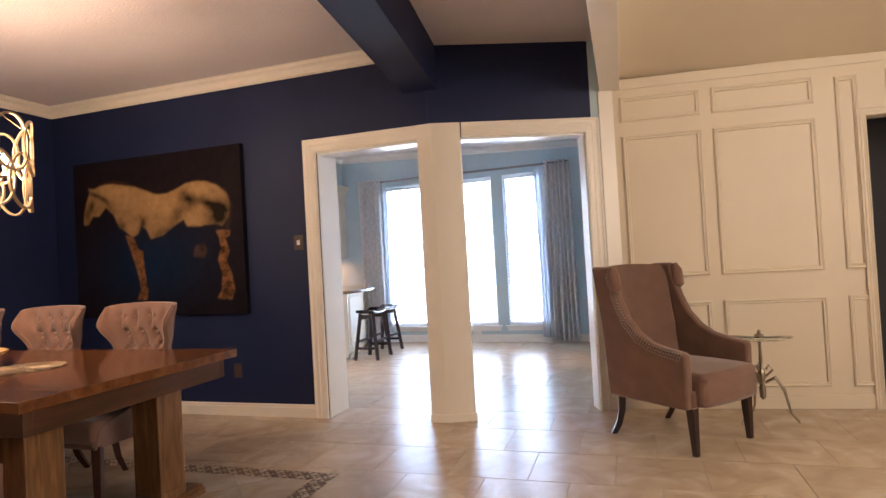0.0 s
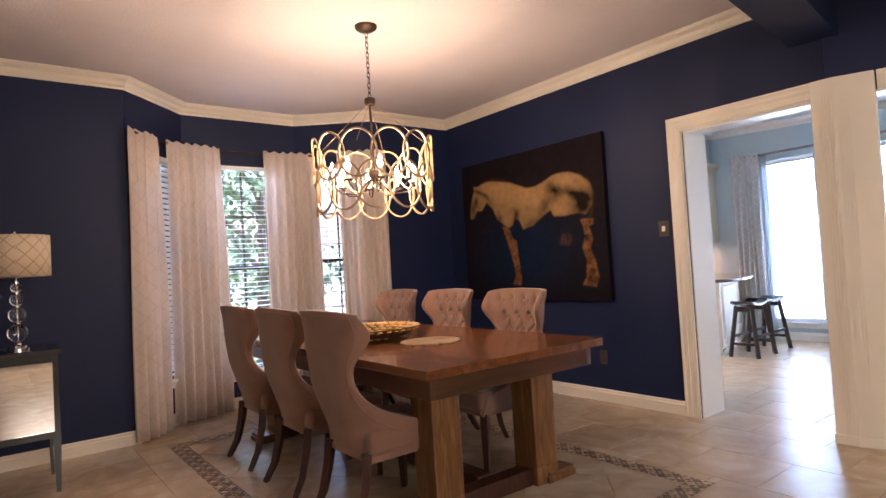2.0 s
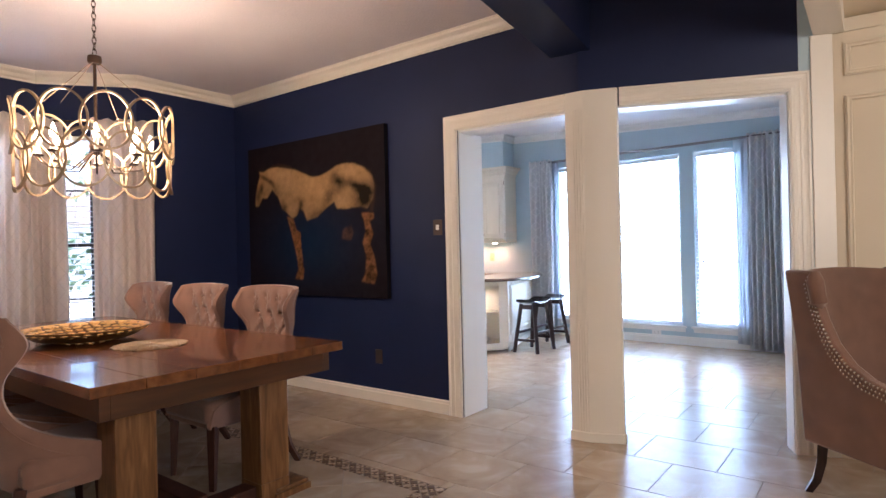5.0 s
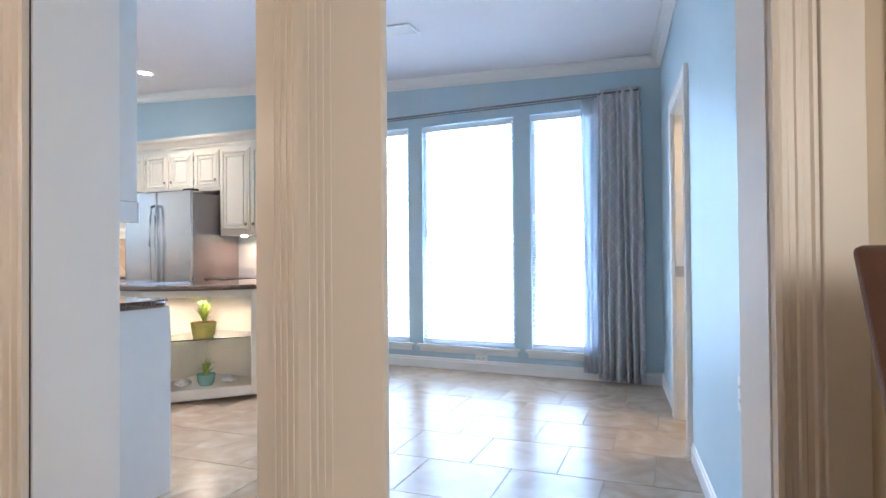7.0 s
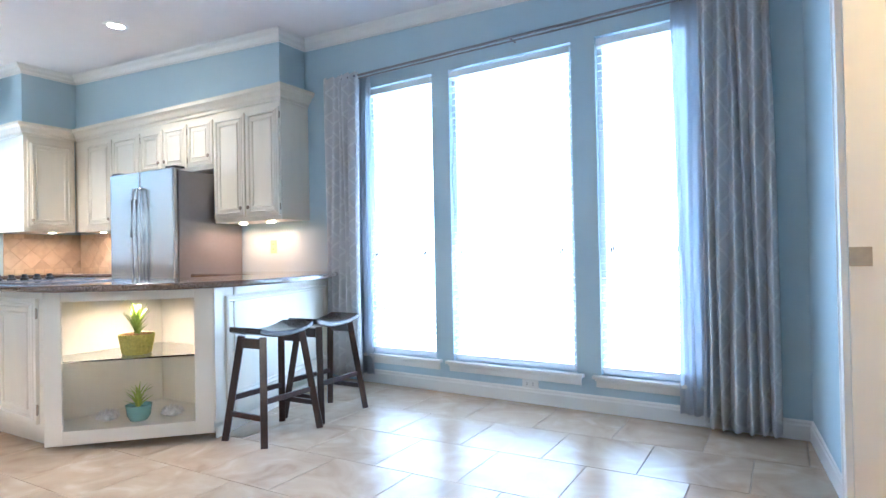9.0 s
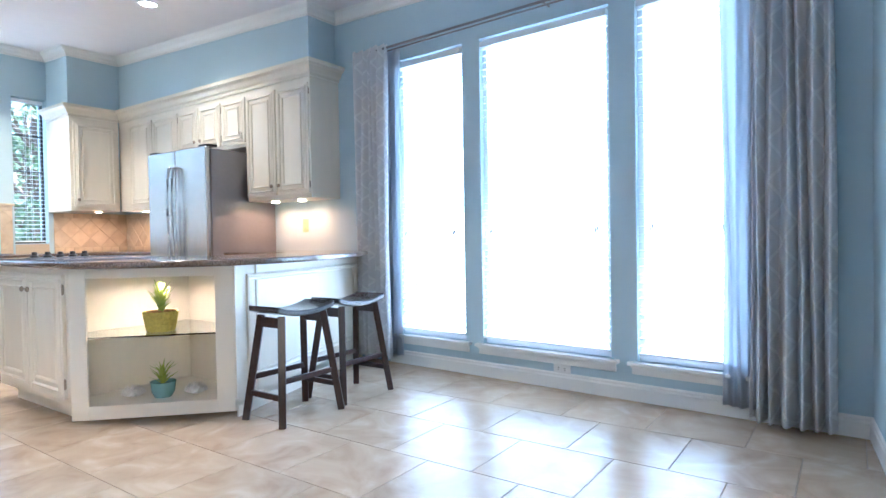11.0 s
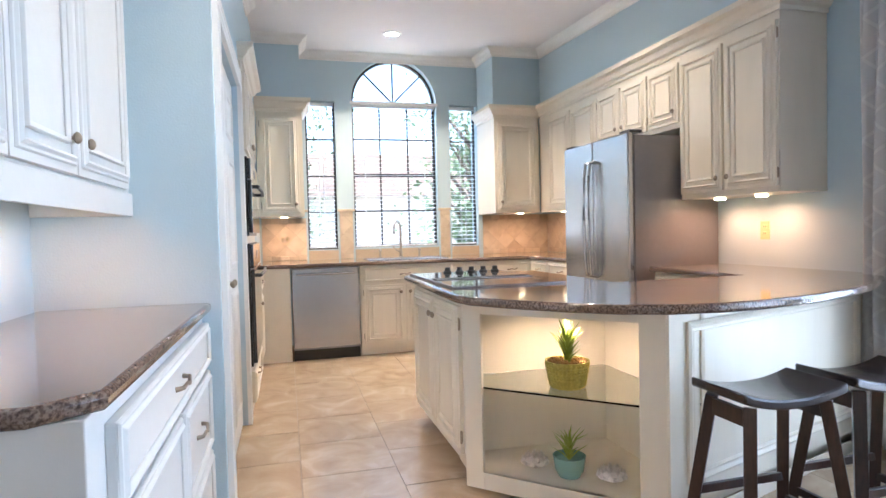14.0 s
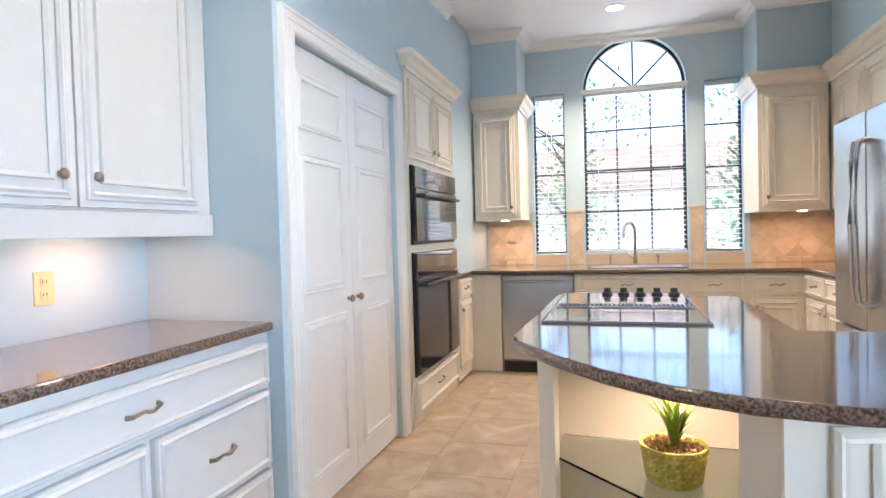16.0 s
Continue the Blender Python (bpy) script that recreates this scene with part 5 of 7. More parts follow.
    for k in range(64):
        ball(bm, (-0.31 + 0.62 * k / 63, 0.302, 0.285), 0.004, 6)
    part("front_nailhead_trim", bm, CHROME, c, kind="stuff")
    for sx in (-0.265, 0.265):
        bm = bmesh.new()
        rod(bm, (sx, 0.265, 0.28), (sx, 0.275, 0), 0.026, 0.016, square=True)
        part("leg", bm, LEGDARK, c, edge=0.003)
        bm = bmesh.new()
        tube(bm, [(sx, -0.25, 0.29), (sx, -0.26, 0.18), (sx, -0.29, 0.08), (sx * 1.02, -0.34, 0)], [0.032, 0.028, 0.024, 0.02], 4)
        part("leg", bm, LEGDARK, c)
    return c


armchair()


def glass_table():
    t = thing("glass_side_table", pose(1.50, 6.02, 0), "round glass side table on antique brass legs beside the armchair", "side table")
    bm = bmesh.new()
    lathe(bm, [(0, 0.566), (0.195, 0.566), (0.2, 0.570), (0.195, 0.574), (0, 0.574)], 40)
    part("top", bm, GLASS, t, smooth=True)
    bm = bmesh.new()
    lathe(bm, [(0, 0.62), (0.010, 0.612), (0.014, 0.60), (0.008, 0.592), (0.03, 0.583), (0.03, 0.575), (0, 0.575)], 16)
    part("finial", bm, PEWTER, t, smooth=True)
    bm = bmesh.new()
    lathe(bm, [(0, 0.566), (0.012, 0.566), (0.008, 0.5), (0.013, 0.40), (0.008, 0.36), (0.02, 0.34), (0.028, 0.30), (0.012, 0.26), (0.022, 0.22), (0.02, 0.16), (0, 0.14)], 14)
    part("stem", bm, PEWTER, t, smooth=True)
    for k in range(3):
        a = radians(100 + 120 * k)
        ca, sa = math.cos(a), math.sin(a)
        bm = bmesh.new()
        tube(bm, [(0.02 * ca, 0.02 * sa, 0.26), (0.08 * ca, 0.08 * sa, 0.30), (0.13 * ca, 0.13 * sa, 0.22), (0.16 * ca, 0.16 * sa, 0.07), (0.21 * ca, 0.21 * sa, 0.008)], [0.009, 0.013, 0.010, 0.008, 0.008], 8)
        part("leg", bm, PEWTER, t, smooth=True)
        bm = bmesh.new()
        tube(bm, [(0.02 * ca, 0.02 * sa, 0.30), (0.07 * ca, 0.07 * sa, 0.35), (0.045 * ca, 0.045 * sa, 0.38), (0.03 * ca, 0.03 * sa, 0.35)], 0.007, 8)
        part("scroll", bm, PEWTER, t, smooth=True)


glass_table()

# wall panelling: mouldings in rows
pf = face_frame((5.0, 6.66), (0.60, 6.256))
PANEL = [(0, 0), (0, 0.012), (0.010, 0.018), (0.020, 0.012), (0.028, 0.014), (0.034, 0.0)]


def panel(u0, u1, z0, z1):
    bm = bmesh.new()
    sweep(bm, [(u0, z0), (u1, z0), (u1, z1), (u0, z1)], PANEL, True, pf)
    ob = part("wall_panel_moulding", bm, CREAM)
    tagged(ob, kind="structure")


L = 4.418
for a, b in ((0.09, 0.66), (0.74, 1.42), (1.56, 1.70)):
    panel(L - b, L - a, 0.16, 0.80)
    panel(L - b, L - a, 0.99, 2.08 if b < 1.5 else 2.36)
    if b < 1.5:
        panel(L - b, L - a, 2.19, 2.38)
panel(L - 2.5, L - 1.88, 2.19, 2.38)
bm = bmesh.new()
box(bm, 0, L, 2.44, 2.50, 0, 0.012, pf)
box(bm, 0, 1.75, 0, 0.10, 0, 0.014, pf)
box(bm, 2.62, L, 0, 0.10, 0, 0.014, pf)
tagged(part("panelled_wall_rails", bm, CREAM, edge=0.003), kind="structure")
tagged(casing("door_casing_dark_room", pf, 1.9, 2.68, 2.06, CREAM, 0.6), kind="structure")


# ---------------------------------------------------------------- kitchen things
def front_panel(bm, x0, x1, z0, z1, y=0.0, th=0.02, inset=0.05, raised=True):
    """A framed door or drawer front whose face looks to -y."""
    box(bm, x0, x1, y - th, y, z0, z1)
    f = Matrix(((1, 0, 0, 0), (0, 0, -1, y - th), (0, 1, 0, 0), (0, 0, 0, 1)))
    if x1 - x0 > 2.6 * inset and z1 - z0 > 2.6 * inset:
        i = inset
        sweep(bm, [(x0 + i, z0 + i), (x1 - i, z0 + i), (x1 - i, z1 - i), (x0 + i, z1 - i)], [(0, 0), (0.0, 0.006), (-0.009, 0.015), (-0.018, 0.006), (-0.025, 0.008), (-0.030, 0)][::-1], True, f)
        if raised and x1 - x0 > 4 * inset and z1 - z0 > 4 * inset:
            j = inset + 0.042
            sweep(bm, [(x0 + j, z0 + j), (x1 - j, z0 + j), (x1 - j, z1 - j), (x0 + j, z1 - j)], [(0, 0), (0, 0.006), (-0.014, 0.012), (-0.018, 0)][::-1], True, f)


def knob(parent, x, z, y, mat=PEWTER):
    bm = bmesh.new()
    lathe(bm, [(0, 0.030), (0.008, 0.029), (0.015, 0.024), (0.017, 0.018), (0.012, 0.012), (0.006, 0.009), (0.005, 0.003), (0.010, 0), (0, 0)], 14)
    part("knob", bm, mat, parent, at=Matrix.Translation((x, y, z)) @ Matrix.Rotation(radians(90), 4, "X"), smooth=True)


def pull(parent, x, z, y, w=0.10):
    bm = bmesh.new()
    h = w / 2
    tube(bm, [(x - h, y, z - 0.006), (x - h + 0.008, y - 0.02, z - 0.004), (x - 0.3 * h, y - 0.026, z + 0.003), (x, y - 0.028, z - 0.003), (x + 0.3 * h, y - 0.026, z - 0.006), (x + h - 0.008, y - 0.02, z + 0.006), (x + h, y, z + 0.006)], [0.008, 0.0065, 0.005, 0.006, 0.005, 0.0065, 0.008], 8)
    part("handle", bm, PEWTER, parent, smooth=True)


def hinge(parent, x, z, y):
    bm = boxes((x - 0.006, x + 0.006, y - 0.006, y, z - 0.025, z + 0.025))
    rod(bm, (x, y - 0.006, z - 0.03), (x, y - 0.006, z + 0.03), 0.004, seg=8)
    part("hinge", bm, PEWTER, parent)


def cabinet(name, m, w, d, z0, z1, doors, mat, label, group="", toe=0.0, side_inset=0.03):
    """A cabinet unit: front at local y=0, facing -y, from x=0 to w. doors: (kind, x0, x1, z0, z1, side)."""
    c = thing(name, m, label, "kitchen cabinet", group)
    bm = bmesh.new()
    box(bm, 0, w, 0, d, z0 + toe, z1)
    if toe:
        box(bm, 0.0, w, 0.06, d, z0, z0 + toe)
    part("body", bm, mat, c)
    for kind, a, b, p, q, side in doors:
        bm = bmesh.new()
        if kind == "drawer":
            front_panel(bm, a, b, p, q, 0, 0.02, 0.026, False)
            o = part("drawer_front", bm, mat, c, edge=0.002)
            pull(o, (a + b) / 2, (p + q) / 2, -0.02)
        elif kind == "false":
            front_panel(bm, a, b, p, q, 0, 0.02, 0.026, False)
            o = part("drawer_front", bm, mat, c, edge=0.002)
        else:
            front_panel(bm, a, b, p, q)
            o = part("door", bm, mat, c, edge=0.002)
            kx = b - 0.035 if side == "R" else a + 0.035
            kz = q - 0.07 if kind == "base" else p + 0.08
            if side == "B":
                kx = b - 0.035
            knob(o, kx, kz, -0.02)
            hx = a if side in "RB" else b
            for hz in (p + 0.07, q - 0.07):
                hinge(o, hx, hz, -0.004)
    return c


def at_wall(x, y, deg):
    return pose(x, y, 0, 0, 0, deg)


WALLG = "kitchen wall cabinets"
BASEG = "kitchen base cabinets"
TOPZ, BOTZ = 2.40, 1.34
# wall cabinets over the fridge side
units = [(-4.40, 0.83, BOTZ, 2, "cream raised panel wall cabinet with two tall doors by the curtain"),
         (-5.49, 1.09, 1.84, 3, "cream raised panel wall cabinet with three short doors above the fridge"),
         (-6.70, 1.21, BOTZ, 2, "cream raised panel wall cabinet, two doors, between corner and fridge")]
for x, w, z, n, label in units:
    off = 0.24 if w == 1.21 else 0
    e = (w - off) / n
    doors = [("door", off + k * e + 0.012, off + (k + 1) * e - 0.012, z + 0.035, TOPZ - 0.12, "B" if (k % 2 == 0) else "L") for k in range(n)]
    cabinet("wall_cabinet", at_wall(x, 9.60, 0), w - 0.002, 0.325, z, TOPZ, doors, CABINET, label, WALLG)
cabinet("wall_cabinet", at_wall(-6.68, 9.08, 90), 0.50, 0.56, BOTZ, TOPZ, [("door", 0.03, 0.47, BOTZ + 0.035, TOPZ - 0.12, "L")], CABINET, "cream raised panel wall cabinet to one side of the sink windows", WALLG)
cabinet("wall_cabinet", at_wall(-6.68, 6.72, 90), 0.42, 0.56, BOTZ, TOPZ, [("door", 0.03, 0.38, BOTZ + 0.035, TOPZ - 0.12, "R")], CABINET, "narrow cream wall cabinet between the sink windows and the ovens", WALLG)
CROWNC = [(0, 0), (0.012, 0), (0.014, 0.02), (0.03, 0.03), (0.05, 0.06), (0.075, 0.075), (0.08, 0.10), (0, 0.10)]
bm = bmesh.new()
sweep(bm, [(-3.568, 9.92), (-3.568, 9.598), (-6.678, 9.598), (-6.678, 9.078), (-7.22, 9.078)], [(d * 1.05, h * 1.2 + 2.33) for d, h in CROWNC])
o = part("cabinet_crown", bm, CABINET)
tagged(o, kind="structure")
bm = bmesh.new()
sweep(bm, [(-7.22, 7.142), (-6.678, 7.142), (-6.678, 6.71)], [(d * 1.05, h * 1.2 + 2.33) for d, h in CROWNC])
tagged(part("cabinet_crown", bm, CABINET), kind="structure")

# base run under the sink windows
CT = 0.895
cabinet("base_cabinet", at_wall(-6.44, 7.62, 90), 0.86, 0.78, 0, CT - 0.035, [("drawer", 0.03, 0.83, 0.70, 0.84, ""), ("base", 0.03, 0.42, 0.12, 0.67, "R"), ("base", 0.44, 0.83, 0.12, 0.67, "L")], CABINET, "cream sink cabinet with two raised panel doors under the arched window", BASEG, 0.08)
cabinet("base_cabinet", at_wall(-6.44, 8.48, 90), 0.46, 0.78, 0, CT - 0.035, [("drawer", 0.03, 0.43, 0.70, 0.84, ""), ("base", 0.03, 0.43, 0.12, 0.67, "R")], CABINET, "cream base cabinet with one drawer over a raised panel door", BASEG, 0.08)
cabinet("base_cabinet", at_wall(-6.44, 8.94, 90), 0.42, 0.78, 0, CT - 0.035, [("drawer", 0.03, 0.39, 0.70, 0.84, ""), ("base", 0.03, 0.39, 0.12, 0.67, "L")], CABINET, "cream base cabinet with one drawer near the kitchen corner", BASEG, 0.08)
cabinet("base_cabinet", at_wall(-6.44, 9.36, 0), 0.45, 0.54, 0, CT - 0.035, [("drawer", 0.02, 0.43, 0.70, 0.84, ""), ("base", 0.02, 0.43, 0.12, 0.67, "R")], CABINET, "cream base cabinet with a drawer beside the fridge", BASEG, 0.08)
cabinet("base_cabinet", at_wall(-5.99, 9.36, 0), 0.50, 0.54, 0, CT - 0.035, [("drawer", 0.02, 0.48, 0.70, 0.84, ""), ("base", 0.02, 0.48, 0.12, 0.67, "L")], CABINET, "cream base cabinet with a drawer next to the steel fridge", BASEG, 0.08)
part_fill = tagged(part("corner_filler", boxes((-7.22, -6.442, 6.71, 6.985, 0, CT - 0.036), (-7.22, -6.445, 9.362, 9.92, 0, CT - 0.036)), CABINET), kind="structure")

dw = thing("dishwasher", at_wall(-6.44, 6.99, 90), "stainless steel dishwasher with a bar handle under the granite worktop", "dishwasher")
part("body", boxes((0.01, 0.62, 0.0, 0.6, 0.10, CT - 0.04)), STEELSIDE, dw)
part("door", boxes((0.012, 0.618, -0.025, 0, 0.12, CT - 0.045)), STEEL, dw, edge=0.004)
part("toe_kick", boxes((0.012, 0.618, 0.02, 0.06, 0.0, 0.10)), BLACK, dw)
bm = bmesh.new()
tube(bm, [(0.05, -0.025, 0.80), (0.055, -0.055, 0.80), (0.31, -0.062, 0.80), (0.575, -0.055, 0.80), (0.58, -0.025, 0.80)], 0.009, 8)
part("handle", bm, STEEL, dw, smooth=True)


def slab(name, pts, z, label, mat=GRANITE, th=0.036):
    c = thing(name, pose(pts[0][0], pts[0][1], z), label, "worktop")
    bm = bmesh.new()
    ox, oy = pts[0]
    prism(bm, [(x - ox, y - oy) for x, y in pts], -th, 0)
    ob = part("slab", bm, mat, c, smooth=True)
    mod = ob.modifiers.new("ogee_edge", "BEVEL")
    mod.width, mod.segments, mod.limit_method, mod.angle_limit = 0.013, 3, "ANGLE", radians(50)
    return c


slab("worktop", [(-7.24, 6.71), (-6.40, 6.71), (-6.40, 9.33), (-5.46, 9.33), (-5.46, 9.915), (-7.24, 9.915)], CT, "polished brown granite worktop running round the sink corner")
# sink and tap
sk = thing("kitchen_sink", pose(-6.78, 8.13, CT), "stainless steel sink set into the granite worktop", "sink")
bm = bmesh.new()
sweep(bm, [(-0.2, -0.40), (0.2, -0.40), (0.2, 0.40), (-0.2, 0.40)], [(0, 0.001), (0, 0.006), (0.02, 0.006), (0.02, 0.001)], True)
part("rim", bm, STEEL, sk)
part("basin", boxes((-0.18, 0.18, -0.38, 0.38, 0.0005, 0.0015)), STEELSIDE, sk)
tp = thing("kitchen_tap", pose(-7.02, 8.13, CT), "brushed nickel gooseneck kitchen tap behind the sink", "tap")
bm = bmesh.new()
lathe(bm, [(0, 0), (0.03, 0), (0.028, 0.01), (0.018, 0.02), (0.016, 0.07), (0, 0.07)], 16)
tube(bm, [(0, 0, 0.05), (0, 0, 0.30)] + [(0.085 - 0.085 * math.cos(radians(a)), -0.05 * (1 - math.cos(radians(a))), 0.30 + 0.085 * math.sin(radians(a))) for a in range(20, 181, 20)] + [(0.172, -0.10, 0.25)], [0.014, 0.012] + [0.012] * 9 + [0.016], 10)
part("spout", bm, NICKEL, tp, smooth=True)
bm = bmesh.new()
tube(bm, [(0, 0.0, 0.06), (0, -0.05, 0.085), (0, -0.085, 0.12)], [0.008, 0.007, 0.006], 8)
part("lever", bm, NICKEL, tp, smooth=True)
for dy in (-0.22, 0.20):
    sd = thing("soap_dispenser", pose(-7.02, 8.13 + dy, CT), "small brushed nickel soap dispenser beside the tap", "soap dispenser", "soap dispensers")
    bm = bmesh.new()
    lathe(bm, [(0, 0), (0.02, 0), (0.017, 0.01), (0.012, 0.02), (0.010, 0.07), (0.018, 0.08), (0.016, 0.095), (0, 0.1)], 14)
    tube(bm, [(0, 0, 0.085), (0.04, 0, 0.09), (0.055, 0, 0.075)], 0.005, 6)
    part("pump", bm, NICKEL, sd, smooth=True)

# tower with two ovens
tw = thing("oven_tower", at_wall(-4.86, 6.715, 180), "tall cream oven cabinet with two small doors over a drawer", "kitchen cabinet")
W = 1.06
part("body", boxes((0.0, W, 0.0, 0.05, 0.0, 2.30)), CABINET, tw)
for a, b in ((0.04, W / 2 - 0.01), (W / 2 + 0.01, W - 0.04)):
    bm = bmesh.new()
    front_panel(bm, a, b, 1.72, 2.22)
    o = part("door", bm, CABINET, tw, edge=0.002)
    knob(o, b - 0.04 if a < 0.3 else a + 0.04, 1.80, -0.02)
bm = bmesh.new()
front_panel(bm, 0.04, W - 0.04, 0.08, 0.285, 0, 0.02, 0.03, False)
o = part("drawer_front", bm, CABINET, tw)
pull(o, W / 2, 0.185, -0.02, 0.12)
bm = bmesh.new()
sweep(bm, [(0.0, 0.05), (0.0, -0.004), (W, -0.004), (W, 0.05)], [(-d, h + 2.27) for d, h in CROWNC][::-1])
part("crown", bm, CABINET, tw)


def oven(z0, z1, panel_h, label):
    o = thing("wall_oven", at_wall(-4.90, 6.716, 180) @ Matrix.Translation((0, 0, z0)), label, "oven", "wall ovens")
    w, h = 0.98, z1 - z0
    part("body", boxes((0.0, w, -0.015, -0.001, 0, h)), BLACK, o)
    part("door", boxes((0.01, w - 0.01, -0.04, -0.016, 0.02, h - panel_h - 0.01)), BLACKGLASS, o, edge=0.004)
    part("control_panel", boxes((0.01, w - 0.01, -0.036, -0.016, h - panel_h, h - 0.008)), BLACKGLASS, o, edge=0.003)
    part("display", boxes((w * 0.42, w * 0.58, -0.038, -0.0362, h - panel_h * 0.7, h - panel_h * 0.35)), STEELSIDE, o)
    bm = bmesh.new()
    zz = h - panel_h - 0.05
    tube(bm, [(0.06, -0.04, zz), (0.065, -0.075, zz), (w / 2, -0.085, zz), (w - 0.065, -0.075, zz), (w - 0.06, -0.04, zz)], 0.012, 8)
    part("handle", bm, BLACK, o, smooth=True)


oven(1.165, 1.675, 0.14, "black glass upper oven with bar handle in the cream tower")
oven(0.315, 1.115, 0.16, "black glass lower oven with bar handle in the cream tower")
cabinet("base_cabinet", at_wall(-5.95, 6.72, 180), 0.44, 0.02, 0, CT - 0.035, [("drawer", 0.03, 0.41, 0.70, 0.84, ""), ("base", 0.03, 0.41, 0.12, 0.67, "L")], CABINET, "narrow cream base cabinet with a drawer next to the ovens", BASEG, 0.02)
slab("worktop", [(-6.398, 6.71), (-5.94, 6.71), (-5.94, 6.745), (-6.398, 6.745)], CT, "short brown granite worktop end beside the oven tower")

# pantry doors
pd = face_frame((-7.24, 6.70), (-3.42, 6.70))
tagged(casing("door_casing_pantry", pd, 2.54, 3.69, 2.07, TRIMK, 0.95), kind="structure")
# unseen block behind the closed doors, in the same painted gloom
tagged(part("pantry_interior", boxes((-4.8, -3.45, 6.06, 6.56, 0, 2.3)), ROOMGLOOM), kind="structure")
for k, (a, b) in enumerate(((2.545, 3.113), (3.117, 3.685))):
    d = thing("pantry_door", pd @ Matrix.Translation((a, 0, -0.03)), "white three panel pantry door, closed, with a round knob", "door", "pantry doors")
    w = b - a
    bm = boxes((0, w, 0.012, 2.06, -0.035, 0))
    part("leaf", bm, TRIMK, d, edge=0.002)
    for z0, z1 in ((0.14, 0.86), (0.98, 1.60), (1.70, 1.95)):
        bm = bmesh.new()
        sweep(bm, [(0.075, z0), (w - 0.075, z0), (w - 0.075, z1), (0.075, z1)], [(0, 0), (0.006, 0.006), (0.014, 0.002), (0.02, 0.008), (0.034, 0.010), (0.04, 0.0)], True)
        part("panel_moulding", bm, TRIMK, d)
    bm = bmesh.new()
    lathe(bm, [(0, 0.036), (0.010, 0.035), (0.018, 0.028), (0.019, 0.02), (0.012, 0.013), (0.006, 0.01), (0.006, 0.003), (0.012, 0), (0, 0)], 14)
    part("knob", bm, PEWTER, d, at=Matrix.Translation((w - 0.05 if k == 0 else 0.05, 0.92, 0)), smooth=True)

# fridge
fr = thing("fridge", at_wall(-5.36, 9.20, 0), "stainless steel French door fridge with grey sides between the cream cabinets", "fridge")
part("body", boxes((0, 0.93, 0.05, 0.72, 0.03, 1.785)), STEELSIDE, fr, edge=0.004)
for a, b, s in ((0.002, 0.463, 1), (0.467, 0.928, -1)):
    bm = boxes((a, b, 0.0, 0.045, 0.66, 1.805))
    d = part("door", bm, STEEL, fr, edge=0.01, smooth=True)
    hx = 0.432 if s == 1 else 0.498
    bm = bmesh.new()
    tube(bm, [(hx, 0.0, 0.80), (hx, -0.045, 0.81), (hx, -0.055, 0.90), (hx - s * 0.004, -0.062, 1.22), (hx, -0.055, 1.55), (hx, -0.045, 1.64), (hx, 0.0, 1.65)], [0.016, 0.014, 0.012, 0.012, 0.012, 0.014, 0.014], 10)
    part("handle", bm, STEEL, d, smooth=True)
bm = boxes((0.002, 0.928, 0.0, 0.045, 0.08, 0.65))
d = part("freezer_drawer", bm, STEEL, fr, edge=0.01, smooth=True)
bm = bmesh.new()
tube(bm, [(0.08, 0.0, 0.58), (0.09, -0.05, 0.58), (0.465, -0.058, 0.58), (0.84, -0.05, 0.58), (0.85, 0.0, 0.58)], 0.013, 8)
part("handle", bm, STEEL, d, smooth=True)
part("hinge_cover", boxes((0.80, 0.92, 0.02, 0.12, 1.805, 1.822)), BLACK, fr)
part("hinge_cover", boxes((0.01, 0.13, 0.02, 0.12, 1.805, 1.822)), BLACK, fr)

# peninsula
pen = thing("kitchen_peninsula", pose(0, 0, 0), "cream peninsula cabinet with an angled open display shelf", "kitchen cabinet")
A, B, C = (-3.4, 7.7), (-2.8, 8.3), (-3.30, 9.86)
bm = bmesh.new()
prism(bm, [(-4.46, 7.72), (-3.6, 7.72), (-3.6, 8.45), (-4.46, 8.45)], 0.10, CT - 0.036)
prism(bm, [(-3.55, 8.5), (-2.88, 8.5), C, (-3.55, 9.86)], 0.10, CT - 0.036)
prism(bm, [(-4.39, 7.79), (-3.46, 7.79), (-2.9, 8.37), (-3.36, 9.84), (-3.50, 9.84), (-3.54, 8.4), (-4.39, 8.4)], 0.0, 0.099)
part("body", bm, CABINET, pen)
Lf = (Vector(A) - Vector(B)).length
# the angled open shelf: posts, rails, bottom board and back walls
ang = math.atan2(B[1] - A[1], B[0] - A[0])
F = Matrix(((math.cos(ang), 0, math.sin(ang), A[0]), (math.sin(ang), 0, -math.cos(ang), A[1]), (0, 1, 0, 0), (0, 0, 0, 1)))
bm = bmesh.new()
for a, b, p, q in ((0, 0.085, 0.03, CT - 0.036), (Lf - 0.10, Lf, 0.03, CT - 0.036), (0.085, Lf - 0.10, 0.80, CT - 0.036), (0.085, Lf - 0.10, 0.03, 0.105)):
    box(bm, a, b, p, q, -0.022, 0, F)
part("face_frame", bm, CABINET, pen, edge=0.003)
bm = bmesh.new()
prism(bm, [(A[0] + 0.02, A[1] + 0.02), (B[0] - 0.02, B[1] - 0.01), (-2.8, 8.5), (-3.55, 8.5), (-3.6, 7.73)], 0.075, 0.105)
part("shelf_bottom", bm, CABINET, pen)
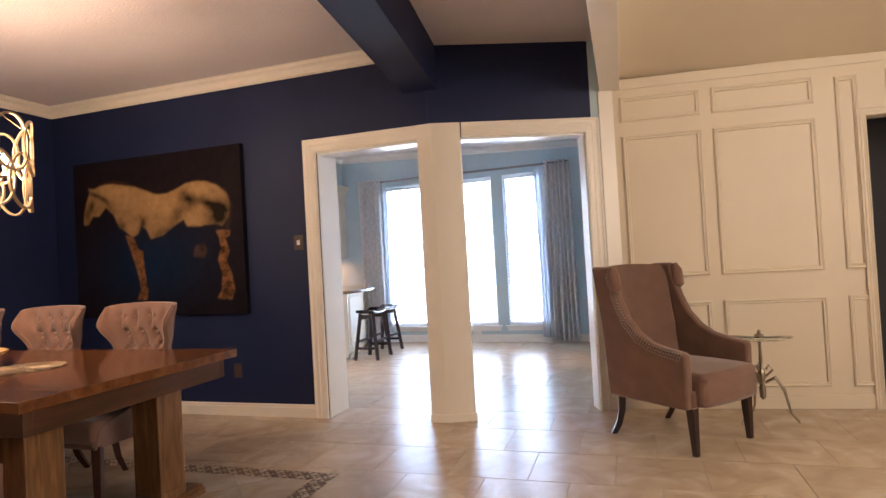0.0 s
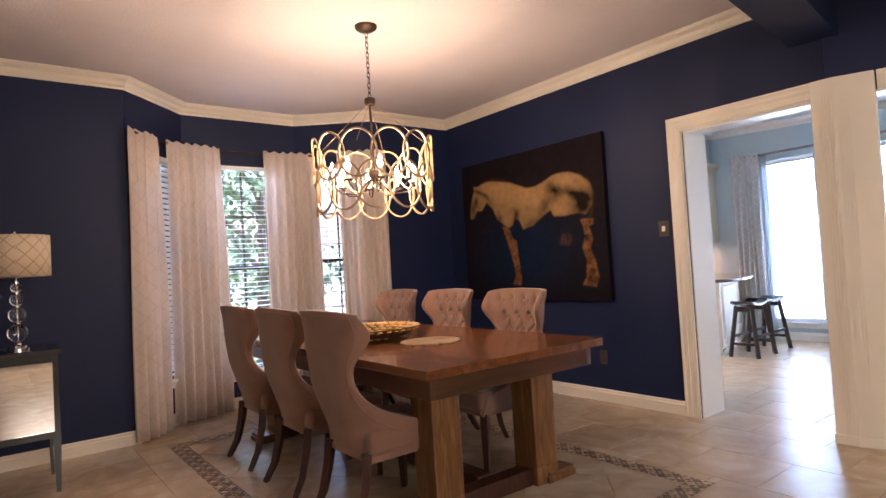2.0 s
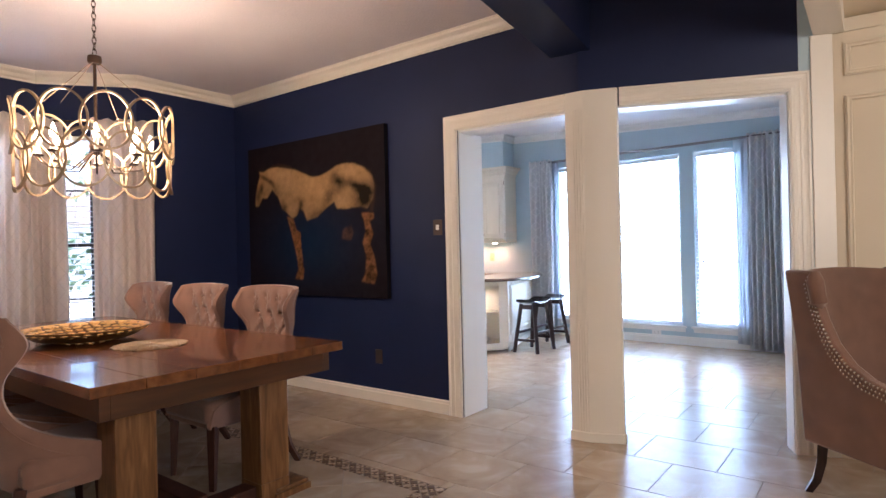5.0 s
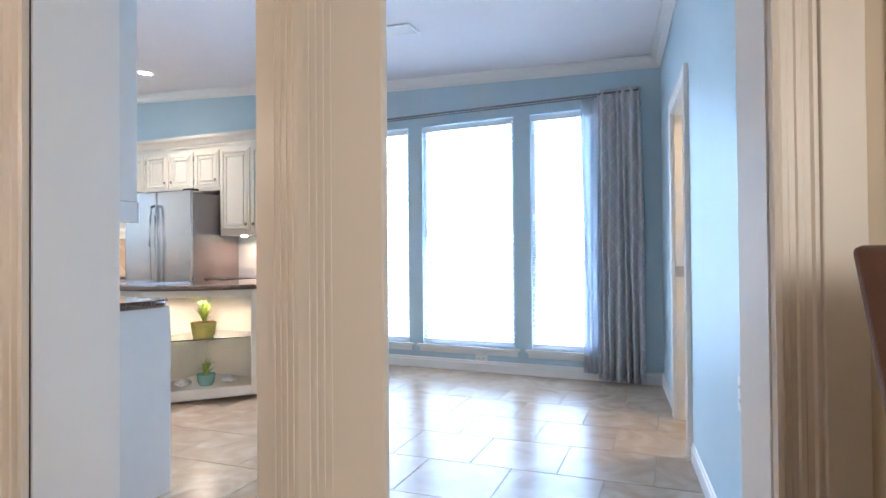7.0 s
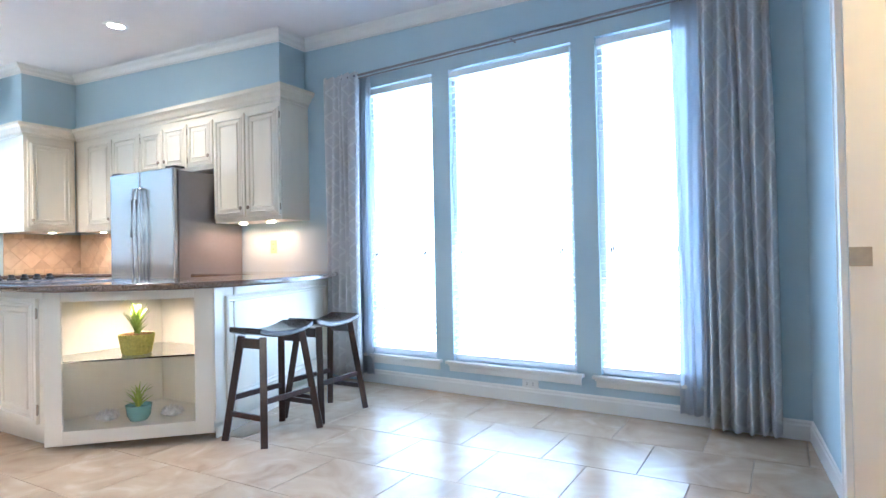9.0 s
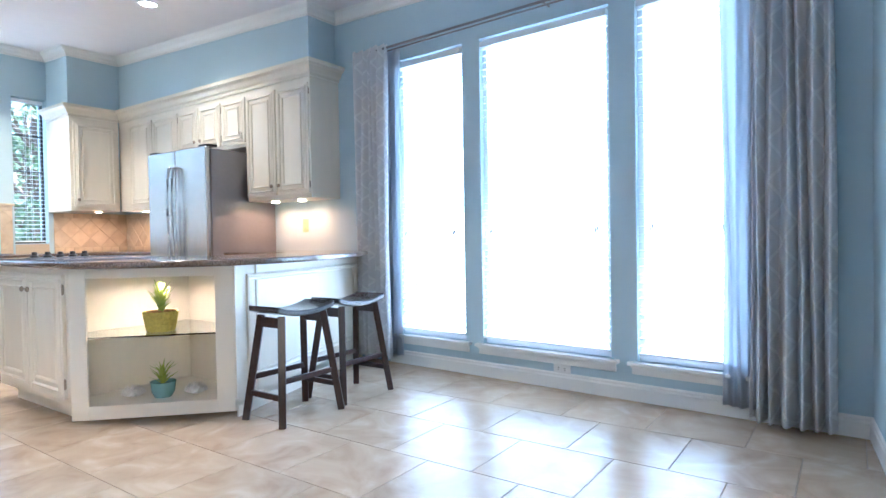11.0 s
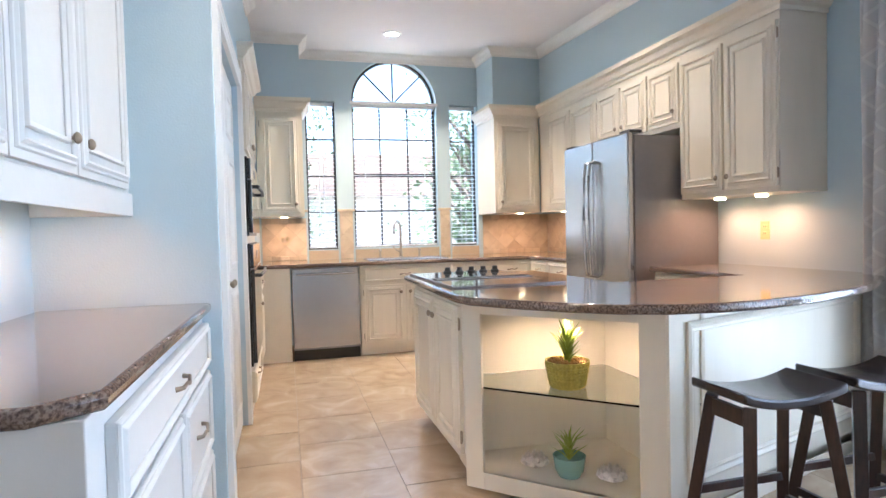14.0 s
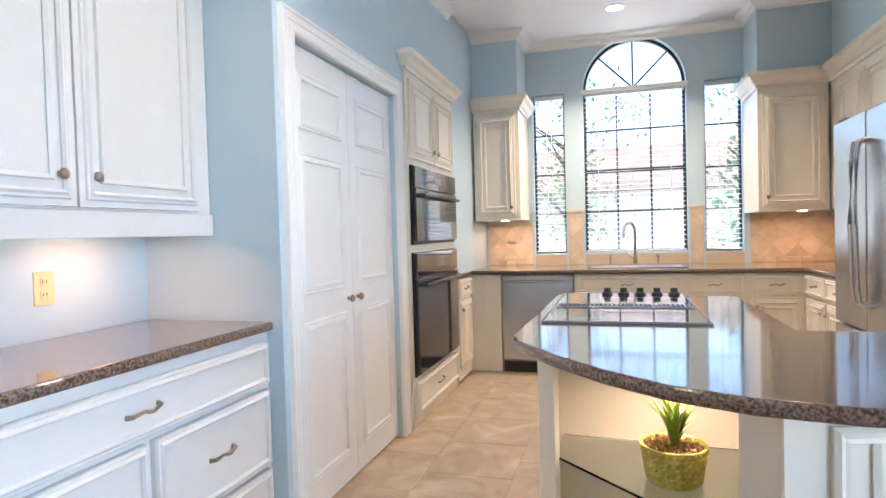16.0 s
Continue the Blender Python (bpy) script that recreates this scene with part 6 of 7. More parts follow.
for pts in ([(-3.44, 7.72), (-3.6, 7.72), (-3.56, 8.5), (-3.545, 8.5), (-3.585, 7.74)], [(-3.544, 8.485), (-2.84, 8.485), (-2.84, 8.5), (-3.544, 8.5)]):
    bm = bmesh.new()
    prism(bm, pts, 0.10, CT - 0.036)
    part("back_board", bm, CABINET, pen)
bm = bmesh.new()
prism(bm, [(A[0] + 0.035, A[1] + 0.06), (B[0] - 0.07, B[1] - 0.03), (-2.84, 8.48), (-3.54, 8.48), (-3.58, 7.77)], 0.470, 0.478)
part("glass_shelf", bm, GLASS, pen)
# doors on the cooktop side
for a, b, s in ((-4.40, -3.93, "R"), (-3.92, -3.48, "L")):
    bm = bmesh.new()
    front_panel(bm, a, b, 0.14, 0.82, 7.72)
    o = part("door", bm, CABINET, pen, edge=0.002)
    knob(o, b - 0.035 if s == "R" else a + 0.035, 0.73, 7.70)
    for hz in (0.22, 0.74):
        hinge(o, a if s == "R" else b, hz, 7.71)
# stool side panel, facing +x
F2 = face_frame(C, B)
L2s = (Vector(B) - Vector(C)).length
bm = bmesh.new()
box(bm, 0.0, L2s, 0.10, CT - 0.036, -0.02, 0.012, F2)
sweep(bm, [(0.12, 0.18), (L2s - 0.10, 0.18), (L2s - 0.10, 0.80), (0.12, 0.80)], [(0, 0.012), (0, 0.024), (0.012, 0.030), (0.026, 0.022), (0.036, 0.024), (0.042, 0.012)], True, F2)
part("side_panelling", bm, CABINET, pen)
bm = bmesh.new()
sweep(bm, [(-3.28, 9.85), (-2.785, 8.31)][::-1], [(0, 0.0), (0.012, 0.0), (0.012, 0.05), (0.006, 0.06), (0, 0.06)])
part("skirting", bm, CABINET, pen)
pts = [(-4.51, 7.66), (-3.3, 7.635), (-3.19, 7.66), (-2.99, 7.8), (-2.84, 7.93), (-2.72, 8.07), (-2.65, 8.22), (-2.62, 8.4), (-2.63, 8.6), (-2.67, 8.82), (-2.75, 9.08), (-2.86, 9.35), (-2.96, 9.52), (-3.12, 9.75), (-3.20, 9.89), (-4.36, 9.89), (-4.36, 9.30), (-3.50, 9.28), (-3.5, 8.52), (-4.47, 8.52)]
slab("worktop", pts, CT, "curved polished brown granite worktop on the peninsula", th=0.036)
cabinet("base_cabinet", at_wall(-4.34, 9.34, 0), 0.78, 0.54, 0, CT - 0.037, [("drawer", 0.03, 0.75, 0.70, 0.84, "")], CABINET, "cream base cabinet with a wide drawer beside the fridge", BASEG, 0.08)

ck = thing("cooktop", pose(-4.03, 7.99, CT), "black glass downdraft cooktop with five knobs set in the granite", "cooktop")
part("glass_top", boxes((-0.475, 0.475, -0.285, 0.285, 0.001, 0.009)), BLACKGLASS, ck, edge=0.003)
bm = bmesh.new()
sweep(bm, [(-0.48, -0.29), (0.48, -0.29), (0.48, 0.29), (-0.48, 0.29)], [(0, 0.001), (0, 0.0095), (0.004, 0.0095), (0.004, 0.001)], True)
part("trim", bm, STEELSIDE, ck)
bm = bmesh.new()
for k in range(30):
    box(bm, 0.01, 0.10, -0.265 + k * 0.018, -0.265 + k * 0.018 + 0.009, 0.009, 0.014)
part("vent_grille", bm, BLACK, ck)
part("vent_surround", boxes((-0.002, 0.010, -0.272, 0.275, 0.009, 0.0135), (0.10, 0.112, -0.272, 0.275, 0.009, 0.0135)), STEELSIDE, ck)
for k in range(5):
    bm = bmesh.new()
    lathe(bm, [(0, 0), (0.026, 0), (0.025, 0.010), (0.017, 0.014), (0.016, 0.034), (0, 0.036)], 16)
    part("knob", bm, BLACK, ck, at=Matrix.Translation((-0.40, -0.07 + k * 0.078, 0.009)), smooth=True)
for cx, cy, cr in ((-0.20, -0.14, 0.085), (-0.20, 0.14, 0.105), (0.29, -0.14, 0.105), (0.29, 0.14, 0.085)):
    bm = bmesh.new()
    tube(bm, [(cx + cr * math.cos(a * math.pi / 20), cy + cr * math.sin(a * math.pi / 20), 0.0086) for a in range(40)], 0.0012, 4, True)
    part("burner_ring", bm, STEELSIDE, ck)


def stool(x, y, rz):
    s = thing("bar_stool", pose(x, y, 0, 0, 0, rz), "espresso brown saddle seat bar stool beside the peninsula panel", "bar stool", "stools at the peninsula")
    bm = bmesh.new()
    N = 16
    L2, D = 0.205, 0.125
    g = []
    for i in range(N + 1):
        u = -1 + 2 * i / N
        z = 0.570 + 0.035 * abs(u) ** 2.2
        g.append([bm.verts.new((L2 * u, v, zz)) for v, zz in ((-D, z), (D, z), (D, z + 0.032), (-D, z + 0.032))])
    for a, b in zip(g, g[1:]):
        for j in range(4):
            bm.faces.new((a[j], a[(j + 1) % 4], b[(j + 1) % 4], b[j]))
    bm.faces.new(g[0]), bm.faces.new(g[-1][::-1])
    part("seat", bm, ESPRESSO, s, edge=0.007, smooth=True)
    for sx in (-1, 1):
        for sy in (-1, 1):
            bm = bmesh.new()
            rod(bm, (sx * 0.150, sy * 0.085, 0.58), (sx * 0.215, sy * 0.155, 0), 0.020, 0.019, square=True)
            part("leg", bm, LEGDARK, s, edge=0.003)
    for sy in (-1, 1):
        part("stretcher", boxes((-0.178, 0.178, sy * 0.122 - 0.009, sy * 0.122 + 0.009, 0.22, 0.25)), LEGDARK, s, edge=0.002)
    for sx in (-1, 1):
        part("stretcher", boxes((sx * 0.198 - 0.009, sx * 0.198 + 0.009, -0.135, 0.135, 0.135, 0.165)), LEGDARK, s, edge=0.002)
        part("seat_rail", boxes((sx * 0.155 - 0.009, sx * 0.155 + 0.009, -0.08, 0.08, 0.515, 0.57)), LEGDARK, s)
    return s


stool(-2.555, 8.515, 90)
stool(-2.59, 9.00, 90)

# plants and candle holders on the open shelf
def blade_plant(parent, n, h, r, mat, seed, wide=0.011):
    rnd = random.Random(seed)
    for k in range(n):
        a = 2.4 * k + rnd.uniform(-0.3, 0.3)
        lean = rnd.uniform(0.25, 1.0) * r
        hh = h * rnd.uniform(0.55, 1.0)
        bm = bmesh.new()
        ca, sa = math.cos(a), math.sin(a)
        z0 = 0.02 * (k % 4) if h < 0.12 else h * 0.5 * k / n
        pts = [(0, 0, z0), (lean * 0.45 * ca, lean * 0.45 * sa, z0 + hh * 0.45), (lean * ca, lean * sa, z0 + hh * 0.75)]
        tube(bm, pts, [wide, wide * 0.9, 0.001], 5, flat=0.35)
        part("leaf", bm, mat, parent, smooth=True)


p1 = thing("potted_plant", pose(-3.238, 8.12, 0.478), "green spiky plant in a woven yellow basket on the glass shelf", "potted plant")
bm = bmesh.new()
lathe(bm, [(0, 0), (0.072, 0), (0.091, 0.105), (0.096, 0.115), (0.088, 0.115), (0.082, 0.095), (0, 0.095)], 28)
part("basket", bm, WICKER, p1, smooth=True)
bm = bmesh.new()
for z in (0.008, 0.021, 0.034, 0.047, 0.060, 0.073, 0.086, 0.099):
    r = 0.073 + 0.18 * z
    for k in range(30):
        a0, a1 = 2 * math.pi * (k + 0.5 * ((z * 1000) % 2)) / 30, 2 * math.pi * (k + 0.8) / 30
        tube(bm, [(r * math.cos(a0), r * math.sin(a0), z), ((r + 0.003) * math.cos((a0 + a1) / 2), (r + 0.003) * math.sin((a0 + a1) / 2), z + 0.004), (r * math.cos(a1), r * math.sin(a1), z + 0.008)], 0.004, 5)
part("weave", bm, WICKER, p1, kind="stuff")
bm = bmesh.new()
rnd = random.Random(3)
for k in range(150):
    a, r = rnd.uniform(0, 6.28), 0.080 * math.sqrt(rnd.random())
    ball(bm, (r * math.cos(a), r * math.sin(a), 0.101 + rnd.uniform(0, 0.012)), rnd.uniform(0.006, 0.011), 6)
part("mulch", bm, MOSS, p1, kind="stuff")
st = bmesh.new()
rod(st, (0, 0, 0.09), (0, 0, 0.22), 0.012)
stem = part("stem", st, LEAF, p1)
blade_plant(stem, 54, 0.17, 0.085, LEAF, 2, 0.0085)
for o in stem.children:
    o.matrix_basis = Matrix.Translation((0, 0, 0.10))
p2 = thing("potted_plant", pose(-3.195, 8.10, 0.105), "small green succulent in an aqua ceramic pot on the lower shelf", "potted plant")
bm = bmesh.new()
lathe(bm, [(0, 0), (0.045, 0), (0.062, 0.03), (0.068, 0.08), (0.07, 0.088), (0.062, 0.088), (0.058, 0.07), (0, 0.07)], 28)
part("pot", bm, AQUA, p2, smooth=True)
st = bmesh.new()
rod(st, (0, 0, 0.06), (0, 0, 0.12), 0.006)
stem = part("stem", st, LEAF, p2)
blade_plant(stem, 34, 0.115, 0.085, LEAF, 5, 0.0055)
for o in stem.children:
    o.matrix_basis = Matrix.Translation((0, 0, 0.07))
for x, y in ((-3.33, 8.00), (-3.09, 8.24)):
    q = thing("candle_holder", pose(x, y, 0.105), "silvery lotus shaped candle holder on the lower shelf", "candle holder", "lotus candle holders")
    for ring, (r, h, n) in enumerate(((0.024, 0.062, 6), (0.042, 0.062, 8), (0.058, 0.048, 9))):
        for k in range(n):
            a = 2 * math.pi * (k + ring * 0.5) / n
            bm = bmesh.new()
            tube(bm, [(r * 0.3 * math.cos(a), r * 0.3 * math.sin(a), 0.006), (r * math.cos(a), r * math.sin(a), h * 0.6), (r * 0.95 * math.cos(a), r * 0.95 * math.sin(a), h)], [0.010, 0.019, 0.006], 6, flat=0.5)
            part("petal", bm, SHELLM, q, smooth=True)

# desk run beside the dining opening
DG = "desk cabinets"
DT = 0.905
bm = bmesh.new()
dk = thing("desk_cabinet", pose(-2.02, 6.63, 0, 0, 0, 180), "white drawer cabinet with twisted pulls under a granite top", "kitchen cabinet", DG)
part("body", boxes((0.0, 1.395, 0.0, 0.57, 0.0, DT - 0.037)), CABWHITE, dk, edge=0.003)
for a, b, p, q in ((0.10, 1.365, 0.665, 0.83), (0.06, 0.745, 0.35, 0.645), (0.775, 1.365, 0.35, 0.645), (0.06, 0.745, 0.06, 0.33), (0.775, 1.365, 0.06, 0.33)):
    bm = bmesh.new()
    front_panel(bm, a, b, p, q, 0, 0.02, 0.03, False)
    o = part("drawer_front", bm, CABWHITE, dk, edge=0.002)
    pull(o, (a + b) / 2, (p + q) / 2, -0.02, 0.12)
slab("worktop", [(-3.415, 6.055), (-2.05, 6.055), (-1.99, 6.40), (-1.98, 6.56), (-2.06, 6.655), (-3.30, 6.665), (-3.415, 6.665)], DT, "polished brown granite worktop with clipped corner on the white desk cabinets")
uc = thing("wall_cabinet", pose(-1.95, 6.385, 0, 0, 0, 180), "white raised panel wall cabinet with round knobs over the desk worktop", "kitchen cabinet", DG)
part("body", boxes((0.0, 1.465, 0.0, 0.33, 1.335, 2.45), (0, 0.02, 0, 0.33, 1.25, 1.335), (1.445, 1.465, 0, 0.33, 1.25, 1.335)), CABWHITE, uc, edge=0.004)
part("light_rail", boxes((0.0, 1.465, -0.012, 0.0, 1.25, 1.335)), CABWHITE, uc, edge=0.002)
for a, b, s in ((0.03, 0.415, "L"), (0.422, 0.838, "R"), (0.846, 1.385, "L")):
    bm = bmesh.new()
    front_panel(bm, a, b, 1.345, 2.40)
    o = part("door", bm, CABWHITE, uc, edge=0.002)
    knob(o, b - 0.055 if s == "R" else a + 0.055, 1.44, -0.02)
    for hz in (1.45, 1.9, 2.3):
        hinge(o, a if s == "R" else b, hz, -0.004)
df = face_frame((-3.42, 6.05), (-1.74, 6.05))
wall_plate(df, 0.47, 1.08, OUTLETM, "wall_outlet", "almond duplex outlet on the pale wall above the desk worktop")
wall_plate(nf, 1.62, 0.13, OUTLETW, "wall_outlet", "white double outlet low on the wall below the nook window", 0.12, 0.075)
ef = face_frame((0.43, 6.20), NP)
wall_plate(ef, 0.43, 0.64, OUTLETW, "wall_outlet", "white outlet on the pale blue wall beside the nook door")
kf = face_frame((-3.6, 9.93), (-7.3, 9.93))
wall_plate(kf, 0.42, 1.12, OUTLETM, "wall_outlet", "almond switch plate on the lit wall under the wall cabinets")
wall_plate(sf, 0.45, 1.12, OUTLETM, "wall_outlet", "almond outlet on the stone tile splashback")
wall_plate(sf, 2.98, 1.12, OUTLETM, "light_switch", "almond double switch plate on the stone tile splashback", 0.16)

# nook curtains, rod and sheers
KL = "silver grey lattice curtain hanging to the floor beside the nook window"
curtain((-3.26, 9.80), (-2.90, 9.78), 0.05, 2.50, DRAPEK, KL, 6, 0.04, 1.0, "nook curtains")
curtain((-0.37, 9.65), (-0.03, 9.63), 0.03, 2.50, DRAPEK, KL, 6, 0.05, 2.6, "nook curtains")
SL = "sheer grey curtain strip hanging behind the patterned curtain"
curtain((-2.95, 9.86), (-2.83, 9.85), 0.07, 2.47, SHEER, SL, 3, 0.012, 0, "nook sheers")
curtain((-0.52, 9.70), (-0.35, 9.692), 0.07, 2.47, SHEER, SL, 3, 0.012, 0, "nook sheers")
r = thing("curtain_rod", pose(-3.10, 9.80, 2.47), "slim grey double curtain rod above the nook window", "curtain rod")
bm = bmesh.new()
rod(bm, (0, 0, 0), (3.06, -0.175, 0), 0.009)
rod(bm, (0.0, 0.04, -0.01), (3.06, -0.135, -0.01), 0.006)
part("pole", bm, STEELSIDE, r)
for k in (0.02, 1.55, 3.04):
    bm = bmesh.new()
    rod(bm, (k, -0.057 * k, 0), (k, 0.11 - 0.057 * k, 0), 0.006)
    part("bracket", bm, STEELSIDE, r)

# nook door frame and the room behind
tagged(casing("door_casing_nook", ef, 1.78, 2.50, 2.03, TRIMK, 0.85), kind="structure")
bm = bmesh.new()
box(bm, 1.78, 1.795, 0, 2.03, -0.13, -0.001, ef)
box(bm, 2.485, 2.50, 0, 2.03, -0.13, -0.001, ef)
box(bm, 1.795, 2.485, 2.015, 2.03, -0.13, -0.001, ef)
tagged(part("door_jamb_nook", bm, TRIMK), kind="structure")
hp = thing("door_strike_plate", ef @ Matrix.Translation((2.482, 0.98, -0.05)), "brushed nickel strike plate on the white door jamb", "door hardware")
part("plate", boxes((-0.004, 0.004, -0.035, 0.035, -0.02, 0.05)), NICKEL, hp)
ub = cabinet("utility_cabinet", pose(0.62, 9.1, 0, 0, 0, 0), 0.95, 0.58, 0, 0.88, [("base", 0.03, 0.46, 0.12, 0.84, "R"), ("base", 0.48, 0.92, 0.12, 0.84, "L")], CABINET, "cream base cabinet in the room beyond the nook door", "utility cabinets", 0.08)
slab("worktop", [(0.60, 9.06), (1.58, 9.06), (1.58, 9.69), (0.60, 9.69)], 0.92, "brown granite worktop in the room beyond the nook door")
cabinet("utility_wall_cabinet", pose(0.62, 9.36, 0, 0, 0, 0), 0.95, 0.32, 1.42, 2.35, [("door", 0.03, 0.46, 1.45, 2.31, "R"), ("door", 0.48, 0.92, 1.45, 2.31, "L")], CABINET, "cream wall cabinet in the room beyond the nook door", "utility cabinets")
lamp("utility_lamp", "POINT", (1.0, 8.5, 2.45), 9, (1.0, 0.62, 0.25), 0.08)

# recessed lights and vent
for x, y in ((-4.72, 8.90), (-6.45, 7.99)):
    z = zk(x)
    q = thing("recessed_light", pose(x, y, z, 0, 2.6, 0), "round recessed ceiling light, lit, with a white rim", "ceiling light", "recessed lights")
    bm = bmesh.new()
    lathe(bm, [(0.062, -0.001), (0.066, -0.008), (0.09, -0.006), (0.094, 0.0)], 32)
    part("rim", bm, TRIMK, q, smooth=True)
    bm = bmesh.new()
    lathe(bm, [(0, -0.002), (0.062, -0.002), (0.062, -0.001), (0, -0.001)], 32)
    part("diffuser", bm, LED, q)
for p in UNDER:
    q = thing("under_cabinet_light", pose(p[0], p[1], p[2]), "small round under cabinet light, lit, below a wall cabinet", "cabinet light", "under cabinet lights")
    bm = bmesh.new()
    lathe(bm, [(0, 0.012), (0.034, 0.012), (0.034, 0), (0.026, -0.002), (0, -0.002)], 20)
    part("puck", bm, LEDWARM, q, smooth=True)
q = thing("under_cabinet_light", pose(-3.25, 8.13, CT - 0.05), "small round light, lit, inside the top of the display shelf", "cabinet light", "under cabinet lights")
bm = bmesh.new()
lathe(bm, [(0, 0.012), (0.034, 0.012), (0.034, 0), (0.026, -0.002), (0, -0.002)], 20)
part("puck", bm, LEDWARM, q, smooth=True)
v = thing("ceiling_vent", pose(-1.75, 8.55, zk(-1.75) - 0.004, 0, 2.6, 0), "white slatted ceiling air vent in the nook", "air vent")
part("frame", boxes((-0.16, 0.16, -0.10, -0.08, -0.01, 0), (-0.16, 0.16, 0.08, 0.10, -0.01, 0), (-0.16, -0.14, -0.08, 0.08, -0.01, 0), (0.14, 0.16, -0.08, 0.08, -0.01, 0)), TRIMK, v)
part("backing", boxes((-0.14, 0.14, -0.08, 0.08, -0.002, 0)), BLACK, v)
for k in range(9):
    part("slat", boxes((-0.14, 0.14, -0.075 + k * 0.0175, -0.067 + k * 0.0175, -0.009, -0.003)), TRIMK, v)

# ---------------------------------------------------------------- stone splashback, piece by piece
def shared_piece(name, cache, key, make, mat, parent, at):
    if key not in cache:
        bm = make()
        bmesh.ops.recalc_face_normals(bm, faces=bm.faces[:])
        me = bpy.data.meshes.new(name)
        bm.to_mesh(me)
        bm.free()
        me.materials.append(mat)
        cache[key] = me
    ob = new(name, cache[key])
    ob.parent, ob.matrix_basis = parent, at
    return ob


def bevelled(w, h, t, b=0.002):
    bm = bmesh.new()
    lo = [bm.verts.new(p) for p in ((0, 0, 0), (w, 0, 0), (w, h, 0), (0, h, 0))]
    mid = [bm.verts.new(p) for p in ((0, 0, t - b), (w, 0, t - b), (w, h, t - b), (0, h, t - b))]
    hi = [bm.verts.new(p) for p in ((b, b, t), (w - b, b, t), (w - b, h - b, t), (b, h - b, t))]
    for i in range(4):
        j = (i + 1) % 4
        bm.faces.new((lo[i], lo[j], mid[j], mid[i])), bm.faces.new((mid[i], mid[j], hi[j], hi[i]))
    bm.faces.new(hi)
    return bm


cache = {}


def splash(f, regions, z0, z1, diamond):
    s = tagged(thing("splashback", f, "", "", ""), kind="structure")
    for u0, u1 in regions:
        part("mortar_bed", boxes((u0, u1, z0, z1, 0.001, 0.004)), SPLASHGROUT, s)
        if diamond:
            e = 0.150
            # straight course below and lattice above, clipped to the field
            h2 = 0.05
            n = max(1, round((u1 - u0) / 0.1))
            w = (u1 - u0) / n
            for z in (z0, z1 - h2):
                for k in range(n):
                    shared_piece("tile", cache, ("s", round(w, 4)), lambda: bevelled(w - 0.004, h2 - 0.004, 0.008), SPLASH, s, Matrix.Translation((u0 + k * w + 0.002, z + 0.002, 0.003)))
            zc0, zc1 = z0 + h2, z1 - h2
            d = e * math.sqrt(2) / 2
            rows = int((zc1 - zc0) / d) + 2
            for r in range(-1, rows):
                for k in range(-1, int((u1 - u0) / (2 * d)) + 2):
                    cu, cz = u0 + 2 * d * k + (d if r % 2 else 0), zc0 + d * r
                    poly = [(cu - d + 0.003, cz), (cu, cz - d + 0.003), (cu + d - 0.003, cz), (cu, cz + d - 0.003)]
                    for axis, lim, sign in ((0, u0, 1), (0, u1, -1), (1, zc0, 1), (1, zc1, -1)):
                        out = []
                        for i in range(len(poly)):
                            p, q = poly[i], poly[(i + 1) % len(poly)]
                            pi, qi = sign * (p[axis] - lim) > 0.002, sign * (q[axis] - lim) > 0.002
                            if pi:
                                out.append(p)
                            if pi != qi:
                                t = (lim + sign * 0.002 - p[axis]) / (q[axis] - p[axis])
                                out.append((p[0] + t * (q[0] - p[0]), p[1] + t * (q[1] - p[1])))
                        poly = out
                        if len(poly) < 3:
                            break
                    if len(poly) >= 3:
                        bm = bmesh.new()
                        prism(bm, poly, 0.003, 0.010)
                        part("tile", bm, SPLASH, s)


splash(sf, ((0.0, 0.80), (2.76, 3.21)), CT, 1.335, True)
splash(sf, ((1.19, 1.30), (2.27, 2.41)), CT, 1.40, True)
splash(sf, ((0.85, 1.17), (1.32, 2.25), (2.43, 2.74)), CT, 0.99, False)
splash(kf, ((1.87, 3.63),), CT, 1.335, True)
bm = bmesh.new()
for u0, u1 in ((0.80, 0.85), (1.17, 1.32), (2.25, 2.43), (2.74, 2.78)):
    box(bm, u0 - 0.0, u1, 1.40, 1.425, 0.0, 0.02, sf)
tagged(part("tile_cap_moulding", bm, SPLASH, edge=0.004), kind="structure")

# ---------------------------------------------------------------- floor tiles
fl = tagged(thing("floor_tiling", pose(0, 0, 0), "", "", ""), kind="structure")
T, G = 0.457, 0.004
RX0, RX1, RY0, RY1 = -4.19, -0.99, 2.63, 4.63  # inlaid border, outer edge
BW = 0.115
near, far = [], []


def in_rug(x0, x1, y0, y1):
    return x1 > RX0 and x0 < RX1 and y1 > RY0 and y0 < RY1


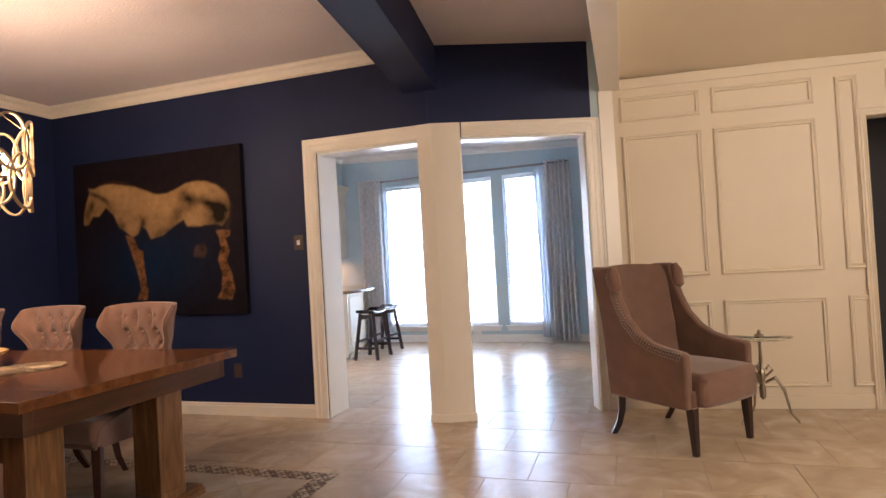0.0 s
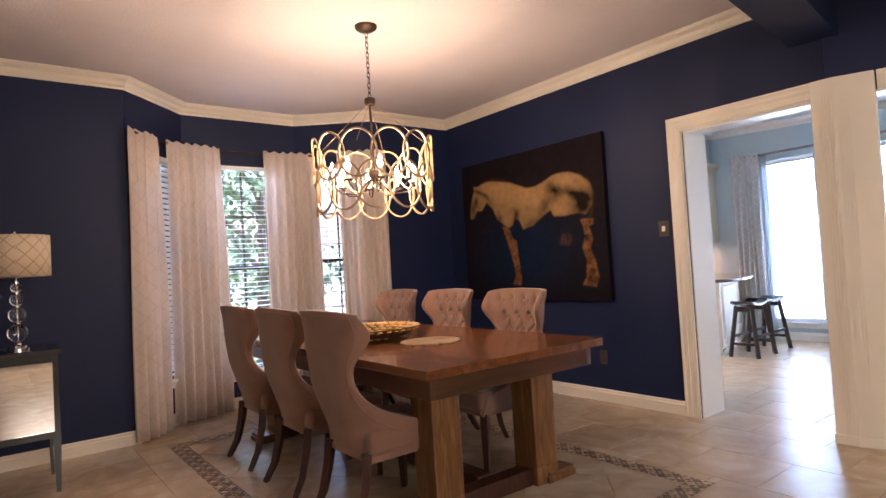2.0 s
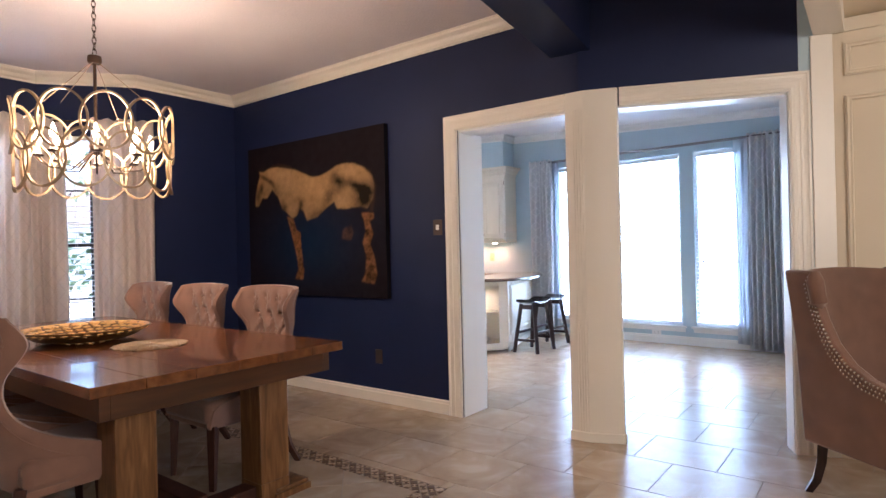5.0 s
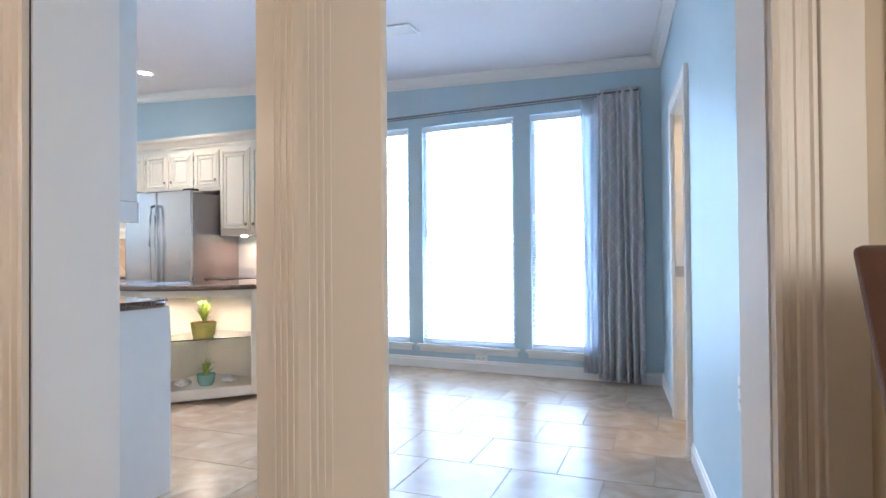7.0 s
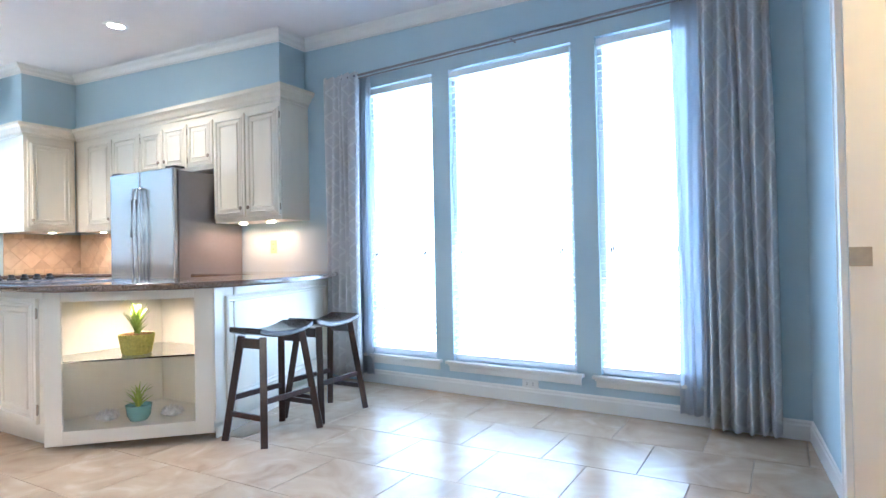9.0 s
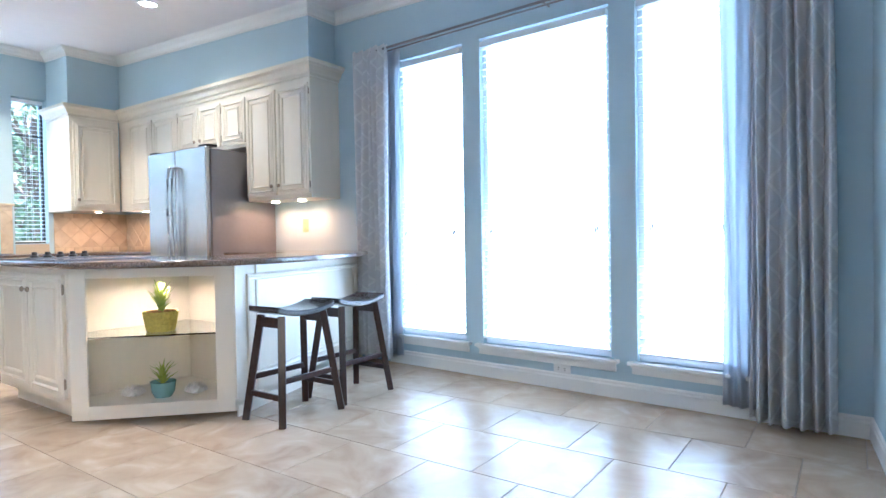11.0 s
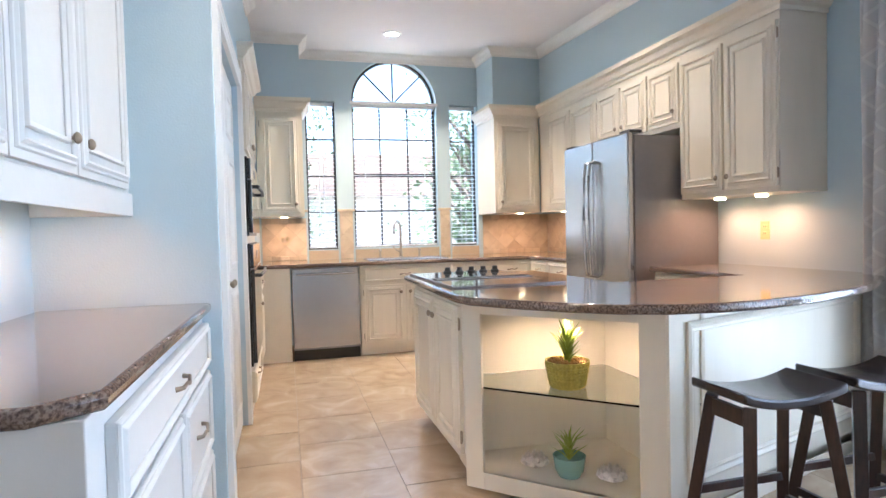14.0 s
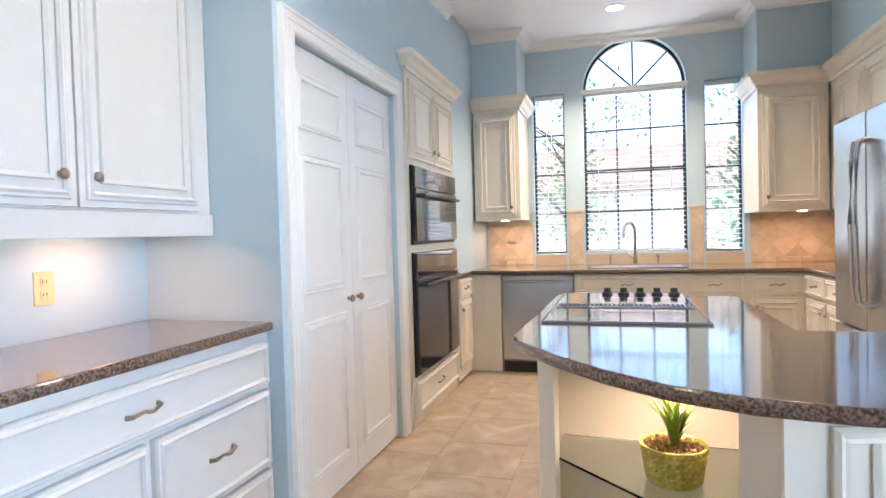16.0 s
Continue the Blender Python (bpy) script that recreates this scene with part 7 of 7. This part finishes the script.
rot = radians(0)
for j in range(-6, 22):
    y = 0.14 + j * T
    off = (0.5 * T) if j % 2 else 0.0
    for i in range(-17, 12):
        x = 0.10 + i * T + off
        if in_rug(x, x + T, y, y + T):
            a = [(max(x, RX0 - 9), x + T)]
            cells = []
            if x < RX0:
                cells.append((x, RX0, y, y + T))
            if x + T > RX1:
                cells.append((RX1, x + T, y, y + T))
            xa, xb = max(x, RX0), min(x + T, RX1)
            if y < RY0:
                cells.append((xa, xb, y, RY0))
            if y + T > RY1:
                cells.append((xa, xb, RY1, y + T))
        else:
            cells = [(x, x + T, y, y + T)]
        for c in cells:
            if c[1] - c[0] > 0.02 and c[3] - c[2] > 0.02:
                cx, cy = (c[0] + c[1]) / 2, (c[2] + c[3]) / 2
                d = min(abs(cx + 1.2) + max(0, abs(cy - 6.6) - 2.2), 9 + abs(cx))
                (near if (-4.6 < cx < 0.7 and 5.2 < cy < 9.7) or (-4.2 < cx < 2.2 and 3.2 < cy <= 5.2 and not in_rug(cx, cx, cy, cy)) else far).append(c)
near.sort(key=lambda c: abs((c[0] + c[1]) / 2 + 0.8) + abs((c[2] + c[3]) / 2 - 6.5))
far += near[290:]
near = near[:290]
tcache = {}
for c in near:
    w, h = round(c[1] - c[0] - G, 4), round(c[3] - c[2] - G, 4)
    shared_piece("tile", tcache, (w, h), lambda: bevelled(w, h, 0.009, 0.0015), TILE, fl, Matrix.Translation((c[0] + G / 2, c[2] + G / 2, -0.009)))
bm = bmesh.new()
for c in far:
    if c[0] > -7.6 and c[1] < 5.3 and c[2] > -2.9 and c[3] < 10.5:
        box(bm, c[0] + G / 2, c[1] - G / 2, c[2] + G / 2, c[3] - G / 2, -0.004, 0)
part("far_tiles", bm, TILE, fl, kind="stuff")
# inner field laid on the diagonal
bm = bmesh.new()
ix0, ix1, iy0, iy1 = RX0 + BW, RX1 - BW, RY0 + BW, RY1 - BW
dd = T * math.sqrt(2) / 2
for r in range(-1, 9):
    for k in range(-1, 7):
        cu, cz = ix0 + 2 * dd * k + (dd if r % 2 else 0), iy0 + dd * r
        poly = [(cu - dd + G, cz), (cu, cz - dd + G), (cu + dd - G, cz), (cu, cz + dd - G)]
        for axis, lim, sign in ((0, ix0, 1), (0, ix1, -1), (1, iy0, 1), (1, iy1, -1)):
            out = []
            for i in range(len(poly)):
                p, q = poly[i], poly[(i + 1) % len(poly)]
                pi, qi = sign * (p[axis] - lim) > 0.002, sign * (q[axis] - lim) > 0.002
                if pi:
                    out.append(p)
                if pi != qi:
                    t = (lim + sign * 0.002 - p[axis]) / (q[axis] - p[axis])
                    out.append((p[0] + t * (q[0] - p[0]), p[1] + t * (q[1] - p[1])))
            poly = out
            if len(poly) < 3:
                break
        if len(poly) >= 3:
            bm = bmesh.new()
            prism(bm, poly, -0.009, 0.0)
            part("tile", bm, TILE, fl)
# mosaic border: chips along four runs
bd = tagged(thing("mosaic_border", pose(0, 0, 0), "", "", ""), kind="structure")
light, dark = bmesh.new(), bmesh.new()
def run(x0, y0, dx, dy, length):
    n = int(length / 0.0575)
    e = length / n
    for k in range(n):
        for r in range(2):
            cx, cy = x0 + dx * (k + 0.5) * e - dy * (0.0 + 0.029 + r * 0.0575), y0 + dy * (k + 0.5) * e + dx * (0.029 + r * 0.0575)
            s = 0.0255
            bm2 = dark if (k + r) % 2 else light
            prism(bm2, [(cx - s, cy), (cx, cy - s), (cx + s, cy), (cx, cy + s)], -0.006, 0.0)
            for sx, sy in ((-1, -1), (1, -1), (1, 1), (-1, 1)):
                q = 0.0275
                prism(light if (k + r) % 2 else dark, [(cx + sx * q, cy + sy * q), (cx + sx * q, cy + sy * 0.006), (cx + sx * 0.006, cy + sy * q)][::(1 if sx * sy > 0 else -1)], -0.006, -0.0005)


run(RX0, RY0, 1, 0, RX1 - RX0)
run(RX1, RY0 + BW, 0, 1, RY1 - RY0 - 2 * BW)
run(RX1, RY1, -1, 0, RX1 - RX0)
run(RX0, RY1 - BW, 0, -1, RY1 - RY0 - 2 * BW)
part("light_chips", light, MOSAIC, bd, kind="stuff")
part("dark_chips", dark, MOSAIC_DARK, bd, kind="stuff")
